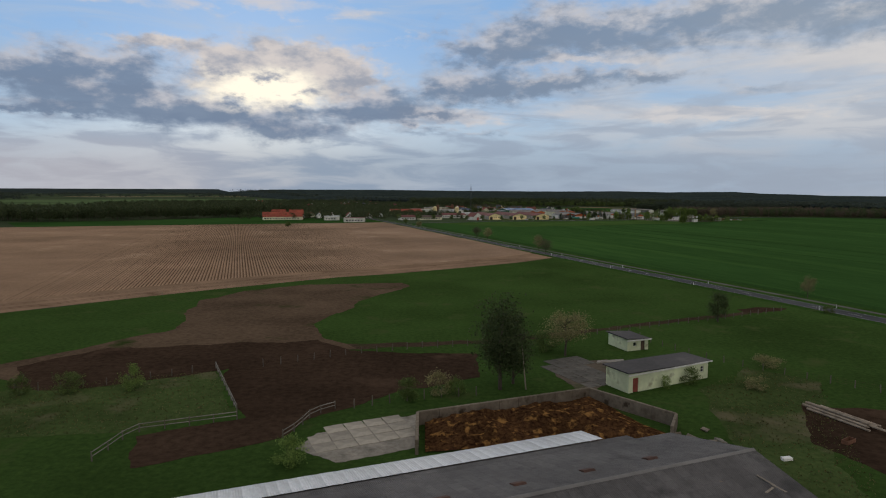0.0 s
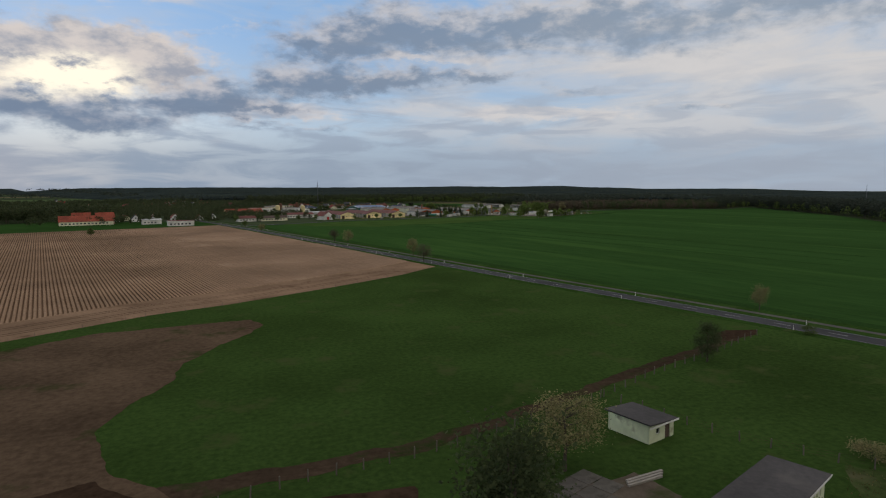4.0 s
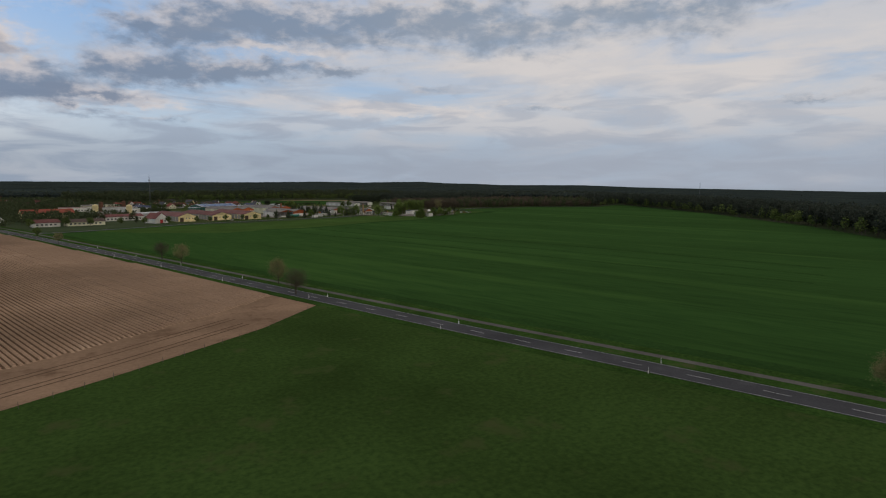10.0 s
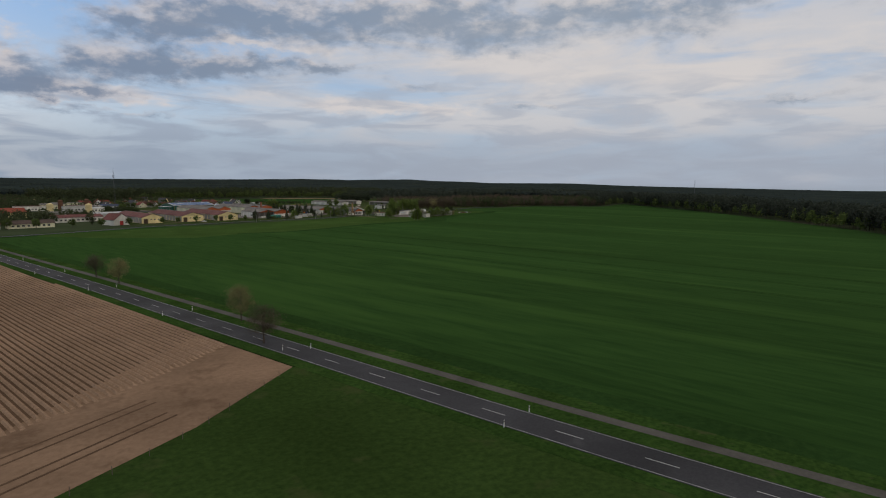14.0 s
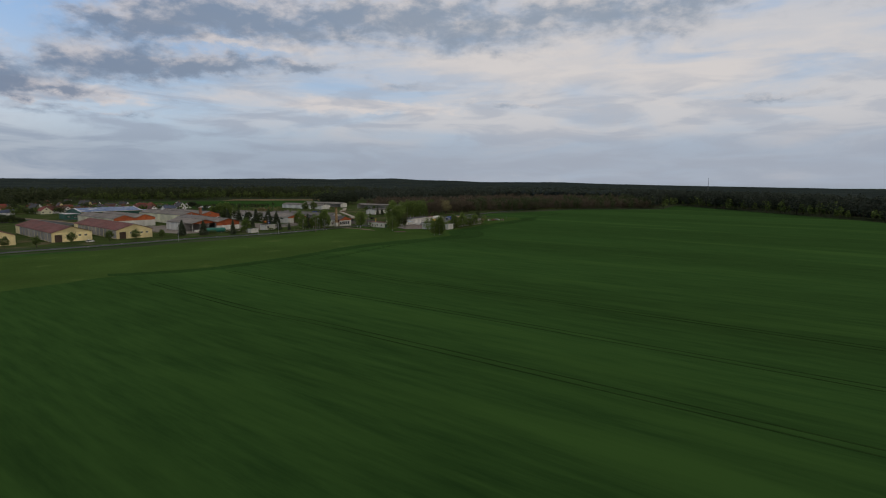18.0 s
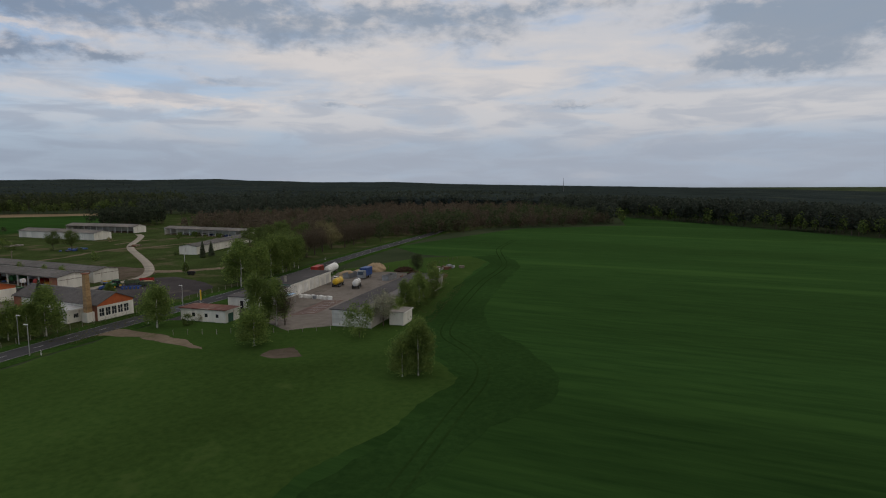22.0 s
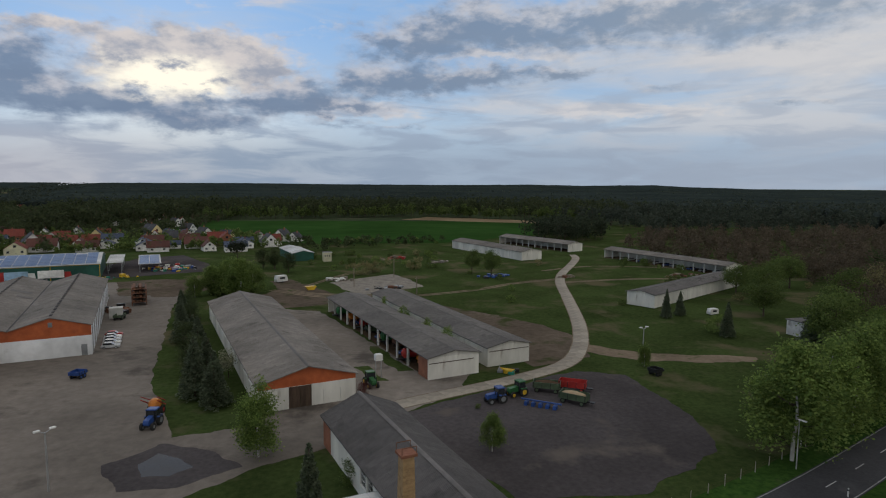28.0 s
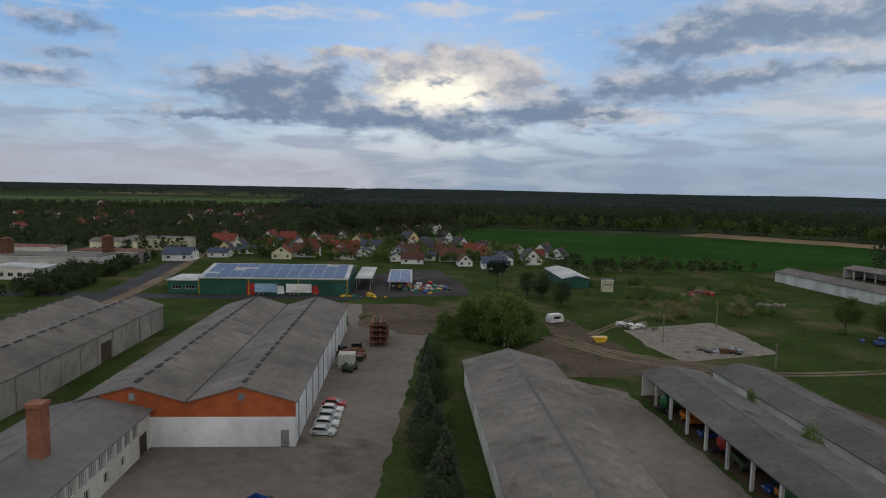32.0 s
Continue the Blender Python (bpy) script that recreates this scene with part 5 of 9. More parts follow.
fence([(-100, 82), (-66, 92), (-54, 94), (-45, 99), (-37, 103)], 3.2, 1.3, "weathered wooden posts with wire beside rough grass", seed=1)
fence([(-28.5, 105.5), (-14, 113.3), (-2, 117.7), (12, 120), (26.7, 124.8), (34.9, 128.2), (41.9, 130.4), (58.4, 138.7), (68.3, 142.3), (96.5, 155.3)], 3.1, 1.35, "weathered wooden posts with wire across the pasture", seed=2)
fence([(-10, 84.6), (-5, 86.6), (2, 89), (10, 90)], 2.7, 1.5, "tall wooden posts beside the mud yard", seed=3)
fence([(43.4, 131.3), (45.7, 126.4), (48.9, 118.1), (51, 113), (58, 104), (66, 96), (78, 84), (92, 66)], 3.4, 1.3, "wooden posts and wire round the paddock", seed=5)
fence([(-94, 160.5), (-71, 180.5), (-58, 190.5), (-35, 208.5), (-16, 217.5), (0.7, 228.5), (13, 236.5), (25.5, 245.5), (42, 257.5), (59, 275.5)], 5.0, 1.1, "thin wooden stakes with wire along the ploughed field", wires=2, seed=6, r=0.045)
fence([(-36.5, 104.5), (-31, 93), (-25.5, 81.5)], 2.6, 1.3, "pale wooden rail fence along the cattle run", wires=0, rails=2, group="rail fences", seed=7)
fence([(-25.5, 80.6), (-31.5, 78.4), (-37.5, 76.2), (-38, 70), (-38.5, 66)], 3.0, 1.3, "pale wooden rail fence beside the mud yard", wires=0, rails=2, group="rail fences", seed=8)
fence([(-12.7, 84.4), (-15.5, 82), (-16.5, 77), (-18.6, 72)], 2.4, 1.25, "rail fence curving beside the cattle run", wires=0, rails=2, group="rail fences", seed=9)
farm_fence = [p for p in sides(FARMROAD, 6.2, 6)[0] if 205 < p[0] < 330]
fence(farm_fence, 3.0, 1.3, "grey concrete posts with wire along the farm road", wires=2, group="concrete post fences", seed=10, r=0.045, material=CONCRETE, lean=1.5)
fence([(256, 668), (264, 660), (272, 652), (281, 646), (288, 638)], 3.0, 1.3, "grey concrete posts with wire round the compound", wires=2, group="concrete post fences", seed=11, r=0.045, material=CONCRETE, lean=1.5)
fence([(334, 712), (352, 700), (366, 694), (390, 700)], 4.0, 1.3, "wooden posts and wire behind the compound", wires=2, seed=12)

# logs and litter by the first shed
pile = thing("log_pile", 58.5, 79, 0, -68, "stack of peeled grey logs on bare earth", "logs")
rnd = random.Random(9)
for i in range(11):
    z = 0.22 + 0.34 * (i // 5)
    part("log", Geo().rod((-4.5 + rnd.uniform(-1.5, 1.2), -1.2 + 0.42 * (i % 5) + 0.2 * (i // 5), z), (4.2 + rnd.uniform(-1.2, 1.6), -1.2 + 0.46 * (i % 5) + 0.2 * (i // 5) + rnd.uniform(-0.3, 0.3), z), 0.2, 0.15, 8), LOG, pile)
trough = thing("water_trough", 53.5, 71.5, 0, 30, "rusty open water trough on bare earth", "trough")
g = Geo().box(-1.0, -0.4, 0, 1.0, -0.34, 0.5).box(-1.0, 0.34, 0, 1.0, 0.4, 0.5).box(-1.0, -0.34, 0, -0.94, 0.34, 0.5).box(0.94, -0.34, 0, 1.0, 0.34, 0.5).box(-0.94, -0.34, 0, 0.94, 0.34, 0.05)
part("basin", g, RUST, trough)
bin_ = thing("white_crate", 42.7, 66.8, 0, 8, "white plastic crate lying in grass", "crate")
part("body", Geo().box(-0.6, -0.3, 0, 0.6, 0.3, 0.4, chamfer=0.06), TANKWHITE, bin_)
for k, (cx, cy, n, spread, seed) in enumerate(((34, 71, 26, 2.4, 21), (36, 64, 20, 2.6, 22))):
    heap = thing("rubble_heap", cx, cy, 0, 0, "broken concrete and boards dumped beside the barn", "rubble")
    rnd = random.Random(seed)
    for i in range(n):
        s = rnd.uniform(0.25, 0.8)
        part("chunk", Geo().box(-s, -s * 0.6, 0, s, s * 0.6, s * 0.4, chamfer=0.05), RUBBLE if i % 3 else WOOD, heap, m=pose(rnd.gauss(0, spread), rnd.gauss(0, spread * 1.2), 0.02 + rnd.uniform(0, 0.25), rnd.uniform(-20, 20), rnd.uniform(-20, 20), rnd.uniform(0, 360)))
beams = thing("concrete_beams", 34, 107.5, 0, 10, "grey concrete beams lying beside the pump house", "beams")
for i in range(3):
    part("beam", Geo().box(-2.4 + i * 0.3, -0.5 + i * 0.45, 0, 2.4 + i * 0.5, -0.2 + i * 0.45, 0.25), CONCRETE, beams)
mast_post = thing("leaning_pole", 16.2, 92.4, 0, 0, "leaning wooden pole beside a tall tree", "pole")
part("pole", Geo().rod((0, 0, 0), (-0.7, 0.2, 7.2), 0.11, 0.08, 8), WOOD, mast_post)

# marker posts along the main road
marker = thing("marker_post", 0, 0, 0, 0, "white plastic road marker post with black band", "marker post", "road marker posts")
part("shaft", Geo().profile([(-0.07, 0), (0.07, 0), (0.06, 1.0), (-0.04, 1.06)], -0.05, 0.05), TANKWHITE, marker)
part("black_band", Geo().box(-0.072, -0.056, 0.72, 0.072, 0.056, 0.88), BLACKPAINT, marker)
markers = [(77, 238), (92.4, 192.1), (62.5, 289), (46.5, 332.8), (32, 380), (17, 424), (107.5, 147), (83.2, 240.3), (99.1, 195), (67.5, 287.3), (53.6, 335.5), (39.4, 382), (25.7, 424), (11, 470), (-3, 520), (114.5, 150)]
for i, (x, y) in enumerate(markers):
    copy_thing(marker, pose(x, y, 0.04, 0, 0, 18 + (i % 3) * 4))
for x, y in ((296.7, 702), (330.7, 728), (352, 739.5), (338, 717.5), (285, 693), (257, 682.5), (233, 672.5)):
    copy_thing(marker, pose(x, y, 0.04, 0, 0, 110))
marker.matrix_basis = pose(300.7, 713.5, 0.04, 0, 0, 110)

# ---- the farm buildings ----
slits = [("window", 3 + i * 5.2, 2.6, 6.6 + i * 5.2, 3.5, (4, 1)) for i in range(12)]
b1 = building("barn", 231.8, 735.7, FARM, 14.6, 69, 4.1, 6.1, WHITEWALL, ETERNIT, "long white barn with grey sheet roof and orange gable", "barn",
              {"f": [("door", 4.4, 0.0, 7.8, 3.3, WOODDARK)], "l": slits}, gable=ORANGE, drop=0.75, group="farm barns")
for x in (9.6, 12.2):
    part("down_pipe", Geo().rod((x, -0.06, 0), (x, -0.06, 2.2), 0.05, n=6), FRAME, b1)


def open_shed(name, x, y, turn, w, l, eave, ridge, bays, label, group, brick_front=0.0, roof=ETERNIT):
    """A shed open along its left side, with posts at each bay."""
    e = building(name, x, y, turn, w, l, eave, ridge, WHITEWALL, roof, label, "open shed", {"l": "open"}, group=group)
    if brick_front:
        part("brick_wall", Geo().box(0, 0.25, 0, 0.25, brick_front, eave), BRICK, e)
    step = (l - brick_front) / bays
    for i in range(1, bays):
        yy = brick_front + i * step
        part("post", Geo().box(0.05, yy - 0.18, 0, 0.4, yy + 0.18, eave), PALEPANEL, e)
    part("beam", Geo().box(0.08, brick_front + 0.01, eave - 0.35, 0.36, l - 0.26, eave - 0.02), CONCRETE, e)
    part("inner_floor", Geo().box(0.3, 0.3, 0.03, w - 0.3, l - 0.3, 0.09), DRYMUD, e)
    return e


b2 = open_shed("machine_shed", 258.0, 746.8, FARM, 9.8, 61, 3.8, 4.7, 11, "open-sided machine shed with pale posts and grey sheet roof", "farm barns", 4.0, SHEDROOF)
b3 = building("store_barn", 269.7, 752.6, FARM, 9.0, 61, 3.6, 4.5, WHITEWALL, SHEDROOF, "white-walled store barn with grey sheet roof", "barn", group="farm barns")
for k, (bx, by) in enumerate(((258.0, 746.8), (269.7, 752.6))):
    part("plank", Geo().box(0.2, 0.0, 0.0, 8.8, 0.06, 0.12), WOODDARK, (b2, b3)[k], m=pose(0, -0.08, 2.75, 0, 0, 0))

hall = thing("twin_gabled_hall", 171.0, 764.2, 0, FARM, "large white hall with two orange gables and grey sheet roofs", "hall")
W1, HL = 13.2, 62.0
part("wall", wall_cells(2 * W1, 3.9, [(24.6, 0, 25.6, 2.2)], 0.3, "x", 0.0), HALLWHITE, hall)
add_door(hall, Matrix.Identity(4), 24.6, 25.6, 2.2, GREYPAINT, leaves_n=1)
part("wall", Geo().box(2 * W1 - 0.3, 0.3, 0, 2 * W1, HL - 0.3, 5.8), HALLWHITE, hall)
part("wall", Geo().box(0, 0.3, 0, 0.3, HL - 0.3, 5.8), CREAMWALL, hall)
part("wall", Geo().box(0, HL - 0.3, 0, 2 * W1, HL, 5.8), PALEPANEL, hall)
for k in range(2):
    x = k * W1
    part("orange_gable", Geo().profile([(x, 3.9), (x + W1, 3.9), (x + W1, 5.8), (x + W1 / 2, 7.7), (x, 5.8)], 0, 0.3), ORANGE, hall)
    part("gable", Geo().profile([(x, 5.8), (x + W1, 5.8), (x + W1 / 2, 7.7)], HL - 0.3, HL), PALEPANEL, hall)
    part("roof", Geo().profile([(x - (0.3 if k == 0 else 0.0), 5.8), (x + W1 / 2, 7.75), (x + W1 / 2, 7.9), (x - (0.3 if k == 0 else 0.0), 5.95)], -0.3, HL + 0.3), ETERNIT, hall)
    part("roof", Geo().profile([(x + W1 / 2, 7.75), (x + W1 + (0.3 if k else 0), 5.8), (x + W1 + (0.3 if k else 0), 5.95), (x + W1 / 2, 7.9)], -0.3, HL + 0.3), ETERNIT, hall)
    part("gable_vent", Geo().box(x + W1 / 2 - 0.35, -0.06, 6.0, x + W1 / 2 + 0.35, 0.0, 6.9), GREYPAINT, hall)
    for i in range(20):
        part("ridge_vent", Geo().box(x + W1 / 2 - 0.25, 1.2 + i * 3.1, 7.9, x + W1 / 2 + 0.25, 2.9 + i * 3.1, 8.03), FELT, hall)
part("valley_gutter", Geo().box(W1 - 0.35, -0.25, 5.9, W1 + 0.35, HL + 0.25, 6.0), FELT, hall)
for i in range(11):
    part("wall_post", Geo().box(2 * W1, 2 + i * 5.6, 0, 2 * W1 + 0.1, 2.3 + i * 5.6, 5.7), GREYWALL, hall)
part("patched_sheet", Geo().box(-2.2, -1.1, 0, 2.2, 1.1, 0.02), FELTGREY, hall, m=pose(W1 / 2 + 3.0, 40, 7.06, 0, 16.2, 0))
part("patched_sheet", Geo().box(-1.6, -0.9, 0, 1.6, 0.9, 0.02), FELTGREY, hall, m=pose(W1 / 2 + 4.4, 34, 6.66, 0, 16.2, 0))

ghall = thing("twin_gabled_store", 131.6, 757.8, 0, FARM, "grey twin-gabled store hall with sheet roofs", "hall")
GL, GW = 58.0, 12.4
for k in range(2):
    x = k * GW
    part("orange_gable", Geo().profile([(x, 3.8), (x + GW, 3.8), (x + GW, 5.2), (x + GW / 2, 7.2), (x, 5.2)], 0, 0.3), ORANGE, ghall)
    part("gable", Geo().profile([(x, 5.2), (x + GW, 5.2), (x + GW / 2, 7.2)], GL - 0.3, GL), GREYWALL, ghall)
    part("roof", Geo().profile([(x - (0.3 if k == 0 else 0.0), 5.2), (x + GW / 2, 7.25), (x + GW / 2, 7.4), (x - (0.3 if k == 0 else 0.0), 5.35)], -0.3, GL + 0.3), ETERNIT, ghall)
    part("roof", Geo().profile([(x + GW / 2, 7.25), (x + GW + (0.3 if k else 0), 5.2), (x + GW + (0.3 if k else 0), 5.35), (x + GW / 2, 7.4)], -0.3, GL + 0.3), ETERNIT, ghall)
    for i in range(18):
        part("ridge_vent", Geo().box(x + GW / 2 - 0.22, 1.2 + i * 3.1, 7.4, x + GW / 2 + 0.22, 2.9 + i * 3.1, 7.53), FELT, ghall)
part("wall", Geo().box(0, 0, 0, 2 * GW, 0.3, 3.8), WHITEWALL, ghall)
part("wall", Geo().box(0, GL - 0.3, 0, 2 * GW, GL, 5.2), GREYWALL, ghall)
part("wall", wall_cells(GL - 0.6, 5.2, [(30, 0, 34, 3.6)], 0.3, "y", 2 * GW - 0.3), GREYWALL, ghall, m=pose(0, 0.3, 0))
part("wall", Geo().box(0, 0.3, 0, 0.3, GL - 0.3, 5.2), CREAMWALL, ghall)
for i in range(11):
    part("wall_post", Geo().box(2 * GW, 1 + i * 5.6, 0, 2 * GW + 0.12, 1.3 + i * 5.6, 5.1), CONCRETE, ghall)
part("door", Geo().box(2 * GW - 0.25, 30.35, 0.03, 2 * GW - 0.12, 34.25, 3.55), WOODDARK, ghall)

lace = [("window", 1.0 + i * 1.9, 2.7, 2.5 + i * 1.9, 4.3, (4, 5)) for i in range(11)] + [("window", 2 + i * 3.8, 0.9, 3.0 + i * 3.8, 2.1, (2, 1)) for i in range(5)]
w2 = building("boiler_house", 174.7, 739.4, FARM, 12.4, 25, 4.9, 6.3, WHITEWALL, FELTGREY, "white boiler house with felt roof beside the hall", "building",
              {"r": lace + [("door", 21.8, 0, 24.0, 2.6, WOODDARK)]}, over=0.5)
chim2 = thing("brick_chimney", 179.9, 751.0, 0, FARM, "short square brick chimney on the boiler house", "chimney", "brick chimneys")
for i in range(14):
    part("course", Geo().box(-0.7 + 0.02 * (i % 2), -0.7 + 0.02 * (i % 2), i * 0.78, 0.7 - 0.02 * (i % 2), 0.7 - 0.02 * (i % 2), i * 0.78 + 0.78), BRICK, chim2)
part("crown", Geo().box(-0.82, -0.82, 10.92, 0.82, 0.82, 11.3), BRICK, chim2)

fhall = thing("front_hall", 165.4, 701.0, 0, FARM, "low white hall with two orange gables and an open loading bay", "hall")
FW, FL = 14.6, 30.0
part("wall", Geo().box(0, 10, 0, 0.3, FL, 4.3), WHITEWALL, fhall)
part("wall", Geo().box(2 * FW - 0.3, 0.3, 0, 2 * FW, FL, 4.3), WHITEWALL, fhall)
part("wall", Geo().box(FW, 0, 0, 2 * FW, 0.3, 2.6), WHITEWALL, fhall)
part("wall", Geo().box(0.3, 10, 0, FW, 10.3, 4.3), GREYWALL, fhall)
part("wall", Geo().box(0, FL, 0, 2 * FW, FL + 0.3, 4.3), WHITEWALL, fhall)
part("loading_ramp", Geo().box(1, -1.6, 0, FW - 1, -0.2, 1.0, chamfer=0.05), WHITEWALL, fhall)
for x in (0.3, 4.8, 9.6, 14.2):
    part("post", Geo().box(x - 0.15, 0.05, 0, x + 0.15, 0.35, 4.3), STEEL, fhall)
for k in range(2):
    x = k * FW
    part("orange_gable", Geo().profile([(x, 4.3 if k == 0 else 2.6), (x + FW, 4.3 if k == 0 else 2.6), (x + FW, 4.6), (x + FW / 2, 6.5), (x, 4.6)], 0, 0.3), ORANGE, fhall)
    part("roof", Geo().profile([(x - (0.4 if k == 0 else 0.0), 4.55), (x + FW / 2, 6.55), (x + FW / 2, 6.7), (x - (0.4 if k == 0 else 0.0), 4.7)], -1.2, FL + 0.3), ETERNIT, fhall)
    part("roof", Geo().profile([(x + FW / 2, 6.55), (x + FW + (0.4 if k else 0), 4.55), (x + FW + (0.4 if k else 0), 4.7), (x + FW / 2, 6.7)], -1.2, FL + 0.3), ETERNIT, fhall)
    for i in range(7):
        part("ridge_vent", Geo().box(x + FW / 2 - 0.2, 1.0 + i * 3.9, 6.68, x + FW / 2 + 0.2, 2.7 + i * 3.9, 6.82), FELT, fhall)
tank = thing("teal_tank", 175.0, 689.4, 0, -4, "long teal cylindrical tank lying on cradles", "tank")
part("shell", Geo().rod((-5.2, 0, 1.5), (5.2, 0, 1.5), 1.25, n=20), TEAL, tank)
for x in (-5.2, 5.2):
    part("dished_end", Geo().rod((x, 0, 1.5), (x + math.copysign(0.4, x), 0, 1.5), 1.25, 0.7, 20), TEAL, tank)
for x in (-3.2, 3.2):
    part("cradle", Geo().box(x - 0.25, -1.0, 0, x + 0.25, 1.0, 0.7), CONCRETE, tank)
sroof = thing("open_shelter", 159.8, 882.4, 0, 16.6, "open shelter with pale sheet roof beside the green hall", "shelter")
for x in (0.2, 4.6):
    for y in (0.2, 9, 18, 27):
        part("post", Geo().rod((x, y, 0), (x, y, 4.0), 0.1, n=6), STEEL, sroof)
part("roof", Geo().box(-0.3, -0.3, 4.0, 5.1, 28, 4.14), TIN, sroof)

band = [("window", 0.5 + i * 1.62, 0.9, 1.9 + i * 1.62, 2.9, (2, 2)) for i in range(5)]
work = building("workshop", 250.5, 694.2, FARM, 9.6, 31, 3.9, 6.0, WHITEWALL, ETERNITDARK, "workshop with grey sheet roof, orange gable and window band", "workshop",
                {"f": band, "l": [("window", 14.0, 1.3, 15.9, 3.2, (3, 3)), ("window", 16.2, 1.3, 18.1, 3.2, (3, 3)), ("window", 20.5, 1.3, 22.4, 3.2, (3, 3))]}, gable=ORANGE, drop=0.45)
part("brick_corner", Geo().box(-0.06, 0.0, 0, 0.0, 3.0, 3.8), BRICK, work)
part("brick_corner", Geo().box(-0.06, 28.0, 0, 0.0, 31.0, 3.8), BRICK, work)
annex = flat_building("boiler_annex", 244.9, 696.6, FARM, 4.6, 7.4, 2.9, WHITEWALL, TIN, "white flat-roofed annex with pale tin roof", "annex",
                      {"f": [("window", 1.6, 1.0, 2.9, 2.1, (3, 1))], "l": [("door", 0.9, 0, 1.9, 2.2, WOODDARK, 1)]}, over=0.35, slope=0.15)
chim = thing("brick_chimney", 248.9, 695.4, 0, FARM, "tall square yellow-brick chimney beside the workshop", "chimney", "brick chimneys")
part("base", Geo().box(-0.95, -0.95, 0, 0.95, 0.95, 2.3), WHITEWALL, chim)
for i in range(28):
    s = 0.66 - 0.006 * i
    part("course", Geo().box(-s, -s, 2.3 + i * 0.32, s, s, 2.3 + i * 0.32 + 0.30), YELLOWBRICK, chim)
part("crown", Geo().box(-0.7, -0.7, 11.26, 0.7, 0.7, 11.5), BRICK, chim)
g = Geo()
for sx in (-0.62, 0.62):
    for sy in (-0.62, 0.62):
        g.rod((sx, sy, 11.5), (sx, sy, 12.1), 0.03, n=5)
g.box(-0.65, -0.65, 12.06, 0.65, -0.6, 12.12).box(-0.65, 0.6, 12.06, 0.65, 0.65, 12.12)
part("cage", g, RUST, chim)

office = flat_building("site_office", 281.4, 676.0, 26.7, 16.4, 8.6, 3.1, WHITEWALL, FELT, "white flat-roofed site office with dark felt roof", "office",
                       {"l": [("door", 3.4, 0, 4.4, 2.2, BLACKPAINT, 1), ("window", 5.2, 0.9, 6.2, 2.1, (1, 1)), ("window", 6.5, 0.9, 7.5, 2.1, (1, 1))], "f": [("window", 4, 0.9, 5.4, 2.1, (2, 1)), ("window", 8, 0.9, 9.4, 2.1, (2, 1))]}, over=0.3, slope=0.05)
g0 = Vector((281.4, 676.0)) + Vector((math.cos(radians(26.7)), math.sin(radians(26.7)))) * 16.45
garages = flat_building("garage_row", g0.x, g0.y, 26.7, 26.6, 8.6, 3.5, WHITEWALL, FELT, "row of white garages with dark felt roof", "garages",
                        {"f": [("door", 1.0 + i * 3.6, 0, 4.0 + i * 3.6, 2.9, FRAME, 1) for i in range(7)]}, over=0.3, slope=0.05)
part("edge_strip", Geo().box(-0.36, -0.34, 3.6, -0.3, 8.9, 3.78), TEAL, garages, "green edge trim")
chim3 = thing("roof_chimney", g0.x + 2.2, g0.y + 5.4, 3.7, 26.7, "small pale chimney on the garage roof", "chimney")
part("stack", Geo().box(-0.3, -0.3, 0, 0.3, 0.3, 1.5), CONCRETE, chim3)
part("cap", Geo().box(-0.38, -0.38, 1.5, 0.38, 0.38, 1.62), CONCRETE, chim3)
awning = thing("awning", 288.0, 677.2, 0, 26.7, "pale blue awning with posts before the office", "awning")
part("sheet", Geo().profile([(0, 2.45), (5, 2.45), (5, 2.52), (0, 2.52)], -2.6, 0), PALEBLUE, awning)
for x in (0.2, 4.8):
    part("post", Geo().rod((x, -2.4, 0), (x, -2.4, 2.45), 0.05, n=6), STEEL, awning)

longst = thing("long_store", 287.2, 640.3, 0, 24.0, "long panel-walled store with dark felt roof", "store")
LW, LD = 54.0, 9.6
for i in range(5):
    for j in range(6):
        part("wall_panel", Geo().box(0, i * 1.92 + 0.015, j * 0.62 + 0.01, 0.22, i * 1.92 + 1.905, j * 0.62 + 0.61, chamfer=0.01), PALEPANEL, longst)
part("wall", Geo().box(0.22, LD - 0.25, 0, LW, LD, 3.72), PALEPANEL, longst)
part("wall", Geo().box(0.22, 0, 0, LW, 0.25, 3.72), GREYWALL, longst)
part("wall", Geo().box(LW - 0.25, 0.25, 0, LW, LD - 0.25, 3.72), GREYWALL, longst)
part("roof", Geo().box(-0.3, 4.4, 3.74, LW + 0.3, LD + 0.5, 3.95), FELT, longst)
part("roof", Geo().box(-0.3, -0.4, 3.74, LW + 0.3, 4.36, 3.92), FELTGREY, longst)
part("roof_seam", Geo().box(-0.3, 4.3, 3.93, LW + 0.3, 4.46, 3.99), FELT, longst)
lean = flat_building("rusty_lean_to", 293.6, 636.6, 24, 5.6, 3.4, 2.9, WHITEWALL, FLAKEROOF, "white lean-to shed with flaking rusty roof", "shed", over=0.25, slope=0.1)
hut = flat_building("red_roofed_hut", 268.8, 669.4, 23.6, 5.2, 12.4, 2.8, WHITEWALL, RUSTROOF, "small white hut with rusty red roof and green door", "hut",
                    {"f": [("door", 1.0, 0, 3.0, 2.1, GREENDOOR, 2)], "l": [("window", 3.0, 1.0, 4.0, 2.0, (1, 1)), ("window", 6.5, 1.0, 7.5, 2.0, (1, 1)), ("window", 9.5, 1.0, 10.5, 2.0, (1, 1))]}, over=0.35, slope=0.15)

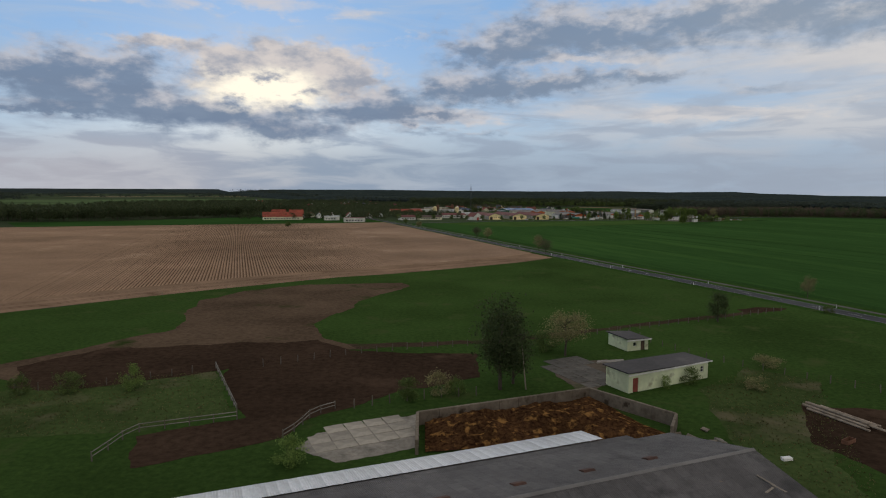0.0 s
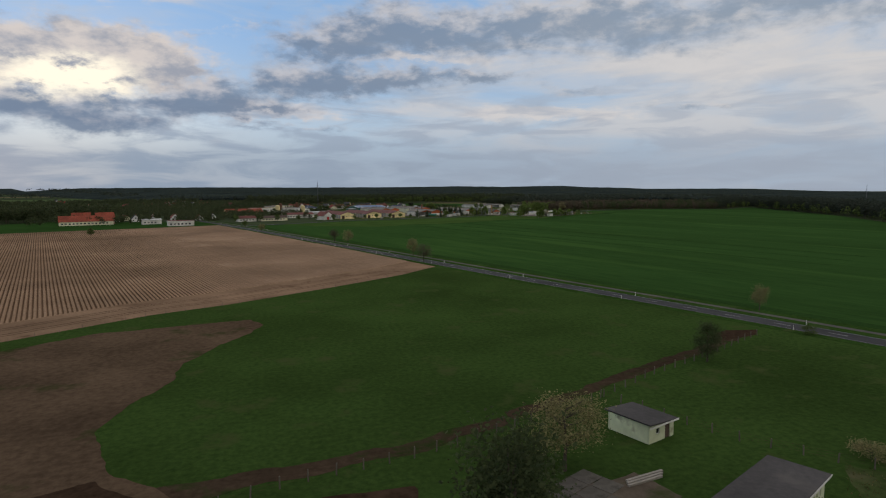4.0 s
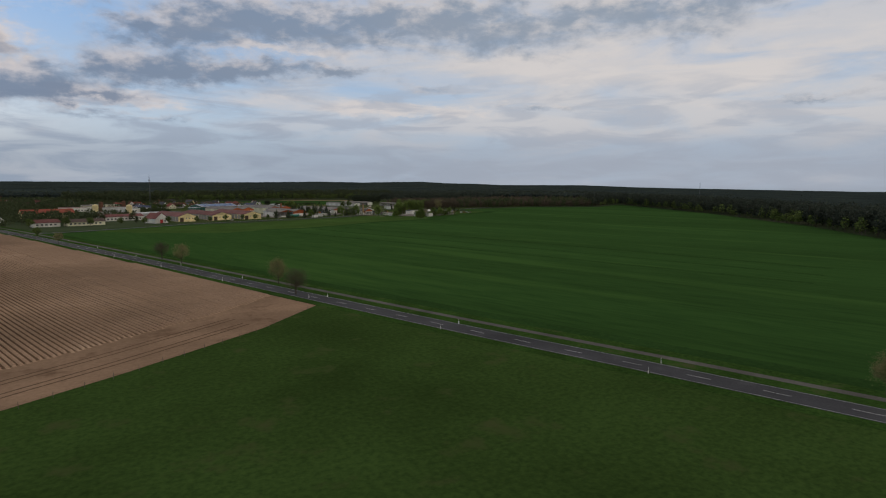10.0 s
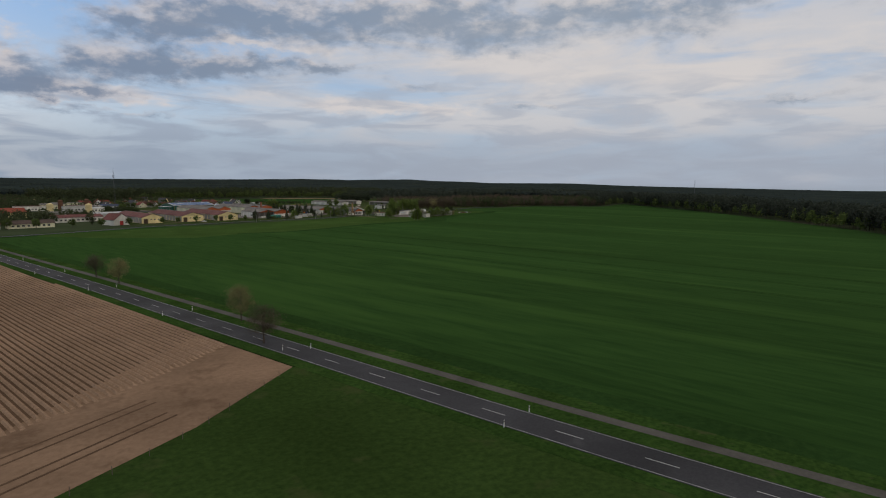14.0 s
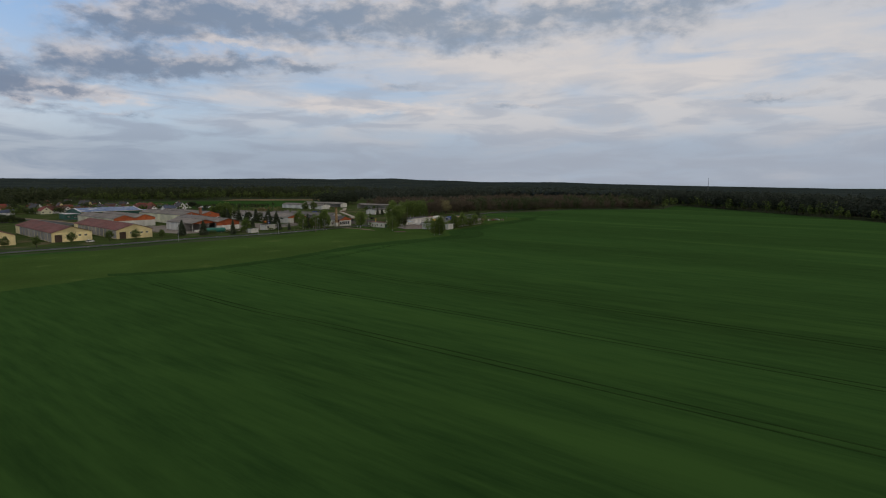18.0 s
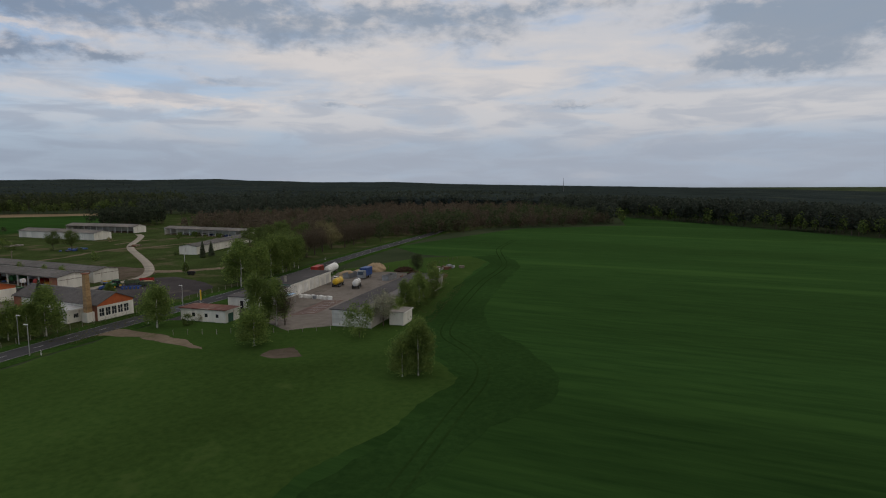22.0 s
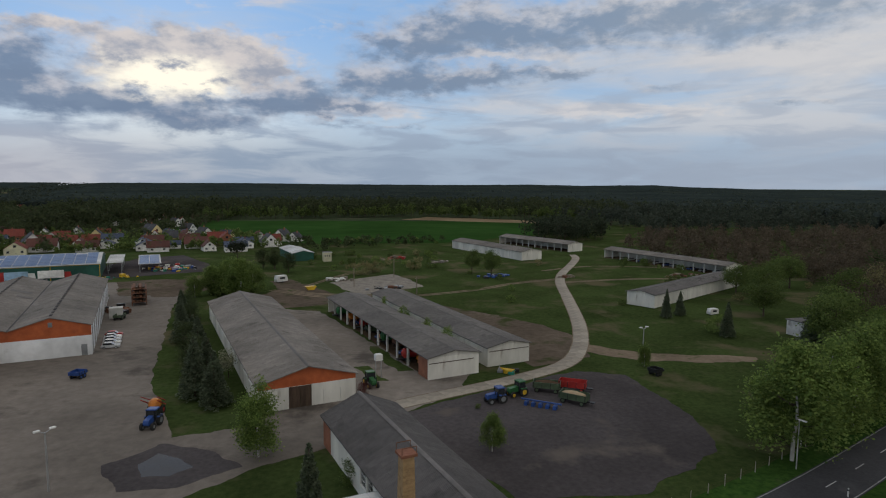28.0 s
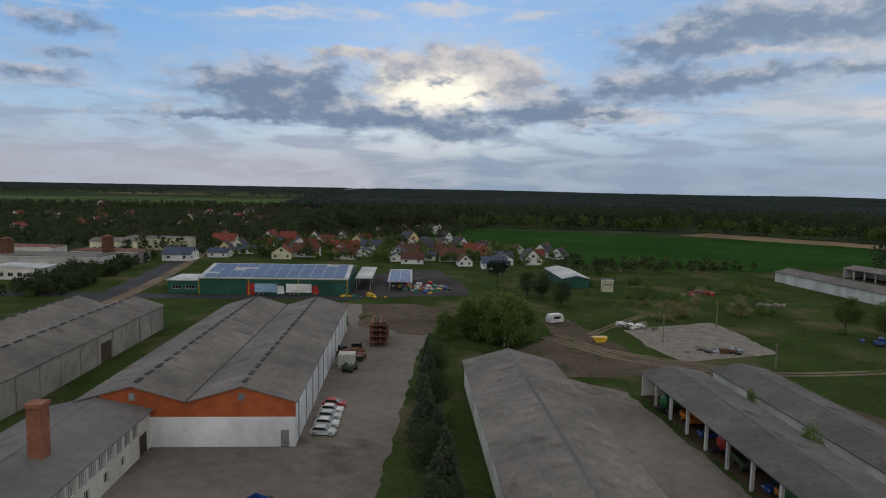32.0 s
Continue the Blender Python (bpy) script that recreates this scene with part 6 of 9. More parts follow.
far1 = building("store_barn", 321.3, 901.5, 20, 11, 60, 3.8, 5.0, WHITEWALL, ETERNIT, "long pale barn with grey roof behind the lane", "barn", group="farm barns")
far2 = open_shed("machine_shed", 354.2, 931.5, 24, 10, 54, 3.8, 5.0, 11, "open-fronted machine shed at the lane's end", "farm barns")
far3 = open_shed("machine_shed", 382.6, 847.4, 18, 8.5, 64, 3.8, 4.8, 13, "long open-fronted shed with parked machines", "farm barns")
far4 = building("store_barn", 322.2, 804.2, -57.1, 8.3, 56, 3.6, 4.4, WHITEWALL, SHEDROOF, "white barn with grey roof beside spruces", "barn", group="farm barns")
small = flat_building("small_store", 343, 761, 10, 10, 6, 3.0, PALEPANEL, FELTGREY, "small pale store half hidden by a dark conifer", "shed", {"f": [("door", 1, 0, 3, 2.4, GREYPAINT)]})

ghl = thing("green_hall", 118.6, 860.6, 0, 16.6, "dark green hall with solar panels on its roof", "hall")
part("wall", wall_cells(44, 4.9, [(14, 0, 16.6, 3.6)], 0.25, "x", 0.0), GREENWALL, ghl)
part("red_door", Geo().box(14, 0.08, 0.03, 16.6, 0.14, 3.6), REDPAINT, ghl)
part("wall", Geo().box(0, 0.25, 0, 0.25, 30, 4.9).box(43.75, 0.25, 0, 44, 30, 4.9).box(0, 30, 0, 44, 30.25, 4.9), GREENWALL, ghl)
for x in (0.0, 14.6, 29.3, 43.8):
    part("yellow_trim", Geo().box(x, -0.06, 0, x + 0.22, 0.0, 4.9), YELLOWPAINT, ghl)
part("yellow_trim", Geo().box(0, -0.08, 4.75, 44, -0.01, 4.92), YELLOWPAINT, ghl)
roof_m = lambda x, s, z: pose(x, s * math.cos(radians(9)) - 0.4, 4.93 + s * math.sin(radians(9)) + z, 9, 0, 0)
part("roof", Geo().box(-0.3, 0, 0, 44.3, 16, 0.12), TIN, ghl, m=roof_m(0, 0, 0))
part("roof", Geo().box(-0.3, 0, 0, 44.3, 16, 0.12), TIN, ghl, m=pose(0, 15.4, 7.43, -9, 0, 0))
part("gable", Geo().add([(0.02, 0, 4.9), (0.02, 15.4, 7.4), (0.02, 30.2, 4.9), (0.24, 0, 4.9), (0.24, 15.4, 7.4), (0.24, 30.2, 4.9)], [(0, 1, 2), (5, 4, 3), (0, 3, 4, 1), (1, 4, 5, 2)]), GREENWALL, ghl)
part("gable", Geo().add([(43.76, 0, 4.9), (43.76, 15.4, 7.4), (43.76, 30.2, 4.9), (43.98, 0, 4.9), (43.98, 15.4, 7.4), (43.98, 30.2, 4.9)], [(0, 1, 2), (5, 4, 3), (0, 3, 4, 1), (1, 4, 5, 2)]), GREENWALL, ghl)
panel = Geo().box(0, 0, 0.0, 3.3, 1.55, 0.05).mesh("solar_panel", SOLAR)
rnd = random.Random(2)
for i in range(12):
    for j in range(8):
        if rnd.random() > 0.07:
            part("solar_panel", panel, SOLAR, ghl, m=roof_m(1.2 + i * 3.5, 1.0 + j * 1.8, 0.2))
gannex = flat_building("green_annex", 108.4, 860.0, 16.6, 9.5, 12, 3.8, GREENWALL, TIN, "green annex with pale roof beside the hall", "annex", {"f": [("window", 1.2, 1.2, 4.0, 2.4, (3, 1)), ("window", 5.2, 1.2, 8.0, 2.4, (3, 1))]}, slope=0.1)
carport = thing("solar_carport", 169.8, 885, 0, 16.6, "open carport with solar panels on posts", "carport")
for x in (0.2, 7.0):
    for y in (0.2, 5.5, 11, 16.5, 22):
        part("post", Geo().rod((x, y, 0), (x, y, 3.0 + y * 0.035), 0.09, n=6), STEEL, carport)
part("roof", Geo().box(-0.3, -0.3, 3.1, 7.5, 23.5, 3.2, pose(0, 0, 0, 2, 0, 0)), TIN, carport)
for i in range(2):
    for j in range(12):
        part("solar_panel", panel, SOLAR, carport, m=pose(0, 0, 0, 2, 0, 0) @ pose(0.1 + i * 3.5, 0.2 + j * 1.8, 3.22))
whs = building("white_roofed_shed", 223, 911, FARM, 9, 27, 3.4, 4.4, GREENWALL, TIN, "green shed with bright white sheet roof", "shed", cap=False)
kiosk = flat_building("tall_kiosk", 236, 908.5, 10, 3.4, 3.4, 3.8, CREAMWALL, FELTGREY, "small tall cream kiosk with slit windows", "kiosk", {"f": [("window", 0.5 + i * 0.9, 2.0, 1.0 + i * 0.9, 2.9, (1, 1)) for i in range(3)]}, slope=0.1)

TILEBARK = sheet_roof("weathered_brown_roof", (0.085, 0.056, 0.046), (0.130, 0.090, 0.072), (0.070, 0.052, 0.046), wave=0.3, across=0.35, along=0.3)
TILEFIRE = sheet_roof("bright_red_tiles", (0.235, 0.050, 0.030), (0.320, 0.080, 0.046), (0.18, 0.05, 0.035), wave=0.3, across=0.35, along=0.3)
HOUSEBRICK = mat("pale_red_render", (0.36, 0.20, 0.16), (0.46, 0.28, 0.22), 0.8, 0.2, 0.85, bump=0.1)
# halls along the village road
for x, y, w, l, lab in ((126.3, 676.5, 16.6, 70, "yellow-gabled hall with red sheet roof beside the road"), (99.6, 674.5, 16.8, 72, "yellow-gabled hall with red sheet roof and dark door"), (71.5, 668, 15.0, 62, "low yellow-gabled hall with red roof")):
    e = building("yellow_hall", x, y, 13, w, l, 4.4, 7.0, YELLOWWALL, REDSHEET, lab, "hall", {"f": [("door", 1.2, 0, 4.2, 3.4, WOODDARK)] + [("window", 6.0 + i * 2.5, 2.4, 7.2 + i * 2.5, 3.2, (2, 1)) for i in range(4 if w > 16 else 3)]}, group="yellow halls")
    for i in range(10):
        part("side_panel", Geo().box(-0.08, 1 + i * 6.2, 0.2, 0.0, 6.4 + i * 6.2, 4.1), GREYWALL, e)
redh = building("white_house", 53.0, 656.5, 30, 11.5, 14, 4.0, 8.2, WHITEWALL, REDSHEET, "white gabled house with red roof and red door", "house", {"f": [("door", 4.2, 0, 7.0, 3.0, REDPAINT), ("window", 8.2, 1.0, 9.6, 2.4, (2, 1))]})
for x, y, t, w, l, h, wall, roof, lab in ((-84, 606, 12, 21, 12, 4.0, WHITEWALL, REDSHEET, "white hall with red roof near the junction"), 
                                           (58, 714, 14, 20, 16, 4.4, PALEPANEL, TIN, "pale workshop with white roof"),
                                           (8, 760, 16, 30, 12, 5, GREYWALL, ETERNIT, "grey hall with pale roof"),
                                          (20, 880, 17, 36, 14, 5, PALEPANEL, ETERNIT, "pale low hall behind the hedge"), (28, 905, 17, 26, 12, 4.6, GREYWALL, RUSTROOF, "grey hall with red roof"), (10, 955, 17, 30, 10, 6, CREAMWALL, ETERNIT, "cream two-storey block with flat roof"),
                                          (-20, 905, 17, 30, 12, 4.6, WHITEWALL, RUSTROOF, "white hall with red roof"), (40, 862, 17, 16, 9, 4, WHITEWALL, TIN, "white flat-roofed store behind the hedge")):
    hs = {"f": [("window", 1.5 + i * 3.0, 1.0, 3.2 + i * 3.0, 2.4, (2, 1)) for i in range(int((w - 2) / 3.0))]}
    flat_building("works_building", x, y, t, w, l, h, wall, roof, lab, "building", hs, slope=0.5, group="works buildings")
def long_house(x, y, l, w, eave, ridge, wall, roof, label, turn=FARM):
    """A low gabled house whose long side, with its windows, faces the fields."""
    hs = [("window", 1.4 + i * 2.9, 1.0, 3.0 + i * 2.9, 2.3, (2, 1)) for i in range(int((l - 2) / 2.9))]
    a = radians(turn)
    return building("works_building", x - w * math.sin(a), y + w * math.cos(a), turn - 90, w, l, eave, ridge, wall, roof, label, "building", {"r": hs}, group="works buildings", cap=False)


long_house(-28, 652, 17, 12, 3.2, 5.4, WHITEWALL, REDSHEET, "white house with a low dark red roof")
long_house(-7, 655, 26, 10, 3.0, 5.0, CREAMWALL, TILEBARK, "long cream barrack with brown roof and many windows")
long_house(-45, 780, 42, 16, 4.4, 8.0, YELLOWWALL, TILEFIRE, "long yellow-fronted building with bright red roof")
long_house(16, 706, 34, 14, 3.6, 5.4, WHITEWALL, REDSHEET, "long white workshop with dark red roof")
long_house(44, 732, 24, 14, 4.6, 5.6, PALEPANEL, TIN, "pale workshop with a white sheet roof")
long_house(0, 943, 22, 10, 5.0, 6.4, CREAMWALL, ETERNIT, "cream two-storey block with grey roof")
long_house(-176, 640, 42, 14, 3.6, 8.4, CREAMWALL, TILEFIRE, "long low house with large bright red roof")
long_house(-172, 664, 15, 12, 5.0, 10.4, HOUSEBRICK, TILEFIRE, "tall red-roofed house among trees")
long_house(-152, 662, 15, 12, 5.0, 10.4, HOUSEBRICK, TILEFIRE, "tall red-roofed house among trees")
long_house(-110, 640, 16, 8, 4.0, 4.8, WHITEWALL, TIN, "white flat-roofed house beyond the field")
for x, y in ((18, 886), (41, 910)):
    silo = thing("rusty_silo", x, y, 0, 0, "rust-brown round silo beside a hall", "silo", "silos")
    part("drum", Geo().rod((0, 0, 0), (0, 0, 11), 2.2, n=16), RUST, silo)
    part("lid", Geo().rod((0, 0, 11), (0, 0, 11.8), 2.3, 0.4, 16), RUST, silo)
for x, y in ((12, 790), (40, 770)):
    silo = thing("yellow_silo", x, y, 0, 0, "yellow round silo among the works halls", "silo", "silos")
    part("drum", Geo().rod((0, 0, 0), (0, 0, 11), 2.6, n=16), YELLOWWALL, silo)
    part("lid", Geo().rod((0, 0, 11), (0, 0, 12), 2.7, 0.4, 16), YELLOWWALL, silo)
gate = flat_building("gatehouse", 203.5, 690.5, 30, 7.5, 4.5, 2.8, WHITEWALL, FELT, "white gatehouse with dark roof beside a spruce", "gatehouse", {"f": [("window", 1, 1.0, 2.4, 2.2, (2, 1))]}, slope=0.1)
gwall = flat_building("low_store", 191, 676, 26, 5, 3, 2.2, WHITEWALL, FELT, "low white store beside the road", "shed", slope=0.1)

# masts
mast = thing("lattice_mast", 62.7, 826, 0, 0, "slender lattice radio mast far behind the works", "mast", "masts")
for a in range(3):
    c, s = math.cos(a * 2.094), math.sin(a * 2.094)
    part("leg", Geo().rod((0.9 * c, 0.9 * s, 0), (0.3 * c, 0.3 * s, 39), 0.09, 0.07, 5), MASTGREY, mast)
g = Geo()
for i in range(20):
    z, r = i * 1.95, 0.9 - 0.6 * i / 20
    for a in range(3):
        c, s, c2, s2 = math.cos(a * 2.094), math.sin(a * 2.094), math.cos((a + 1) * 2.094), math.sin((a + 1) * 2.094)
        g.rod((r * c, r * s, z), ((r - 0.03) * c2, (r - 0.03) * s2, z + 1.95), 0.035, n=3, caps=False)
part("bracing", g, MASTGREY, mast)
part("antennas", Geo().rod((0, 0, 39), (0, 0, 42), 0.07, n=5).box(-0.7, -0.6, 34, -0.35, 0.6, 36).box(0.35, -0.6, 34, 0.7, 0.6, 36), MASTGREY, mast)
mast2 = thing("far_mast", 1772, 1442, -fall(1772, 1442), 0, "thin pale mast on the wooded horizon", "mast", "masts")
part("pole", Geo().rod((0, 0, 0), (0, 0, 46), 0.9, 0.4, 8), MASTGREY, mast2)

# ---- vehicles and farm gear ----
def wheel(parent, x, y, r, w, rim):
    t = part("wheel", Geo().rod((x, y - w / 2, r), (x, y + w / 2, r), r, n=18), TYRE, parent)
    part("rim", Geo().rod((x, y - w / 2 - 0.015, r), (x, y + w / 2 + 0.015, r), r * 0.55, n=12), rim, t)
    return t


def tractor(x, y, turn, body, rim, label):
    e = thing("tractor", x, y, 0, turn, label, "tractor", "tractors")
    e.matrix_basis = e.matrix_basis @ Matrix.Scale(0.82, 4)
    part("hood", Geo().profile([(0.3, 0.95), (2.3, 0.95), (2.4, 1.25), (2.3, 1.75), (0.3, 1.95)], -0.45, 0.45), body, e)
    part("chassis", Geo().box(-1.0, -0.35, 0.6, 2.2, 0.35, 0.98), BLACKPAINT, e)
    c = part("cab", Geo().profile([(-1.15, 1.2), (0.35, 1.2), (0.2, 2.75), (-1.0, 2.75)], -0.78, 0.78), GLASS, e)
    part("cab_roof", Geo().box(-1.15, -0.88, 2.75, 0.35, 0.88, 2.95, chamfer=0.08), body, c)
    for sx, sy in ((0.32, 0.8), (0.32, -0.8), (-1.14, 0.8), (-1.14, -0.8)):
        part("cab_pillar", Geo().rod((sx, sy, 1.2), (sx * 0.82, sy, 2.76), 0.06, n=5), BLACKPAINT, c)
    for s in (1, -1):
        part("fender", Geo().box(-1.25, s * 0.95 - 0.3, 1.55, 0.15, s * 0.95 + 0.3, 1.68, chamfer=0.06), body, e)
        wheel(e, -0.6, s * 0.98, 0.88, 0.52, rim)
        wheel(e, 1.75, s * 0.88, 0.60, 0.42, rim)
    part("exhaust", Geo().rod((0.7, 0.5, 1.7), (0.7, 0.5, 2.8), 0.06, n=6), BLACKPAINT, e)
    return e


def trailer(x, y, turn, paint_mat, load, label, length=5.2, h=1.1, name="farm_trailer"):
    e = thing(name, x, y, 0, turn, label, "trailer", "farm trailers")
    e.matrix_basis = e.matrix_basis @ Matrix.Scale(0.82, 4)
    L2 = length / 2
    part("frame", Geo().box(-L2, -0.4, 0.7, L2 + 1.3, 0.4, 0.9), BLACKPAINT, e)
    for s in (1, -1):
        part("side_board", Geo().box(-L2, s * 1.17 - 0.03, 1.0, L2, s * 1.17 + 0.03, 1.0 + h), paint_mat, e)
        part("end_board", Geo().box(s * L2 - 0.03, -1.14, 1.0, s * L2 + 0.03, 1.14, 1.0 + h), paint_mat, e)
    part("bed", Geo().box(-L2, -1.17, 0.92, L2, 1.17, 1.0), paint_mat, e)
    for i in range(4):
        part("stake", Geo().box(-L2 + 0.1 + i * (length - 0.3) / 3, -1.24, 1.0, -L2 + 0.2 + i * (length - 0.3) / 3, -1.2, 1.0 + h), BLACKPAINT, e)
    if load:
        part("load", Geo().blob((0, 0, 0.9 + h * 0.7), (L2 * 0.92, 1.02, h * 0.55), 3, 6, 12, 0.12), load, e)
    for wx in (-L2 + 0.8, L2 - 0.8):
        for s in (1, -1):
            wheel(e, wx, s * 0.98, 0.5, 0.3, paint_mat)
    return e


def tanker(x, y, turn, tank, label):
    e = thing("tank_trailer", x, y, 0, turn, label, "tank trailer", "tank trailers")
    g = Geo().rod((-2.2, 0, 1.75), (2.2, 0, 1.75), 0.98, n=18, caps=False)
    g.rod((2.2, 0, 1.75), (2.6, 0, 1.75), 0.98, 0.5, 18).rod((-2.2, 0, 1.75), (-2.6, 0, 1.75), 0.98, 0.5, 18)
    part("tank", g, tank, e)
    for xx in (-1.6, 0, 1.6):
        part("band", Geo().rod((xx - 0.05, 0, 1.75), (xx + 0.05, 0, 1.75), 1.0, n=18), GREYPAINT, e)
    part("hatch", Geo().rod((0.6, 0, 2.7), (0.6, 0, 2.95), 0.32, n=12), GREYPAINT, e)
    part("frame", Geo().box(-2.5, -0.5, 0.6, 3.6, 0.5, 0.85), BLACKPAINT, e)
    for wx in (-1.7, -0.6, 1.8):
        for s in (1, -1):
            wheel(e, wx, s * 0.95, 0.52, 0.32, GREYPAINT)
    return e


def car(x, y, turn, body, label):
    e = thing("car", x, y, 0, turn, label, "car", "parked cars")
    e.matrix_basis = e.matrix_basis @ Matrix.Scale(0.8, 4)
    part("body", Geo().profile([(-2.1, 0.3), (2.1, 0.3), (2.15, 0.62), (1.95, 0.86), (0.95, 0.95), (-1.9, 0.98), (-2.12, 0.75)], -0.85, 0.85), body, e)
    part("cabin", Geo().profile([(-1.8, 0.96), (1.0, 0.94), (0.35, 1.42), (-1.35, 1.44)], -0.76, 0.76), GLASS, e)
    part("roof", Geo().profile([(-1.36, 1.43), (0.36, 1.41), (0.2, 1.48), (-1.25, 1.49)], -0.74, 0.74), body, e)
    for wx in (-1.3, 1.35):
        for s in (1, -1):
            wheel(e, wx, s * 0.78, 0.32, 0.2, SILVERPAINT)
    for s in (1, -1):
        part("headlight", Geo().box(2.08, s * 0.6 - 0.18, 0.62, 2.14, s * 0.6 + 0.18, 0.76), SILVERPAINT, e)
        part("tail_light", Geo().box(-2.13, s * 0.68 - 0.1, 0.66, -2.09, s * 0.68 + 0.1, 0.86), REDPAINT, e)
    return e


def truck(x, y, turn, cab_paint, box_paint, label, box_len=7.0):
    e = thing("truck", x, y, 0, turn, label, "truck", "trucks")
    part("cargo_box", Geo().box(-box_len, -1.22, 0.95, 0, 1.22, 3.5, chamfer=0.05), box_paint, e)
    c = part("cab", Geo().profile([(0.15, 0.5), (2.1, 0.5), (2.15, 1.5), (1.9, 2.8), (0.15, 2.9)], -1.15, 1.15), cab_paint, e)
    part("windscreen", Geo().profile([(2.17, 1.55), (2.2, 1.55), (1.96, 2.6), (1.93, 2.6)], -1.0, 1.0), GLASS, c)
    part("frame", Geo().box(-box_len + 0.3, -0.5, 0.6, 1.8, 0.5, 0.94), BLACKPAINT, e)
    for wx in (1.2, -box_len + 1.2, -box_len + 2.4):
        for s in (1, -1):
            wheel(e, wx, s * 1.0, 0.5, 0.3, GREYPAINT)
    return e


tractor(218.2, 733.5, 262, BLUEPAINT, GREYPAINT, "blue tractor parked in the yard with a rear sprayer")
sprayer = thing("field_sprayer", 217.2, 737.6, 0, 262, "folded red field sprayer behind the blue tractor", "sprayer")
part("tank", Geo().blob((-0.5, 0, 1.5), (1.1, 0.9, 0.8), 4, 6, 10, 0.05), ORANGEPAINT, sprayer)
for s in (1, -1):
    part("boom", Geo().rod((-1.6, s * 1.0, 1.0), (1.2, s * 1.15, 2.6), 0.09, n=5).rod((-1.6, s * 1.0, 1.6), (1.2, s * 1.15, 3.1), 0.06, n=5), REDPAINT, sprayer)
    wheel(sprayer, -0.8, s * 0.9, 0.6, 0.35, REDPAINT)
tractor(267.0, 735.2, 195, BLUEPAINT, GREYPAINT, "blue tractor parked on the gravel yard")
tractor(271.0, 737.6, 200, GREENPAINT, YELLOWPAINT, "green tractor parked on the gravel yard")
tractor(248.3, 745.6, 285, GREENPAINT, YELLOWPAINT, "green tractor with a front loader beside the barn")
loader = thing("white_bag_frame", 249.8, 749.2, 0, 20, "steel lifting frame holding a white bag", "frame")
for sx in (-0.5, 0.5):
    part("upright", Geo().rod((sx, 0, 0), (sx, 0, 4.2), 0.08, n=6), STEEL, loader)
part("bag", Geo().box(-0.6, -0.5, 3.2, 0.6, 0.5, 4.3, chamfer=0.12), TANKWHITE, loader)
trailer(276.0, 738.6, 335, OLIVEPAINT, DRYMUD, "olive farm trailer loaded with brown earth")
trailer(278.4, 733.0, 318, OLIVEPAINT, SAND, "olive farm trailer loaded with grain")
trailer(280.3, 738.4, 330, REDPAINT, None, "red farm trailer standing behind others")
plough = thing("plough", 272.8, 732.2, 0, 325, "dark blue plough lying on gravel", "plough")
for i in range(5):
    part("share", Geo().box(-2.4 + i * 1.1, -0.5, 0.05, -1.9 + i * 1.1, 0.5, 0.7, chamfer=0.1), BLUEPAINT, plough)
part("beam", Geo().rod((-3, 0, 0.9), (3.2, 0, 0.9), 0.13, n=6), BLUEPAINT, plough)
trailer(199.6, 756.9, 75, BLUEPAINT, None, "small blue open trailer standing in the yard", 2.6, 0.6, "cart")
trailer(297.6, 743.8, 20, BLACKPAINT, None, "dark small trailer beside a lamp", 2.2, 0.6, "cart")
for i, (x, y, c, lab) in enumerate(((196.6, 776.0, SILVERPAINT, "silver car parked beside the hall"), (195.9, 778.7, TANKWHITE, "white car parked beside the hall"), (195.1, 781.2, SILVERPAINT, "grey-silver car parked beside the hall"), (194.4, 783.6, TANKWHITE, "white car parked in a row beside the hall"), (193.8, 786.0, REDPAINT, "red car parked beside the hall"))):
    car(x + 1.3, y + 0.4, 10, c, lab)
tanker(316.6, 687.8, 30, YELLOWPAINT, "yellow and white tank trailer on concrete")
tanker(318.6, 681.4, 40, TANKWHITE, "white tank trailer on concrete")
big = thing("white_tank", 332.6, 711.0, 0, 35, "large white storage tank lying on cradles", "tank")
g = Geo().rod((-4.2, 0, 1.7), (4.2, 0, 1.7), 1.35, n=20, caps=False).rod((4.2, 0, 1.7), (4.9, 0, 1.7), 1.35, 0.6, 20).rod((-4.2, 0, 1.7), (-4.9, 0, 1.7), 1.35, 0.6, 20)
part("shell", g, TANKWHITE, big)
for x in (-2.6, 2.6):
    part("cradle", Geo().box(x - 0.2, -1.2, 0, x + 0.2, 1.2, 0.9), CONCRETE, big)
box_ = thing("red_container", 328.6, 713.8, 0, 30, "dull red steel container behind the garages", "container")
part("shell", Geo().box(-3, -1.2, 0.1, 3, 1.2, 2.6, chamfer=0.06), REDPAINT, box_)
for i in range(12):
    part("rib", Geo().box(-2.9 + i * 0.5, -1.25, 0.2, -2.75 + i * 0.5, -1.2, 2.5), RUST, box_)
truck(331, 692.5, 205, GREYPAINT, BLUEPAINT, "blue-grey tipper truck on concrete", 5.0)
for x, y, t in ((335.5, 684.6, 200), (330.0, 697.8, 200)):
    cont = thing("grey_container", x, y, 0, t, "grey open steel skip container", "container", "skip containers")
    for s in (1, -1):
        part("side", Geo().box(-3, s * 1.15 - 0.04, 0, 3, s * 1.15 + 0.04, 1.7), GREYPAINT, cont)
        part("end", Geo().box(s * 3 - 0.04, -1.1, 0, s * 3 + 0.04, 1.1, 1.7), GREYPAINT, cont)
    part("floor", Geo().box(-2.95, -1.1, 0, 2.95, 1.1, 0.1), RUST, cont)
car(323.8, 697.6, 40, TANKWHITE, "white van-like car beside a sand heap")
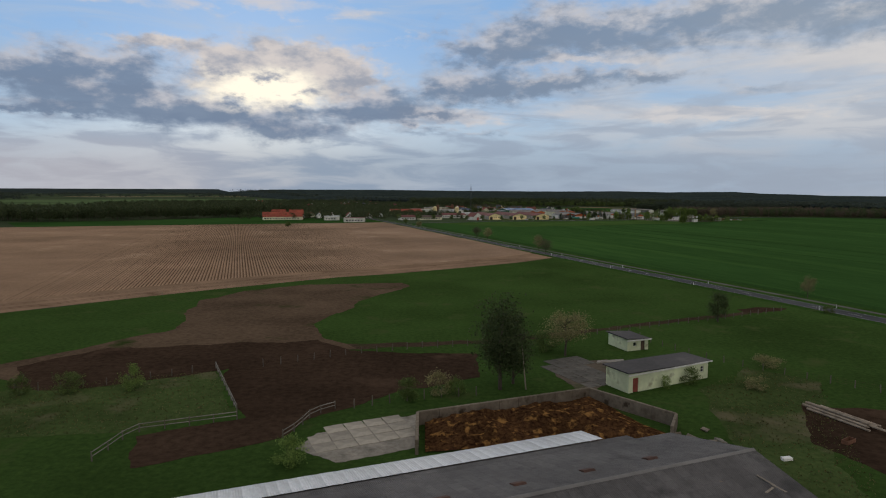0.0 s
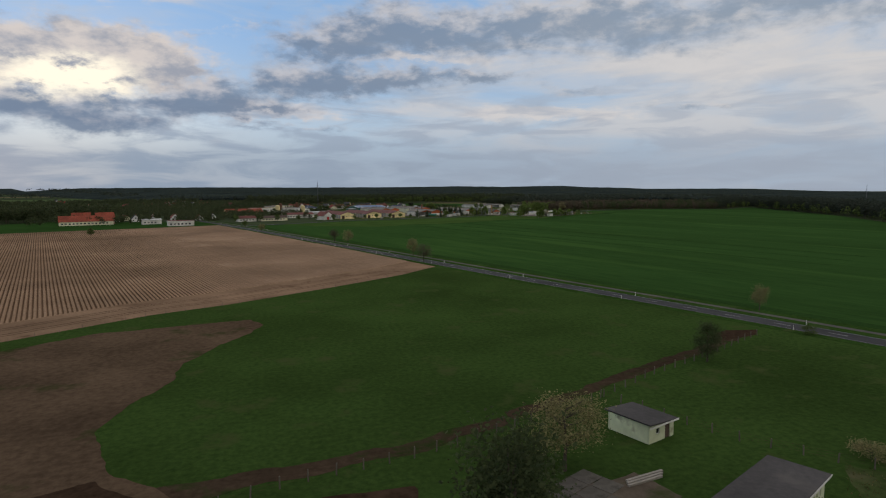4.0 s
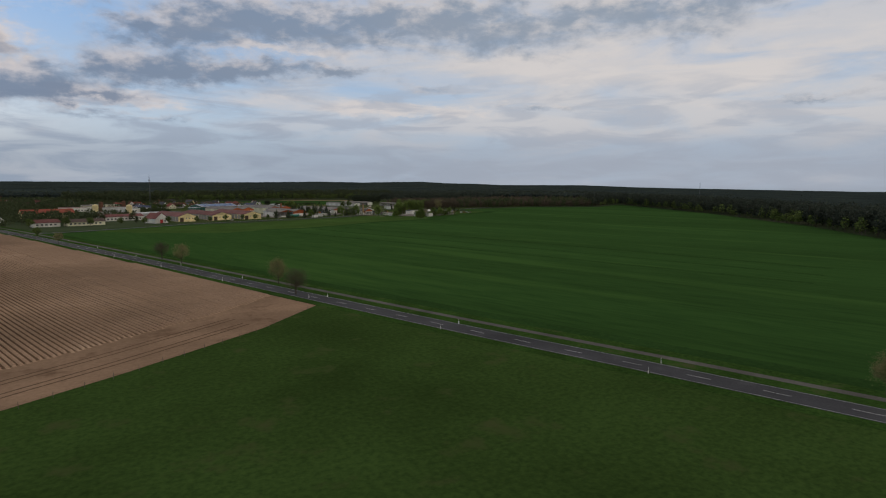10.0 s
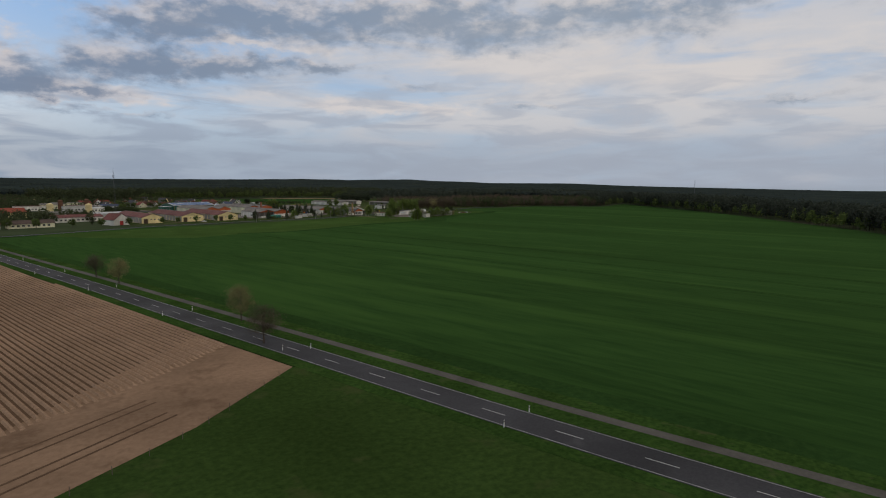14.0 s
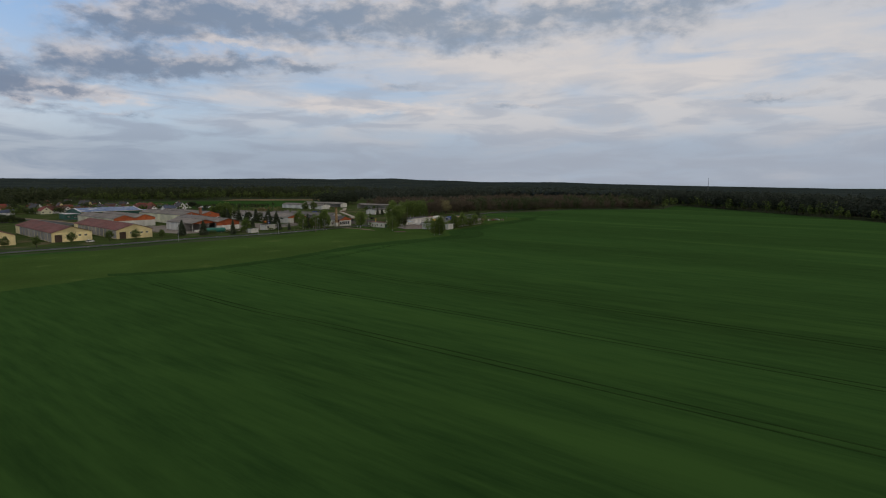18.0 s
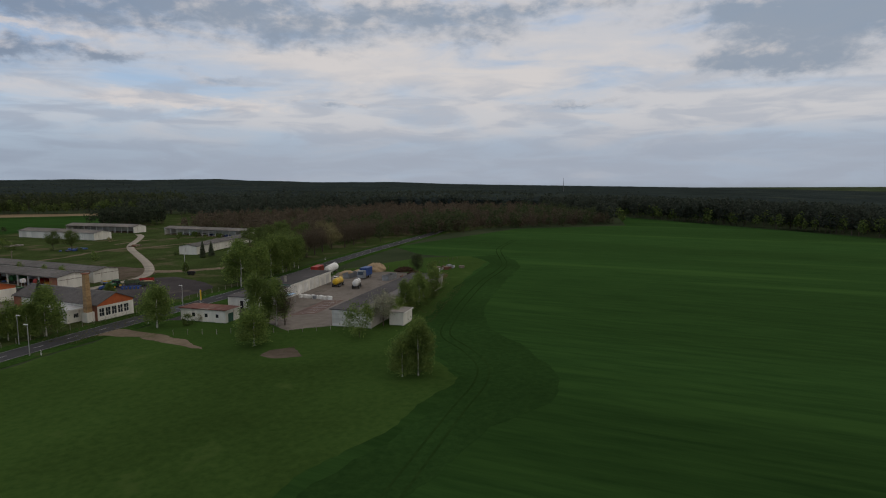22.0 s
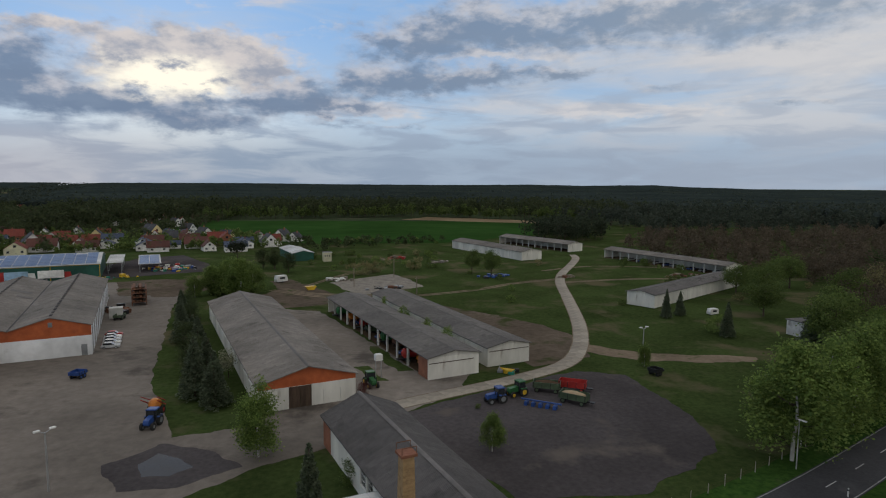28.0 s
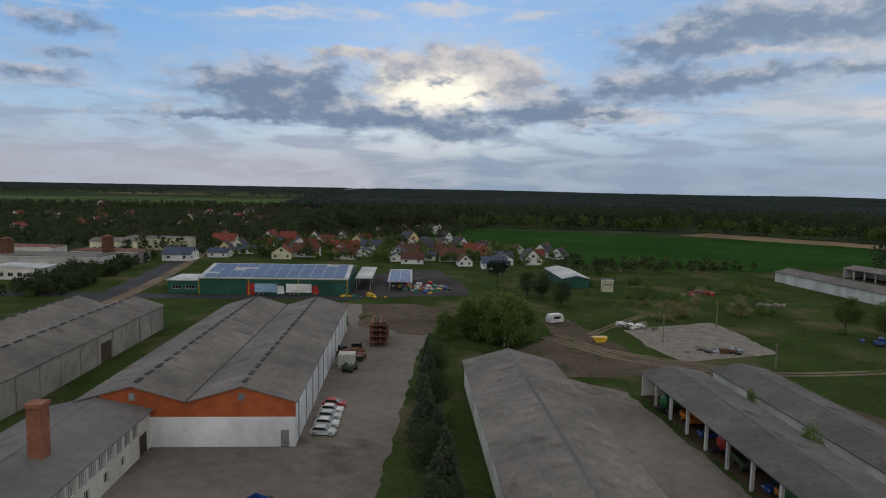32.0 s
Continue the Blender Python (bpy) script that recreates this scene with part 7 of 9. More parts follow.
bagm = Geo().box(-0.5, -0.45, 0, 0.5, 0.45, 0.95, chamfer=0.14)
bag = thing("bulk_bag", 298.4, 681.6, 0, 10, "white bulk bag standing on concrete", "bulk bag", "row of bulk bags")
part("sack", bagm, TANKWHITE, bag)
for i in range(11):
    u = (i + 1) / 11
    copy_thing(bag, pose(298.4 + 3.2 * u + (0.5 if i % 3 == 0 else 0), 681.6 - 8.9 * u, 0, 0, 0, i * 31))
bags2 = thing("dark_pallet_box", 299.7, 676.9, 0, 20, "dark pallet box among white bags", "box")
part("box", Geo().box(-0.5, -0.5, 0, 0.5, 0.5, 1.0, chamfer=0.05), GREYPAINT, bags2)
bays = tagged(new("parking_apron", Geo().prism([(283, 665), (288.6, 661.8), (304, 669.5), (299.5, 673)], -0.2, 0.065).mesh("parking_apron", mat("red_paving", (0.110, 0.070, 0.058), (0.165, 0.105, 0.088), 1.5, 0.1, 0.9, bump=0.2, spread=0))), "reddish paving with white parking bays", "paving", kind="structure")
for i in range(8):
    x, y = 287.6 + i * 1.9, 663.9 + i * 0.95
    part("bay_line", Geo().box(-0.07, -1.7, 0, 0.07, 1.7, 0.008), PAINT, bays, m=pose(x, y, 0.068, 0, 0, 50))
for x, y, r, h in ((331, 700.5, 3.2, 1.9), (345.5, 702, 4.2, 2.8), (338, 703, 2.2, 1.2)):
    hp = thing("sand_mound", x, y, 0, 0, "pale sand heap in the compound", "sand heap", "sand heaps")
    part("mound", Geo().blob((0, 0, 0), (r, r * 0.8, h), int(x), 10, 18, 0.10), SAND, hp)
for x, y, s in ((352, 694, 1.0), (349, 686, 0.8)):
    hp = thing("soil_mound", x, y, 0, 0, "dark soil heap with weeds in the compound", "soil heap", "soil heaps")
    part("mound", Geo().blob((0, 0, 0), (4 * s, 3 * s, 1.4 * s), int(x) + 5, 10, 18, 0.14), MUD, hp)
rnd = random.Random(33)
for k, (cx, cy, n, sx, sy, mats, lab) in enumerate(((341, 681, 16, 3.0, 2.0, (RUST, BLACKPAINT, GREYPAINT), "rusty scrap machine parts piled beside the store"), (366, 686, 22, 7, 2.5, (RUST, TANKWHITE, WOOD, GREYPAINT), "scattered scrap and old machines by the field"),
                                                   (186, 813, 26, 2.6, 5.0, (RUST, RUST, BLACKPAINT), "rusty scrap piled beside the hall"), (266, 915, 24, 6, 2.6, (WOOD, RUST, REDPAINT), "collapsed timber and rusty sheets of a ruin"),
                                                   (283, 899, 20, 7, 1.8, (RUBBLE, CONCRETE), "rubble strewn over grass"), (243, 857, 22, 2.6, 2.2, (RUBBLE, TANKWHITE), "white rubble and sheets heaped by the slab"), (258, 838, 18, 5, 2.0, (BLACKPAINT, RUST, GREYPAINT), "dark scrap lying on a broken slab"),
                                                   (298, 858, 34, 6, 1.8, (BLUEPAINT, BLUEPAINT, BLACKPAINT), "blue field implements parked on grass"), (366, 850, 22, 6, 1.6, (WOOD, RUST, DRYMUD), "brushwood and scrap heaped on grass"), (178, 893, 60, 7.5, 7.5, (REDPAINT, GREYPAINT, YELLOWPAINT, TANKWHITE, BLUEPAINT, BLACKPAINT, TEAL), "colourful machines and crates crowded on the court"),
                                                   (322, 852, 10, 3, 1, (WOOD, RUST), "timber heap beside the lane"), (165, 872.5, 12, 6, 0.7, (YELLOWPAINT, TEAL, YELLOWPAINT), "yellow and green bins in a row before the hall"), (273, 749.3, 9, 3.0, 0.9, (YELLOWPAINT, BLACKPAINT, TEAL, GREYPAINT), "yellow and dark containers beside the barn"))):
    heap = thing("scrap_pile", cx, cy, 0, 17, lab, "scrap", "scrap piles")
    for i in range(n):
        s = rnd.uniform(0.35, 1.0)
        g = Geo().box(-s, -s * rnd.uniform(0.4, 0.9), 0, s, s * rnd.uniform(0.4, 0.9), s * rnd.uniform(0.5, 1.3), chamfer=0.08)
        if i % 3 == 0:
            g.rod((-s * 1.4, -0.2, 0.2), (s * 1.4, 0.3, 0.5 + s * 0.6), 0.09, n=5)
        part("piece", g, mats[i % len(mats)], heap, m=pose(rnd.gauss(0, sx * 0.6), rnd.gauss(0, sy * 0.6), 0, rnd.uniform(-5, 5), rnd.uniform(-5, 5), rnd.uniform(0, 360)))
rack = thing("timber_rack", 187.0, 823.5, 0, FARM, "tall rusty steel rack beside the hall", "rack")
for x in (0, 3.5):
    for y in (-4, 0, 4):
        part("post", Geo().box(x - 0.1, y - 0.1, 0, x + 0.1, y + 0.1, 4.6), RUST, rack)
for z in (1.0, 2.2, 3.4, 4.5):
    part("shelf", Geo().box(-0.15, -4.3, z, 3.65, 4.3, z + 0.12), RUST, rack)
    for i in range(4):
        part("beam", Geo().box(0.2 + 0.8 * i, -4.0 + (i % 2) * 0.5, z + 0.12, 0.8 + 0.8 * i, 3.6, z + 0.6), WOODDARK if i % 2 else RUST, rack)
wbox = thing("white_cabin", 189.0, 805.6, 0, FARM, "white steel cabin beside the hall", "cabin")
part("shell", Geo().box(-1.5, -1.2, 0, 1.5, 1.2, 2.6, chamfer=0.05), PALEPANEL, wbox)
trailer(190.5, 803.4, 90, OLIVEPAINT, None, "olive flat trailer beside the white cabin", 4.0, 0.6)
skip = thing("yellow_skip", 234, 839, 0, 20, "yellow steel skip standing in grass", "skip", "skips")
part("shell", Geo().profile([(-1.0, 0.1), (1.0, 0.1), (1.7, 1.2), (-1.7, 1.2)], -0.8, 0.8), YELLOWPAINT, skip)
cara = thing("white_caravan", 223.5, 855, 0, 40, "small white caravan beside a track", "caravan", "caravans")
part("body", Geo().profile([(-2.0, 0.45), (2.0, 0.45), (2.1, 1.4), (1.6, 2.4), (-1.7, 2.4), (-2.1, 1.3)], -0.95, 0.95), TANKWHITE, cara)
part("window", Geo().box(-1.0, -0.97, 1.3, 1.0, -0.95, 1.9), GLASS, cara)
wheel(cara, 0, 0.85, 0.32, 0.2, SILVERPAINT), wheel(cara, 0, -0.85, 0.32, 0.2, SILVERPAINT)
copy_thing(cara, pose(337.5, 787.5, 0, 0, 0, 15) @ Matrix.Scale(0.7, 4))
truck(140.5, 867.9, 17, TANKWHITE, PALEBLUE, "truck with pale blue box before the green hall", 6.5)
truck(150.3, 870.9, 17, REDPAINT, TANKWHITE, "white box truck with red cab before the green hall", 7.5)
car(126.2, 868.0, 10, BLUEPAINT, "dark blue car before the green hall")
car(114.5, 668.0, 25, TANKWHITE, "white car beside the road before yellow halls")
rnd = random.Random(12)
for k, (ox, oy, an, w, l) in enumerate(((258.0, 746.8, FARM, 9.8, 61), (382.6, 847.4, 18, 8.5, 64))):
    c, s = math.cos(radians(an)), math.sin(radians(an))
    for i in range(11):
        lx, ly = rnd.uniform(2.4, 4.2), 8 + i * (l - 12) / 11 + rnd.uniform(-1, 1)
        px_, py_ = ox + c * lx - s * ly, oy + s * lx + c * ly
        if i % 3 == 0 and k == 0:
            trailer(px_, py_, an + 90 + rnd.uniform(-6, 6), (ORANGEPAINT, RUST, OLIVEPAINT)[i // 3 % 3], None, "old farm trailer parked inside the open shed", 4.2, 0.8)
        elif i % 3 == 1 and k == 0:
            tanker(px_, py_, an + 180, REDPAINT if i % 2 else GREENPAINT, "slurry tanker parked inside the open shed")
        else:
            car(px_, py_, an + 180 + rnd.uniform(-8, 8), (TANKWHITE, GREYPAINT, BLUEPAINT)[i % 3], "vehicle parked nose-out inside the open shed")
trailer(253.5, 774.0, FARM + 5, ORANGEPAINT, None, "orange farm trailer beside the open shed", 4.6, 0.7)

# street lamps, poles
lampp = thing("street_lamp", 212.7, 716.5, 0, 40, "grey steel yard lamp with two heads", "lamp", "yard lamps")
part("pole", Geo().rod((0, 0, 0), (0, 0, 6.6), 0.11, 0.08, 8), STEEL, lampp)
for s in (1, -1):
    a = part("arm", Geo().rod((0, 0, 6.5), (s * 0.8, 0, 6.9), 0.05, n=6), STEEL, lampp)
    part("lamp_head", Geo().box(s * 0.75 - 0.3, -0.16, 6.82, s * 0.75 + 0.3, 0.16, 7.0, chamfer=0.05), TANKWHITE, a)
copy_thing(lampp, pose(298.8, 750.6, 0, 0, 0, 20))
lamp1 = thing("street_lamp", 270.0, 692.6, 0, 115, "slender grey street lamp beside the road", "lamp", "street lamps")
part("pole", Geo().rod((0, 0, 0), (0, 0, 6.0), 0.085, 0.06, 8), STEEL, lamp1)
part("lamp_head", Geo().box(-0.1, -0.12, 5.95, 0.8, 0.12, 6.1, chamfer=0.05), TANKWHITE, lamp1)
for x, y, a in ((231.5, 673.8, 115), (200.7, 659.3, 115), (232.5, 684.6, -65), (296, 708.6, -65), (150, 651, 115)):
    copy_thing(lamp1, pose(x, y, 0, 0, 0, a))
for x, y, h in ((223, 663.5, 8.0), (247.5, 842.5, 6.5), (262, 862, 6.5), (266, 828, 5)):
    p = thing("wooden_pole", x, y, 0, 0, "grey wooden utility pole in grass", "pole", "utility poles")
    part("pole", Geo().rod((0, 0, 0), (0, 0, h), 0.15, 0.1, 8), WOOD, p)
    part("insulator_bar", Geo().box(-0.5, -0.05, h - 0.4, 0.5, 0.05, h - 0.3), WOOD, p)
flag = thing("yellow_banner", 274.6, 692.6, 0, 0, "narrow yellow banner on a pole", "banner")
part("pole", Geo().rod((0, 0, 0), (0, 0, 4.4), 0.045, n=6), STEEL, flag)
part("cloth", Geo().box(0.045, -0.015, 1.5, 0.45, 0.015, 4.2), YELLOWPAINT, flag)

# ---- trees ----
def crown_points(rng, n, shape):
    """Places of leaf sprays for a crown ten metres high."""
    if shape == "spruce":
        z = 0.6 + 9.3 * (1 - np.sqrt(rng.uniform(0, 1, n)) ** 1.15)
        a = rng.uniform(0, math.tau, n)
        tier = 0.62 + 0.55 * np.abs(np.sin(z * 2.6 + 1.6 * np.sin(a * 4))) + 0.12 * np.sin(a * 3 + z)
        r = (10.2 - z) ** 0.85 * 0.30 * tier * np.sqrt(rng.uniform(0.25, 1, n))
        return np.stack([r * np.cos(a), r * np.sin(a), z - 0.12 * r], 1)
    k = {"birch": 46, "round": 40, "tall": 54, "bush": 26, "bare": 46, "pine": 22}[shape]
    c = rng.normal(size=(k, 3))
    c /= np.linalg.norm(c, axis=1)[:, None]
    c *= rng.uniform(0.35, 1.0, k)[:, None] ** 0.6
    lo, rad = {"birch": (5.3, (2.4, 2.4, 4.4)), "round": (6.2, (3.6, 3.6, 3.4)), "tall": (5.6, (2.5, 2.5, 4.3)), "bush": (4.6, (5.4, 5.4, 4.6)), "bare": (6.2, (2.6, 2.6, 3.6)), "pine": (8.0, (2.3, 2.3, 1.8))}[shape]
    c = c * np.array(rad) + np.array([0, 0, lo])
    if shape == "birch":
        c[:, :2] *= (1.25 - 0.55 * (c[:, 2:3] - 2) / 8)
    pick = rng.integers(0, k, n)
    s = {"birch": 0.55, "round": 0.75, "tall": 0.70, "bush": 0.95, "bare": 0.9, "pine": 0.65}[shape]
    p = c[pick] + rng.normal(size=(n, 3)) * s * np.array([1, 1, 0.8])
    if shape == "birch":
        p[:, 2] -= np.abs(rng.normal(size=n)) * 0.55
    p[:, 2] = np.clip(p[:, 2], 0.15 if shape == "bush" else 0.9, 10.2)
    return p


KINDS = {  # crown shape, leaf material, bark, sprays, spray size, label, category
    "birch": ("birch", BIRCHLEAF, BIRCHBARK, 11000, 0.135, "fresh green birch with a white trunk", "tree"),
    "broad": ("round", GREENLEAF, BARK, 8000, 0.15, "leafy green broad-crowned tree", "tree"),
    "dark": ("tall", DARKLEAF, BARK, 6000, 0.135, "tall dark green leafy tree", "tree"),
    "spruce": ("spruce", SPRUCELEAF, BARK, 5200, 0.17, "dark green spruce with drooping branches", "spruce"),
    "pine": ("pine", PINELEAF, BARK, 1500, 0.28, "dark pine with a high crown", "pine"),
    "blossom": ("round", BLOSSOM, BARK, 3600, 0.17, "tree covered in white blossom", "tree"),
    "olive": ("round", OLIVELEAF, BARK, 5200, 0.13, "roadside tree in young olive-brown leaf", "tree"),
    "bare": ("bare", BROWNTWIG, BARK, 5200, 0.11, "brown tree not yet in leaf", "tree"),
    "bush": ("bush", GREENLEAF, BARK, 2600, 0.26, "dense green bush in rough grass", "bush"),
    "lightbush": ("bush", BIRCHLEAF, BARK, 2600, 0.26, "fresh light green bush in leaf", "bush"),
    "redbush": ("bush", REDLEAF, BARK, 2400, 0.24, "dark red-leaved bush beside a wall", "bush"),
    "drybush": ("bush", OLIVELEAF, BARK, 2000, 0.26, "olive-brown scrub bush in grass", "bush"),
}
GROWN = {}


def grow(kind, seed):
    shape, leaf_mat, bark, n, size, label, cat = KINDS[kind]
    rng, rnd = np.random.default_rng(seed), random.Random(seed)
    e = thing("tree" if cat != "bush" else "bush", 0, 0, 0, 0, label, cat, cat + " group")
    g = Geo()
    top = {"spruce": 9.6, "pine": 9.0, "bush": 3.0}.get(shape, 8.2)
    r = {"bush": 0.14, "spruce": 0.20, "birch": 0.15}.get(shape, 0.22)
    p, q = Vector((0, 0, -0.1)), Vector((0, 0, 0))
    for i in range(5):
        q = Vector((rnd.uniform(-0.12, 0.12) * i, rnd.uniform(-0.12, 0.12) * i, top * (i + 1) / 5))
        g.rod(p, q, r * (1 - i * 0.18), r * (1 - (i + 1) * 0.18) + 0.01, 7, caps=False)
        p = q
    part("trunk", g, bark, e)
    pts = crown_points(rng, n, shape)
    if shape != "spruce":
        g = Geo()
        for i in range(14 if shape != "bush" else 7):
            t = pts[rnd.randrange(n)]
            z0 = max(0.5, min(top * 0.95, t[2] - rnd.uniform(0.6, 2.2)))
            a, b = Vector((0, 0, z0)), Vector(t)
            m = (a + b) / 2 + Vector((0, 0, rnd.uniform(-0.3, 0.2)))
            g.rod(a, m, r * 0.38, r * 0.22, 5, caps=False).rod(m, b, r * 0.22, 0.02, 5, caps=False)
        part("branchwork", g, BARK, e)
    part("crown", quads_mesh("crown", leaves(rng, pts, size), n, leaf_mat), leaf_mat, e)
    return e


def plant(kind, x, y, h, seed=0, wide=1.0, label=""):
    """A tree of its kind, h metres high; each kind is grown a few times and then copied."""
    k = (kind, seed % 3)
    turn = (seed * 67 + int(x * 13)) % 360
    m = pose(x, y, 0, 0, 0, turn) @ Matrix.Diagonal((h / 10 * wide, h / 10 * wide, h / 10, 1))
    if k not in GROWN:
        GROWN[k] = grow(kind, 100 + seed % 3 + 10 * list(KINDS).index(kind))
        GROWN[k].matrix_basis = m
        ob = GROWN[k]
    else:
        src = GROWN[k]
        keep = src.matrix_basis.copy()
        src.matrix_basis = Matrix.Identity(4)
        ob = copy_thing(src, m)
        src.matrix_basis = keep
    if label:
        tagged(ob, label)
    return ob


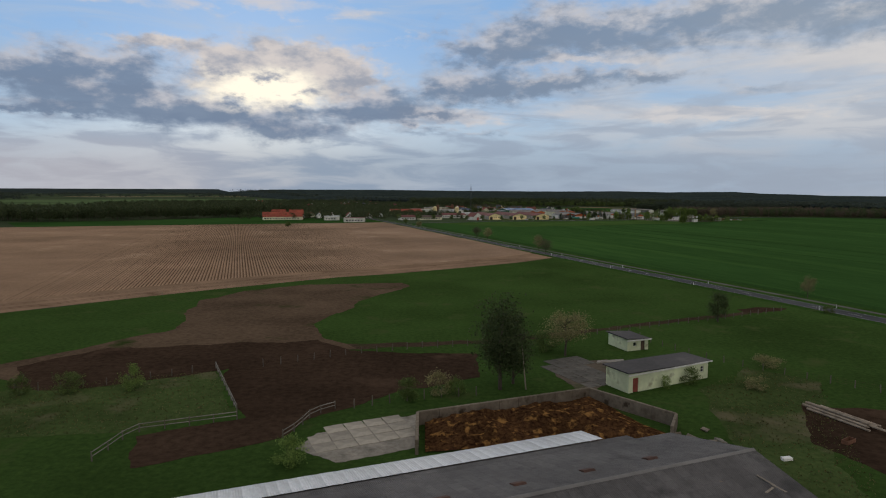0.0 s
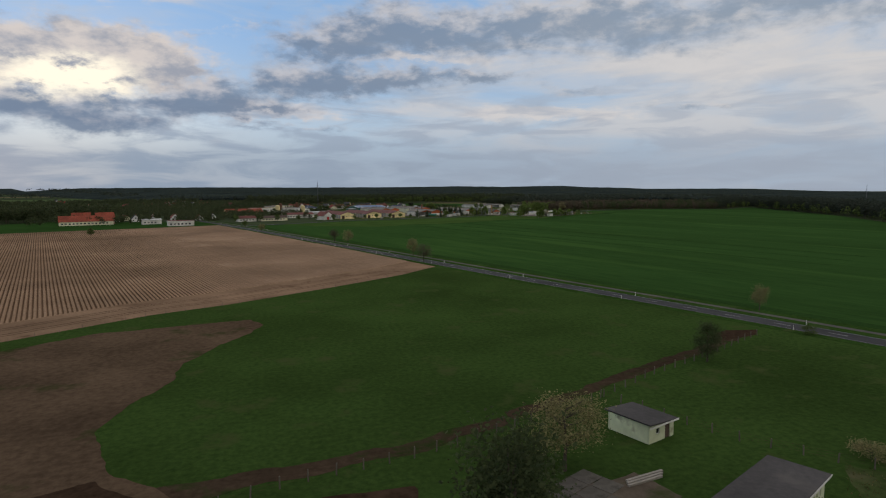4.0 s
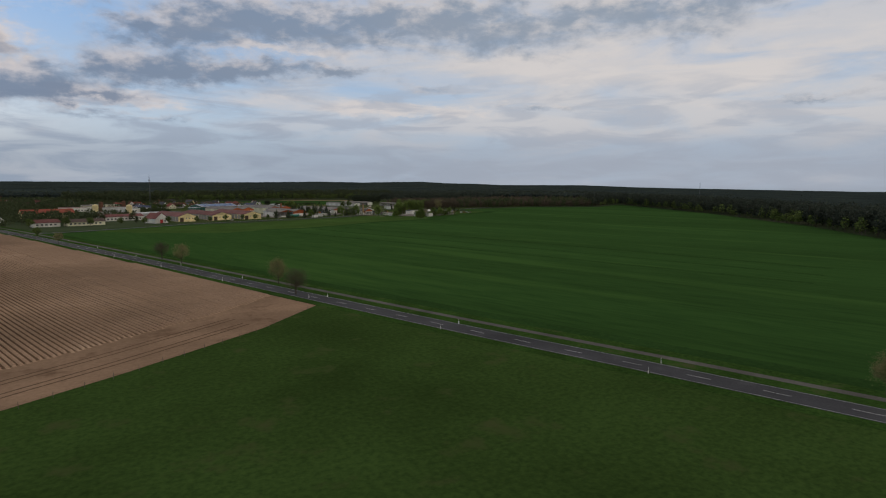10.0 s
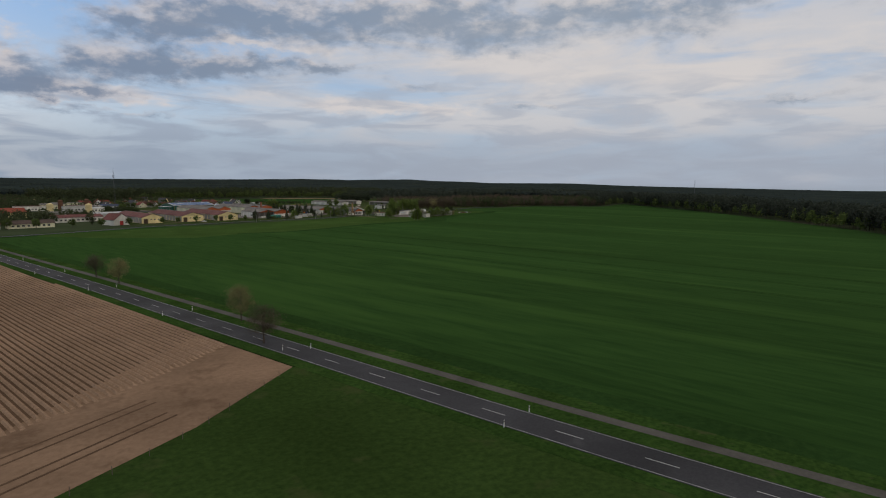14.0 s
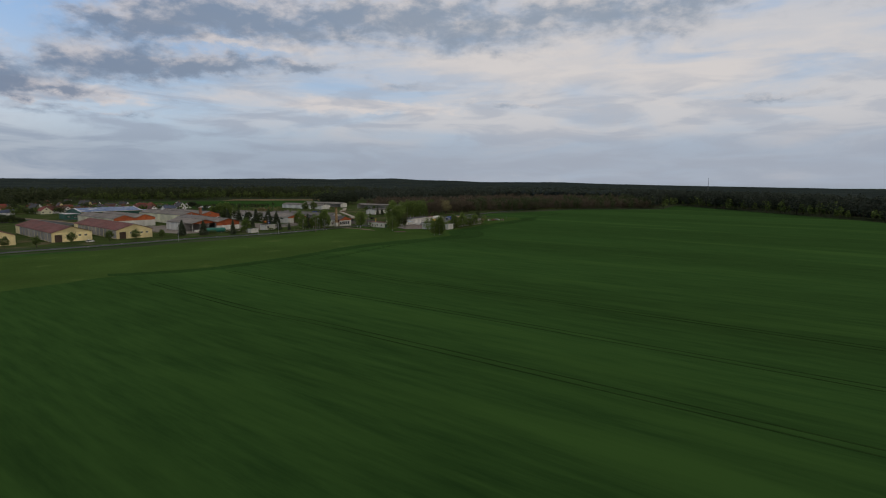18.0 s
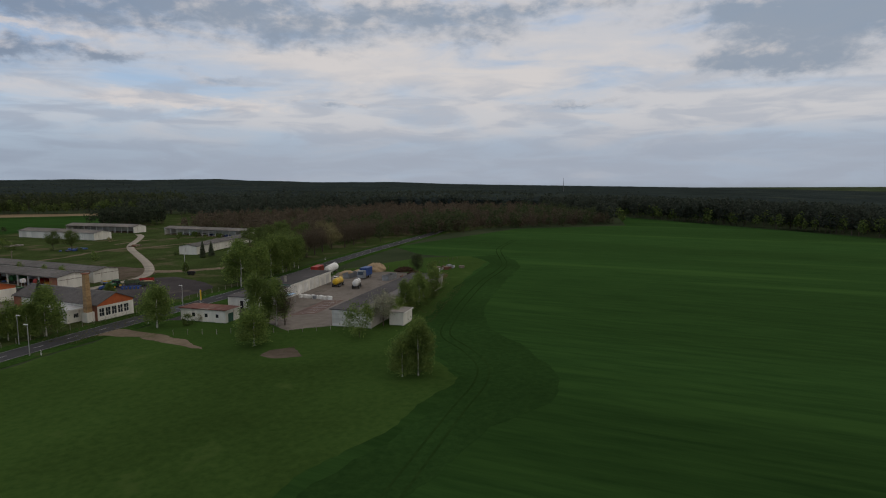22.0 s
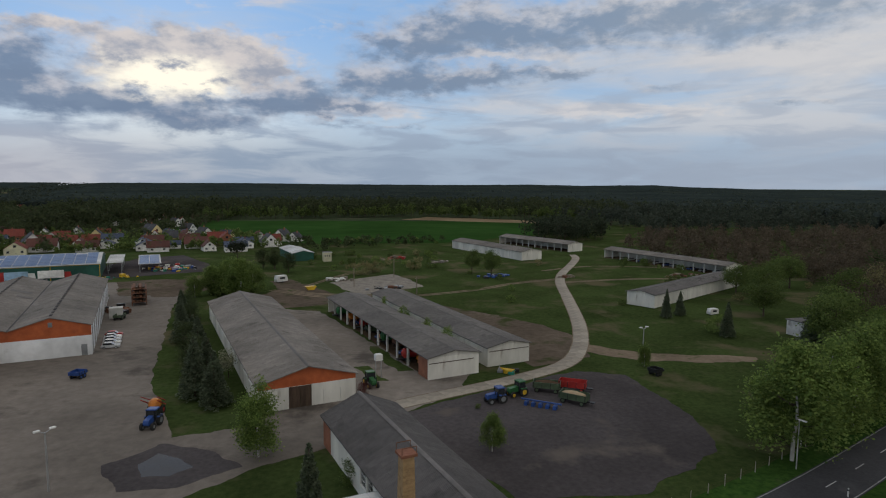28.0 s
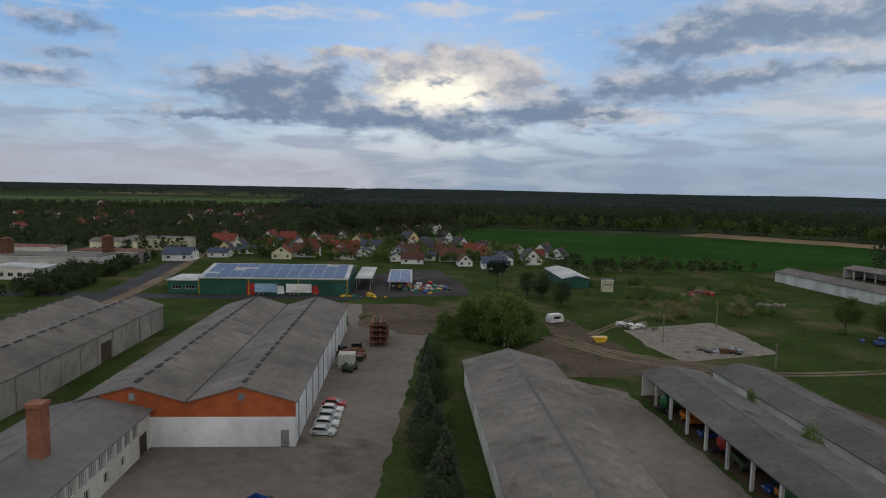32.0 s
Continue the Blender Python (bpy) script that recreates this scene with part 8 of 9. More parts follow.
PLANTS = [  # kind, x, y, height, width
    ("dark", 12.1, 92.5, 15.2, 0.95), ("dark", 14.6, 95.4, 12, 0.95), ("olive", 27.1, 112, 9, 1.2), ("bush", 24, 115, 4.5, 1.0), ("dark", 71.4, 141.8, 7.4, 1.1), ("lightbush", -45.6, 93.3, 4.2, 0.7), ("bush", -54.9, 92.1, 3.4, 1.1), ("bush", -61.4, 90.9, 3.6, 0.8),
    ("bush", -2.5, 87.8, 3.6, 1.0), ("drybush", 2.4, 90, 4.0, 0.9), ("bush", 5.0, 90.5, 3.0, 0.9), ("lightbush", -15.4, 66.4, 3.6, 0.9), ("bush", 43.5, 94.8, 3.2, 0.9), ("lightbush", 38.8, 92.6, 2.6, 0.5), ("drybush", 53, 92, 2.2, 1.4), ("drybush", 62, 104, 2.6, 1.6),
    ("olive", 61.5, 318, 8.6, 0.95), ("bare", 60.8, 296, 7.8, 1.25), ("bare", 34.8, 406.5, 7.8, 1.25), ("olive", 40.5, 389, 8.2, 0.95), ("olive", -7, 505, 6.5, 1.0), ("olive", 116.5, 166, 7.0, 0.8), ("bush", 107, 142.5, 2.6, 1.0), ("broad", -118, 500, 6, 1.0), ("broad", -20, 560, 6, 1.0),
    ("birch", 238.2, 687.7, 11.5, 1.0), ("spruce", 229.3, 692.8, 9.0, 1.15), ("spruce", 240.9, 700.8, 10.5, 0.9), ("birch", 256.8, 677.4, 10.2, 1.3), ("birch", 262.8, 647.7, 9.0, 1.3), ("birch", 272.2, 661.6, 12.6, 1.0), ("birch", 275.4, 659, 11.5, 0.9), ("bare", 276.5, 657.3, 9.0, 0.8), ("lightbush", 280.7, 636.7, 8.0, 0.7),
    ("blossom", 290.6, 640.0, 8.2, 0.95), ("dark", 352.3, 688, 7.0, 1.2), ("lightbush", 355, 683, 4.5, 0.9), ("birch", 262, 718.6, 5.2, 1.0), ("birch", 298.2, 748.8, 4.6, 0.9), ("spruce", 323.6, 785.8, 7.5, 0.9), ("spruce", 328.4, 787.6, 6.5, 1.1), ("broad", 291.2, 865.5, 9.0, 0.9), ("broad", 296.8, 858, 9.5, 0.9),
    ("birch", 297.1, 710.6, 15.4, 1.1), ("birch", 305.2, 714.8, 14.2, 1.1), ("birch", 312.9, 718.4, 14.8, 1.0), ("birch", 320.5, 722.8, 14.2, 1.0), ("birch", 233.7, 721.5, 10.0, 0.95), ("broad", 300.5, 716.5, 8.0, 1.0), ("broad", 316, 728, 10, 1.1), ("broad", 326, 732, 11, 1.1), ("broad", 335, 737, 11, 1.1), ("birch", 331, 731, 12, 1.0),
    ("spruce", 203.6, 808, 6.4, 1.30), ("dark", 206.6, 803, 7.0, 0.98), ("spruce", 207.2, 795, 7.8, 1.37), ("dark", 210.4, 788, 7.0, 1.03), ("spruce", 211.0, 779, 8.8, 1.30), ("spruce", 214.4, 773, 7.2, 1.37), ("dark", 214.6, 767, 7.4, 1.03), ("spruce", 218.0, 761.5, 9.2, 1.37), ("dark", 218.4, 755, 7.4, 1.03), ("spruce", 222.0, 749.5, 8.4, 1.43), ("spruce", 221.4, 744, 9.8, 1.30), ("spruce", 225.2, 739.6, 8.6, 1.37), ("blossom", 224.6, 753.4, 5.0, 0.8), ("bush", 212.5, 783.5, 3.2, 0.9), ("bush", 220.5, 757, 3.2, 1.1),
    ("birch", 201.5, 831, 7, 1.2), ("broad", 206, 834, 6.5, 1.3), ("birch", 214.6, 829, 12.0, 1.25), ("birch", 211, 834, 11.5, 1.2), ("birch", 217.5, 833, 10, 1.2), ("birch", 205.5, 836, 9.0, 1.3), ("pine", 202.5, 898.6, 10, 1.3), ("dark", 218, 888, 8.5, 1.3), ("dark", 224, 878, 7.5, 1.3), ("dark", 213, 893, 8, 1.3), ("drybush", 251, 868, 5.5, 1.2), ("drybush", 256, 874, 5, 1.2), ("drybush", 271, 880, 4.5, 1.2),
    ("spruce", 326.7, 766, 8.0, 1.0), ("spruce", 341.1, 757.8, 9.6, 1.5), ("spruce", 344, 760, 8.8, 1.4), ("lightbush", 327, 770, 4.5, 1.0), ("broad", 349.3, 784, 9, 1.2), ("broad", 362.8, 814, 9, 1.2), ("broad", 372, 812, 10, 1.2), ("broad", 387, 821, 11, 1.2), ("broad", 358, 796, 10, 1.2),
    ("birch", 270.7, 610.4, 10.3, 0.9), ("birch", 273, 612.5, 9.5, 0.9), ("birch", 268.5, 612, 8.0, 1.0), ("birch", 304, 646, 8.5, 1.0), ("birch", 313, 650, 9.0, 1.0), ("bush", 321, 654, 5.0, 1.1), ("birch", 329, 659, 7.5, 1.0), ("lightbush", 300, 645, 5.5, 1.0), ("lightbush", 308, 649, 6.2, 1.0), ("lightbush", 316, 653, 6.8, 0.9), ("bush", 324, 657, 5.5, 1.0), ("lightbush", 332, 661, 6.0, 0.9), ("drybush", 340, 666, 4.0, 1.0), ("lightbush", 296, 641, 4.5, 1.0),
    ("spruce", 211, 690, 6.5, 1.2), ("spruce", 214.5, 683, 5.0, 1.0), ("birch", 224.6, 688, 9.2, 0.95), ("birch", 232, 690, 9, 1.0), ("birch", 235, 688, 8.5, 1.0), ("spruce", 198, 699, 7.0, 1.3), ("spruce", 156.6, 680.1, 8.4, 1.3), ("spruce", 166.3, 676.3, 8.0, 1.5), ("spruce", 180.2, 671.6, 8.4, 1.0), ("birch", 190, 682, 8.5, 1.2), ("bush", 172, 680, 2.4, 1.8), ("bush", 186, 684, 2.4, 1.8), ("bush", 189, 688, 2.2, 1.6), ("bush", 196, 690, 2.2, 1.6), ("bush", 204, 684, 2.0, 1.6), ("bush", 180, 683, 2.0, 1.6),
    ("broad", 122, 661, 5.6, 0.9), ("broad", 133, 661, 5.8, 0.9), ("broad", 144.5, 664, 5.0, 0.8), ("broad", 107, 657, 5.8, 0.9), ("broad", 94, 653, 5.2, 0.9), ("broad", 83, 650, 5.6, 0.9), ("broad", 62, 650, 6, 1.0), ("broad", 45, 648, 6, 1.0), ("dark", 158, 692, 6, 0.9), ("broad", 28, 650, 6, 1), ("broad", 8, 648, 7, 1), ("broad", -8, 652, 7, 1), ("broad", -30, 648, 7, 1), ("dark", 40, 668, 6, 1),
    ("bush", 245, 713, 3.0, 1.0), ("bush", 263.5, 733, 0.9, 1.0), ("redbush", 247.0, 740.4, 2.8, 0.7), ("lightbush", 261.4, 771, 5.4, 0.42), ("lightbush", 257.6, 783, 5.8, 0.42), ("lightbush", 263.8, 763, 6.0, 0.42), ("lightbush", 253.8, 796, 5.4, 0.42), ("bush", 253, 792, 2.0, 0.8), ("drybush", 270, 684, 2.6, 1.2), ("bush", 262, 674, 3.0, 0.8), ("drybush", 266.4, 676, 2.8, 0.8),
    ("broad", 340, 752, 12, 1.1), ("broad", 347, 758, 12, 1.2), ("bare", 352, 752, 12, 1.2), ("bare", 360, 757, 12, 1.2), ("bare", 368, 762, 12, 1.2), ("olive", 378, 768, 11, 1.2), ("bare", 386, 768, 12, 1.2), ("bare", 396, 773, 12, 1.2), ("bare", 408, 778, 12, 1.2), ("birch", 344, 746, 11, 0.9), ("broad", 372, 782, 12, 1.2), ("olive", 390, 790, 12, 1.3),
]
for i, (kind, x, y, h, w) in enumerate(PLANTS):
    plant(kind, x, y, h, i, w)
rnd = random.Random(81)
for i in range(150):  # meadow scrub and hedges
    k = i % 5
    if k == 0:
        x, y = rnd.uniform(225, 300), rnd.uniform(985, 1000) + rnd.uniform(-6, 6)
    elif k == 1:
        x, y = 44 + rnd.uniform(0, 40) * 0.8, 925 - (rnd.random() * 85)
        x = 80 - (y - 840) * 0.42 + rnd.uniform(-2.5, 2.5)
    elif k == 2:
        x, y = rnd.uniform(225, 290), rnd.uniform(880, 930)
    elif k == 3:
        x, y = rnd.uniform(290, 400), rnd.uniform(800, 900)
        if abs((x - 300) * 0.9 - (y - 790) * 0.38) < 14:
            x += 30
    else:
        x, y = rnd.uniform(395, 480), rnd.uniform(800, 900)
    plant(("bush", "drybush", "lightbush", "bush")[i % 4], x, y, rnd.uniform(1.6, 3.6), i, rnd.uniform(0.8, 1.3))

# ---- the village ----
def house(wall, roof, w, l, eave, ridge, label):
    e = thing("house", 0, 0, 0, 0, label, "house", "village houses")
    holes = {"f": [(1.2, 1.0, 2.6, 2.3), (w - 2.6, 1.0, w - 1.2, 2.3)], "r": [(2, 1.0, 3.4, 2.3), (l - 3.4, 1.0, l - 2, 2.3)], "l": [(2, 1.0, 3.4, 2.3), (l - 3.4, 1.0, l - 2, 2.3)]}
    for side in "frbl":
        m = wall_frame(side, w, l)
        hs = holes.get(side, [])
        length, off = (w, 0) if side in "fb" else (l - 0.5, 0.25)
        g = wall_cells(length, eave, [(a - off, b, c - off, d) for a, b, c, d in hs], 0.25, "x", 0.0)
        wo = part("wall", Geo().add(g.v, g.f, m @ Matrix.Translation((off, 0, 0))), wall, e)
        for h in hs:
            add_window(wo, m, *h)
    for y in (0, l - 0.25):
        gable_end(e, w, y, eave, ridge, wall)
    part("gable_window", Geo().box(w / 2 - 0.7, -0.03, eave + 0.7, w / 2 + 0.7, 0.0, eave + 1.9), GLASS, e)
    gable_roof(e, w, l, eave, ridge, roof, 0.45, cap=False)
    part("chimney", Geo().box(w / 2 + 0.6, l * 0.6, ridge - 1.2, w / 2 + 1.2, l * 0.6 + 0.6, ridge + 0.9), BRICK, e)
    return e


TILERED = sheet_roof("red_tile_roof", (0.150, 0.034, 0.026), (0.215, 0.056, 0.040), (0.16, 0.05, 0.04), wave=0.3, across=0.35, along=0.3)
TILEDARK = sheet_roof("dark_tile_roof", (0.045, 0.045, 0.052), (0.075, 0.075, 0.085), (0.10, 0.10, 0.11), wave=0.3, across=0.35, along=0.3)
TILEBROWN = sheet_roof("brown_tile_roof", (0.080, 0.034, 0.028), (0.125, 0.052, 0.042), (0.07, 0.05, 0.045), wave=0.3, across=0.35, along=0.3)
TILEBLUE = sheet_roof("blue_grey_tile_roof", (0.045, 0.058, 0.095), (0.075, 0.092, 0.140), (0.10, 0.11, 0.13), wave=0.3, across=0.35, along=0.3)
HOUSEWHITE = mat("white_house_render", (0.70, 0.69, 0.66), (0.80, 0.79, 0.77), 0.8, 0.2, 0.85, bump=0.1)
MODELS = [house(HOUSEWHITE, TILERED, 9, 11, 3.2, 7.6, "white house with a steep red tiled roof"), house(HOUSEWHITE, TILEDARK, 9, 11, 3.2, 7.8, "white house with a dark tiled roof"), house(YELLOWWALL, TILEDARK, 9, 10, 3.4, 8.2, "yellow house with a steep dark roof"),
          house(CREAMWALL, TILERED, 10, 12, 3.4, 6.8, "cream house with a red tiled roof"), house(HOUSEWHITE, TILEBROWN, 8, 12, 3.0, 6.4, "low white house with a brown roof"), house(HOUSEWHITE, TILEBLUE, 10, 12, 3.0, 5.6, "low white house with a blue-grey roof"), house(BRICK, TILERED, 9, 10, 3.4, 7.4, "brick house with a red roof")]
SPOTS = [(66, 928, 5, 105), (72, 946, 5, 105), (33, 992, 6, 20), (47, 990, 3, 105), (50, 1011, 0, 10), (93, 948, 3, 20), (88, 975, 1, 30), (93, 993, 6, 105), (105, 995, 6, 105), (109, 962, 4, 105), (118, 990, 6, 110), (128, 961, 4, 105), (112, 1027, 4, 20), (145, 960, 5, 15), (130, 1034, 2, 50), (151, 985, 4, 105), (124, 1006, 5, 105), (163, 971, 5, 105),
         (67, 1150, 1, 20), (117, 1135, 1, 40), (92, 1183, 0, 10), (152, 1020, 4, 30), (162, 1022, 1, 40), (176, 971, 4, 105), (179, 1014, 2, 70), (197, 983, 5, 105), (204, 1006, 1, -20), (213, 1001, 1, -20), (114, 1160, 0, 20), (142, 1077, 1, 60), (136, 1052, 5, 50), (148, 1046, 5, 50),
         (-155, 1246, 0, 100), (-146, 1269, 1, 20), (-133, 1282, 1, 30), (-104, 1219, 0, 15), (-233, 1544, 0, 10), (-217, 1550, 1, 20), (-201, 1556, 0, 30), (-131, 1490, 3, 20), (-98, 1462, 1, 40), (-103, 1500, 0, 10), (34, 1236, 3, 100), (-10, 1308, 1, 20), (-51, 1520, 0, 40), (-158, 1525, 1, 10), (18, 1214, 1, 60),
         (-279, 1143, 0, 10), (-217, 1129, 0, 40), (-164, 1113, 0, 10), (-137, 1018, 3, 20), (-148, 1080, 6, 30), (-207, 1198, 0, 10), (-182, 1297, 0, 30), (-154, 1320, 1, 10), (-29, 1334, 0, 40), (47, 1202, 1, 10), (72, 985, 0, 105), (58, 970, 1, 15),
         (-184, 700, 0, 15), (-166, 696, 3, 30), (-148, 700, 0, 10), (-128, 690, 1, 15), (-180, 730, 6, 30), (-160, 728, 0, 10), (-140, 716, 3, 60), (-112, 690, 4, 20), (-94, 700, 0, 15), (-70, 700, 0, 20), (-120, 740, 0, 10), (-95, 735, 3, 40), (-60, 730, 1, 10)]
rnd = random.Random(56)
NEARROW = len(SPOTS)
while len(SPOTS) < NEARROW + 26:  # small houses and garages in the rows nearest to the farm
    x, y = rnd.uniform(58, 212), rnd.uniform(950, 1052)
    if y < 1052 - (x - 58) * 0.25 and all(math.hypot(x - q[0], y - q[1]) > 13 for q in SPOTS):
        SPOTS.append((x, y, rnd.choice((0, 1, 1, 4, 5, 5, 6, 2)), rnd.choice((15, 105, 20, 110))))
rnd = random.Random(55)
while len(SPOTS) < 150:
    x, y = rnd.uniform(-330, 130), rnd.uniform(1080, 1560)
    if y < 960 and x > 0:
        continue
    if all(math.hypot(x - q[0], y - q[1]) > 17 for q in SPOTS):
        SPOTS.append((x, y, rnd.choice((0, 0, 1, 1, 2, 3, 4, 4, 5, 6)), rnd.choice((15, 105, 30, -20))))
used = set()
for x, y, k, t in SPOTS:
    if k in used:
        copy_thing(MODELS[k], pose(x, y, 0, 0, 0, t) @ Matrix.Scale(0.70 + 0.22 * ((x * 7.3 + y * 3.1) % 1), 4))
    else:
        MODELS[k].matrix_basis = pose(x, y, 0, 0, 0, t)
        used.add(k)
church = thing("church", -379, 1351, 0, 10, "small white village church with a short tower", "church")
part("tower", Geo().box(-2.2, -2.2, 0, 2.2, 2.2, 10), HOUSEWHITE, church)
part("spire", Geo().rod((0, 0, 10), (0, 0, 14), 2.8, 0.1, 8), TILEDARK, church)
part("nave", Geo().box(2.2, -4, 0, 15, 4, 5), HOUSEWHITE, church)
part("nave_roof", Geo().profile([(-4.4, 5), (4.4, 5), (0, 9)], 2.2, 15, pose(0, 0, 0, 0, 0, -90)), TILERED, church)

# ---- woods ----
def inside(poly, x, y):
    r = np.zeros(len(x), bool)
    n = len(poly)
    for i in range(n):
        (x0, y0), (x1, y1) = poly[i], poly[(i + 1) % n]
        if y0 != y1:
            r ^= ((y0 > y) != (y1 > y)) & (x < (x1 - x0) * (y - y0) / (y1 - y0) + x0)
    return r


def wood(poly, n, h0, h1, sprays, size, leaf_mat, seed, label, trunks=True, slim=0.30, low=0.18, clear=0):
    """A wood of many small trees in one mesh: sprays of leaf on uneven crowns over thin stems."""
    rng = np.random.default_rng(seed)
    xs, ys = [p[0] for p in poly], [p[1] for p in poly]
    x, y = rng.uniform(min(xs), max(xs), n * 6), rng.uniform(min(ys), max(ys), n * 6)
    keep = inside(poly, x, y)
    if clear:
        for q in SPOTS:
            keep &= np.hypot(x - q[0] - 3, y - q[1] - 4) > clear
    x, y = x[keep][:n], y[keep][:n]
    n = len(x)
    h = rng.uniform(h0, h1, n)
    d = rng.normal(size=(n, sprays, 3))
    d /= np.linalg.norm(d, axis=2)[:, :, None]
    d *= rng.uniform(0.45, 1, (n, sprays, 1))
    mid, half = (1 + low) / 2, (1 - low) / 2
    taper = 1.15 - 0.5 * (d[:, :, 2] + 1) / 2
    p = np.stack([x[:, None] + d[:, :, 0] * h[:, None] * slim * taper, y[:, None] + d[:, :, 1] * h[:, None] * slim * taper, h[:, None] * (mid + half * d[:, :, 2])], 2).reshape(-1, 3)
    ob = tagged(new("woods", quads_mesh("woods", leaves(rng, p, size), len(p), leaf_mat)), label, "woods", kind="stuff")
    if trunks:
        a = rng.uniform(0, math.pi, n)
        w = h * 0.011
        c, s = np.cos(a) * w, np.sin(a) * w
        q = np.stack([np.stack([x - c, y - s, 0 * h], 1), np.stack([x + c, y + s, 0 * h], 1), np.stack([x + c * 0.5, y + s * 0.5, h * 0.8], 1), np.stack([x - c * 0.5, y - s * 0.5, h * 0.8], 1)], 1)
        part("stems", quads_mesh("stems", q, n, BARK), BARK, ob)
    return ob


# edge woods, nearest first
wood([(345, 762), (400, 780), (440, 782), (520, 775), (600, 735), (690, 790), (640, 860), (480, 860), (405, 850), (395, 800)], 1000, 6, 11, 150, 0.38, BROWNTWIG, 1, "brown wood not yet in leaf beside the road", low=0.02, slim=0.34)
wood([(400, 776), (520, 770), (600, 730), (700, 785), (700, 850), (540, 850), (420, 830)], 260, 8, 14, 120, 0.62, DARKLEAF, 2, "dark leafy trees at the wood's edge", low=0.06)
wood([(390, 850), (480, 850), (640, 860), (690, 790), (760, 900), (700, 1010), (440, 1000), (385, 940)], 1000, 6, 11, 90, 0.55, BROWNTWIG, 3, "brown wood not yet in leaf behind the sheds", low=0.02, slim=0.34)
wood([(360, 960), (400, 990), (420, 1040), (390, 1050), (350, 1000)], 110, 11, 15, 110, 0.7, PINELEAF, 4, "dark pines behind the sheds")
wood([(440, 1000), (700, 1010), (900, 950), (1000, 1200), (700, 1400), (440, 1200)], 1100, 12, 17, 60, 1.1, FARLEAF, 5, "dark pine forest")
wood([(600, 730), (690, 780), (585, 535), (480, 374), (398, 278), (340, 190), (420, 150), (520, 290), (620, 470), (760, 700), (800, 860), (700, 860)], 1500, 12, 18, 90, 0.95, FARLEAF, 6, "dark wood along the wheat field")
wood([(604, 725), (690, 775), (580, 535), (475, 374), (392, 278), (405, 274), (500, 380), (602, 530), (706, 775)], 380, 6, 13, 90, 0.7, GREENLEAF, 7, "lighter green trees at the wood's edge")
wood([(-400, 574), (-313, 614), (-205, 720), (-150, 760), (-220, 860), (-420, 760), (-760, 640), (-760, 500)], 1500, 11, 17, 90, 0.9, WOODLEAF, 8, "green mixed wood behind the ploughed field")
wood([(-400, 574), (-313, 614), (-205, 720), (-215, 735), (-325, 630), (-410, 590)], 130, 8, 17, 110, 0.7, DARKLEAF, 9, "darker trees along the wood's edge")
wood([(60, 1040), (130, 1225), (330, 1262), (470, 1160), (600, 1300), (500, 1500), (0, 1500), (-40, 1300)], 1500, 12, 19, 60, 1.2, WOODLEAF, 10, "green mixed wood behind the bright field")
wood([(120, 1218), (330, 1258), (470, 1150), (480, 1165), (335, 1275), (118, 1235)], 220, 8, 15, 100, 0.7, GREENLEAF, 11, "light green trees at the wood's edge")
wood([(-340, 940), (140, 950), (140, 1420), (-340, 1420)], 2400, 4, 9, 80, 0.62, WOODLEAF, 12, "garden trees among the village houses", slim=0.4, clear=9)
wood([(-340, 940), (140, 950), (140, 1420), (-340, 1420)], 1400, 4, 9.5, 80, 0.62, DARKLEAF, 13, "darker garden trees among the village houses", slim=0.36, clear=9)
wood([(-210, 640), (-60, 640), (40, 700), (60, 760), (-50, 850), (-70, 960), (-340, 930), (-220, 740)], 800, 5, 10, 80, 0.65, WOODLEAF, 14, "trees between the works and the village", slim=0.38)
wood([(-340, 940), (20, 1000), (150, 1060), (130, 1420), (-340, 1560)], 800, 3.5, 8, 60, 0.55, BROWNTWIG, 21, "brown garden trees among the village houses", slim=0.4, clear=9)
wood([(60, 948), (214, 962), (216, 1012), (170, 1045), (60, 1060)], 420, 2.5, 6.5, 90, 0.45, GREENLEAF, 22, "hedges and fruit trees between the nearest houses", slim=0.42, clear=6)
wood([(70, 838), (88, 842), (44, 935), (26, 930)], 230, 3.0, 5.5, 90, 0.42, DARKLEAF, 23, "dark hedge of young trees along the village road", slim=0.40, low=0.03)
wood([(198, 838), (216, 822), (222, 832), (206, 846)], 16, 2.5, 4.8, 140, 0.34, GREENLEAF, 24, "green scrub behind the barn", slim=0.42, low=0.03)
wood([(225, 940), (300, 985), (290, 1000), (200, 990)], 60, 3, 6, 60, 0.5, DARKLEAF, 15, "scrub along the bright field", slim=0.5)
wood([(-620, 1060), (-340, 940), (-260, 1330), (-60, 1480), (-90, 1600), (-330, 1480), (-560, 1290)], 1100, 7, 13, 60, 1.0, WOODLEAF, 16, "wooded land beyond the village")

# the forest as far as the horizon: an uneven canopy with hills
# the bluish tint of this canopy colour stands in for haze
FORESTTOP = mat("forest_canopy", (0.020, 0.028, 0.028), (0.042, 0.054, 0.049), 0.09, 0.004, 0.95, bump=1.0, contrast=0.4, spread=0, spec=0.0, third=(0.048, 0.058, 0.044), third_at=0.58, third_scale=0.006)
RIDGE = [(-80, -0.02), (-50, -0.02), (-28, 0.02), (-8, 0.07), (3, 0.0), (12, 0.0), (18, 0.06), (23, -0.02), (27, 0.04), (29, 0.06), (31, -0.08), (35, -0.17), (39, -0.38), (48, -0.43), (54, -0.56), (63, -0.75), (75, -0.98), (85, -1.3), (100, -1.5), (130, -1.6)]


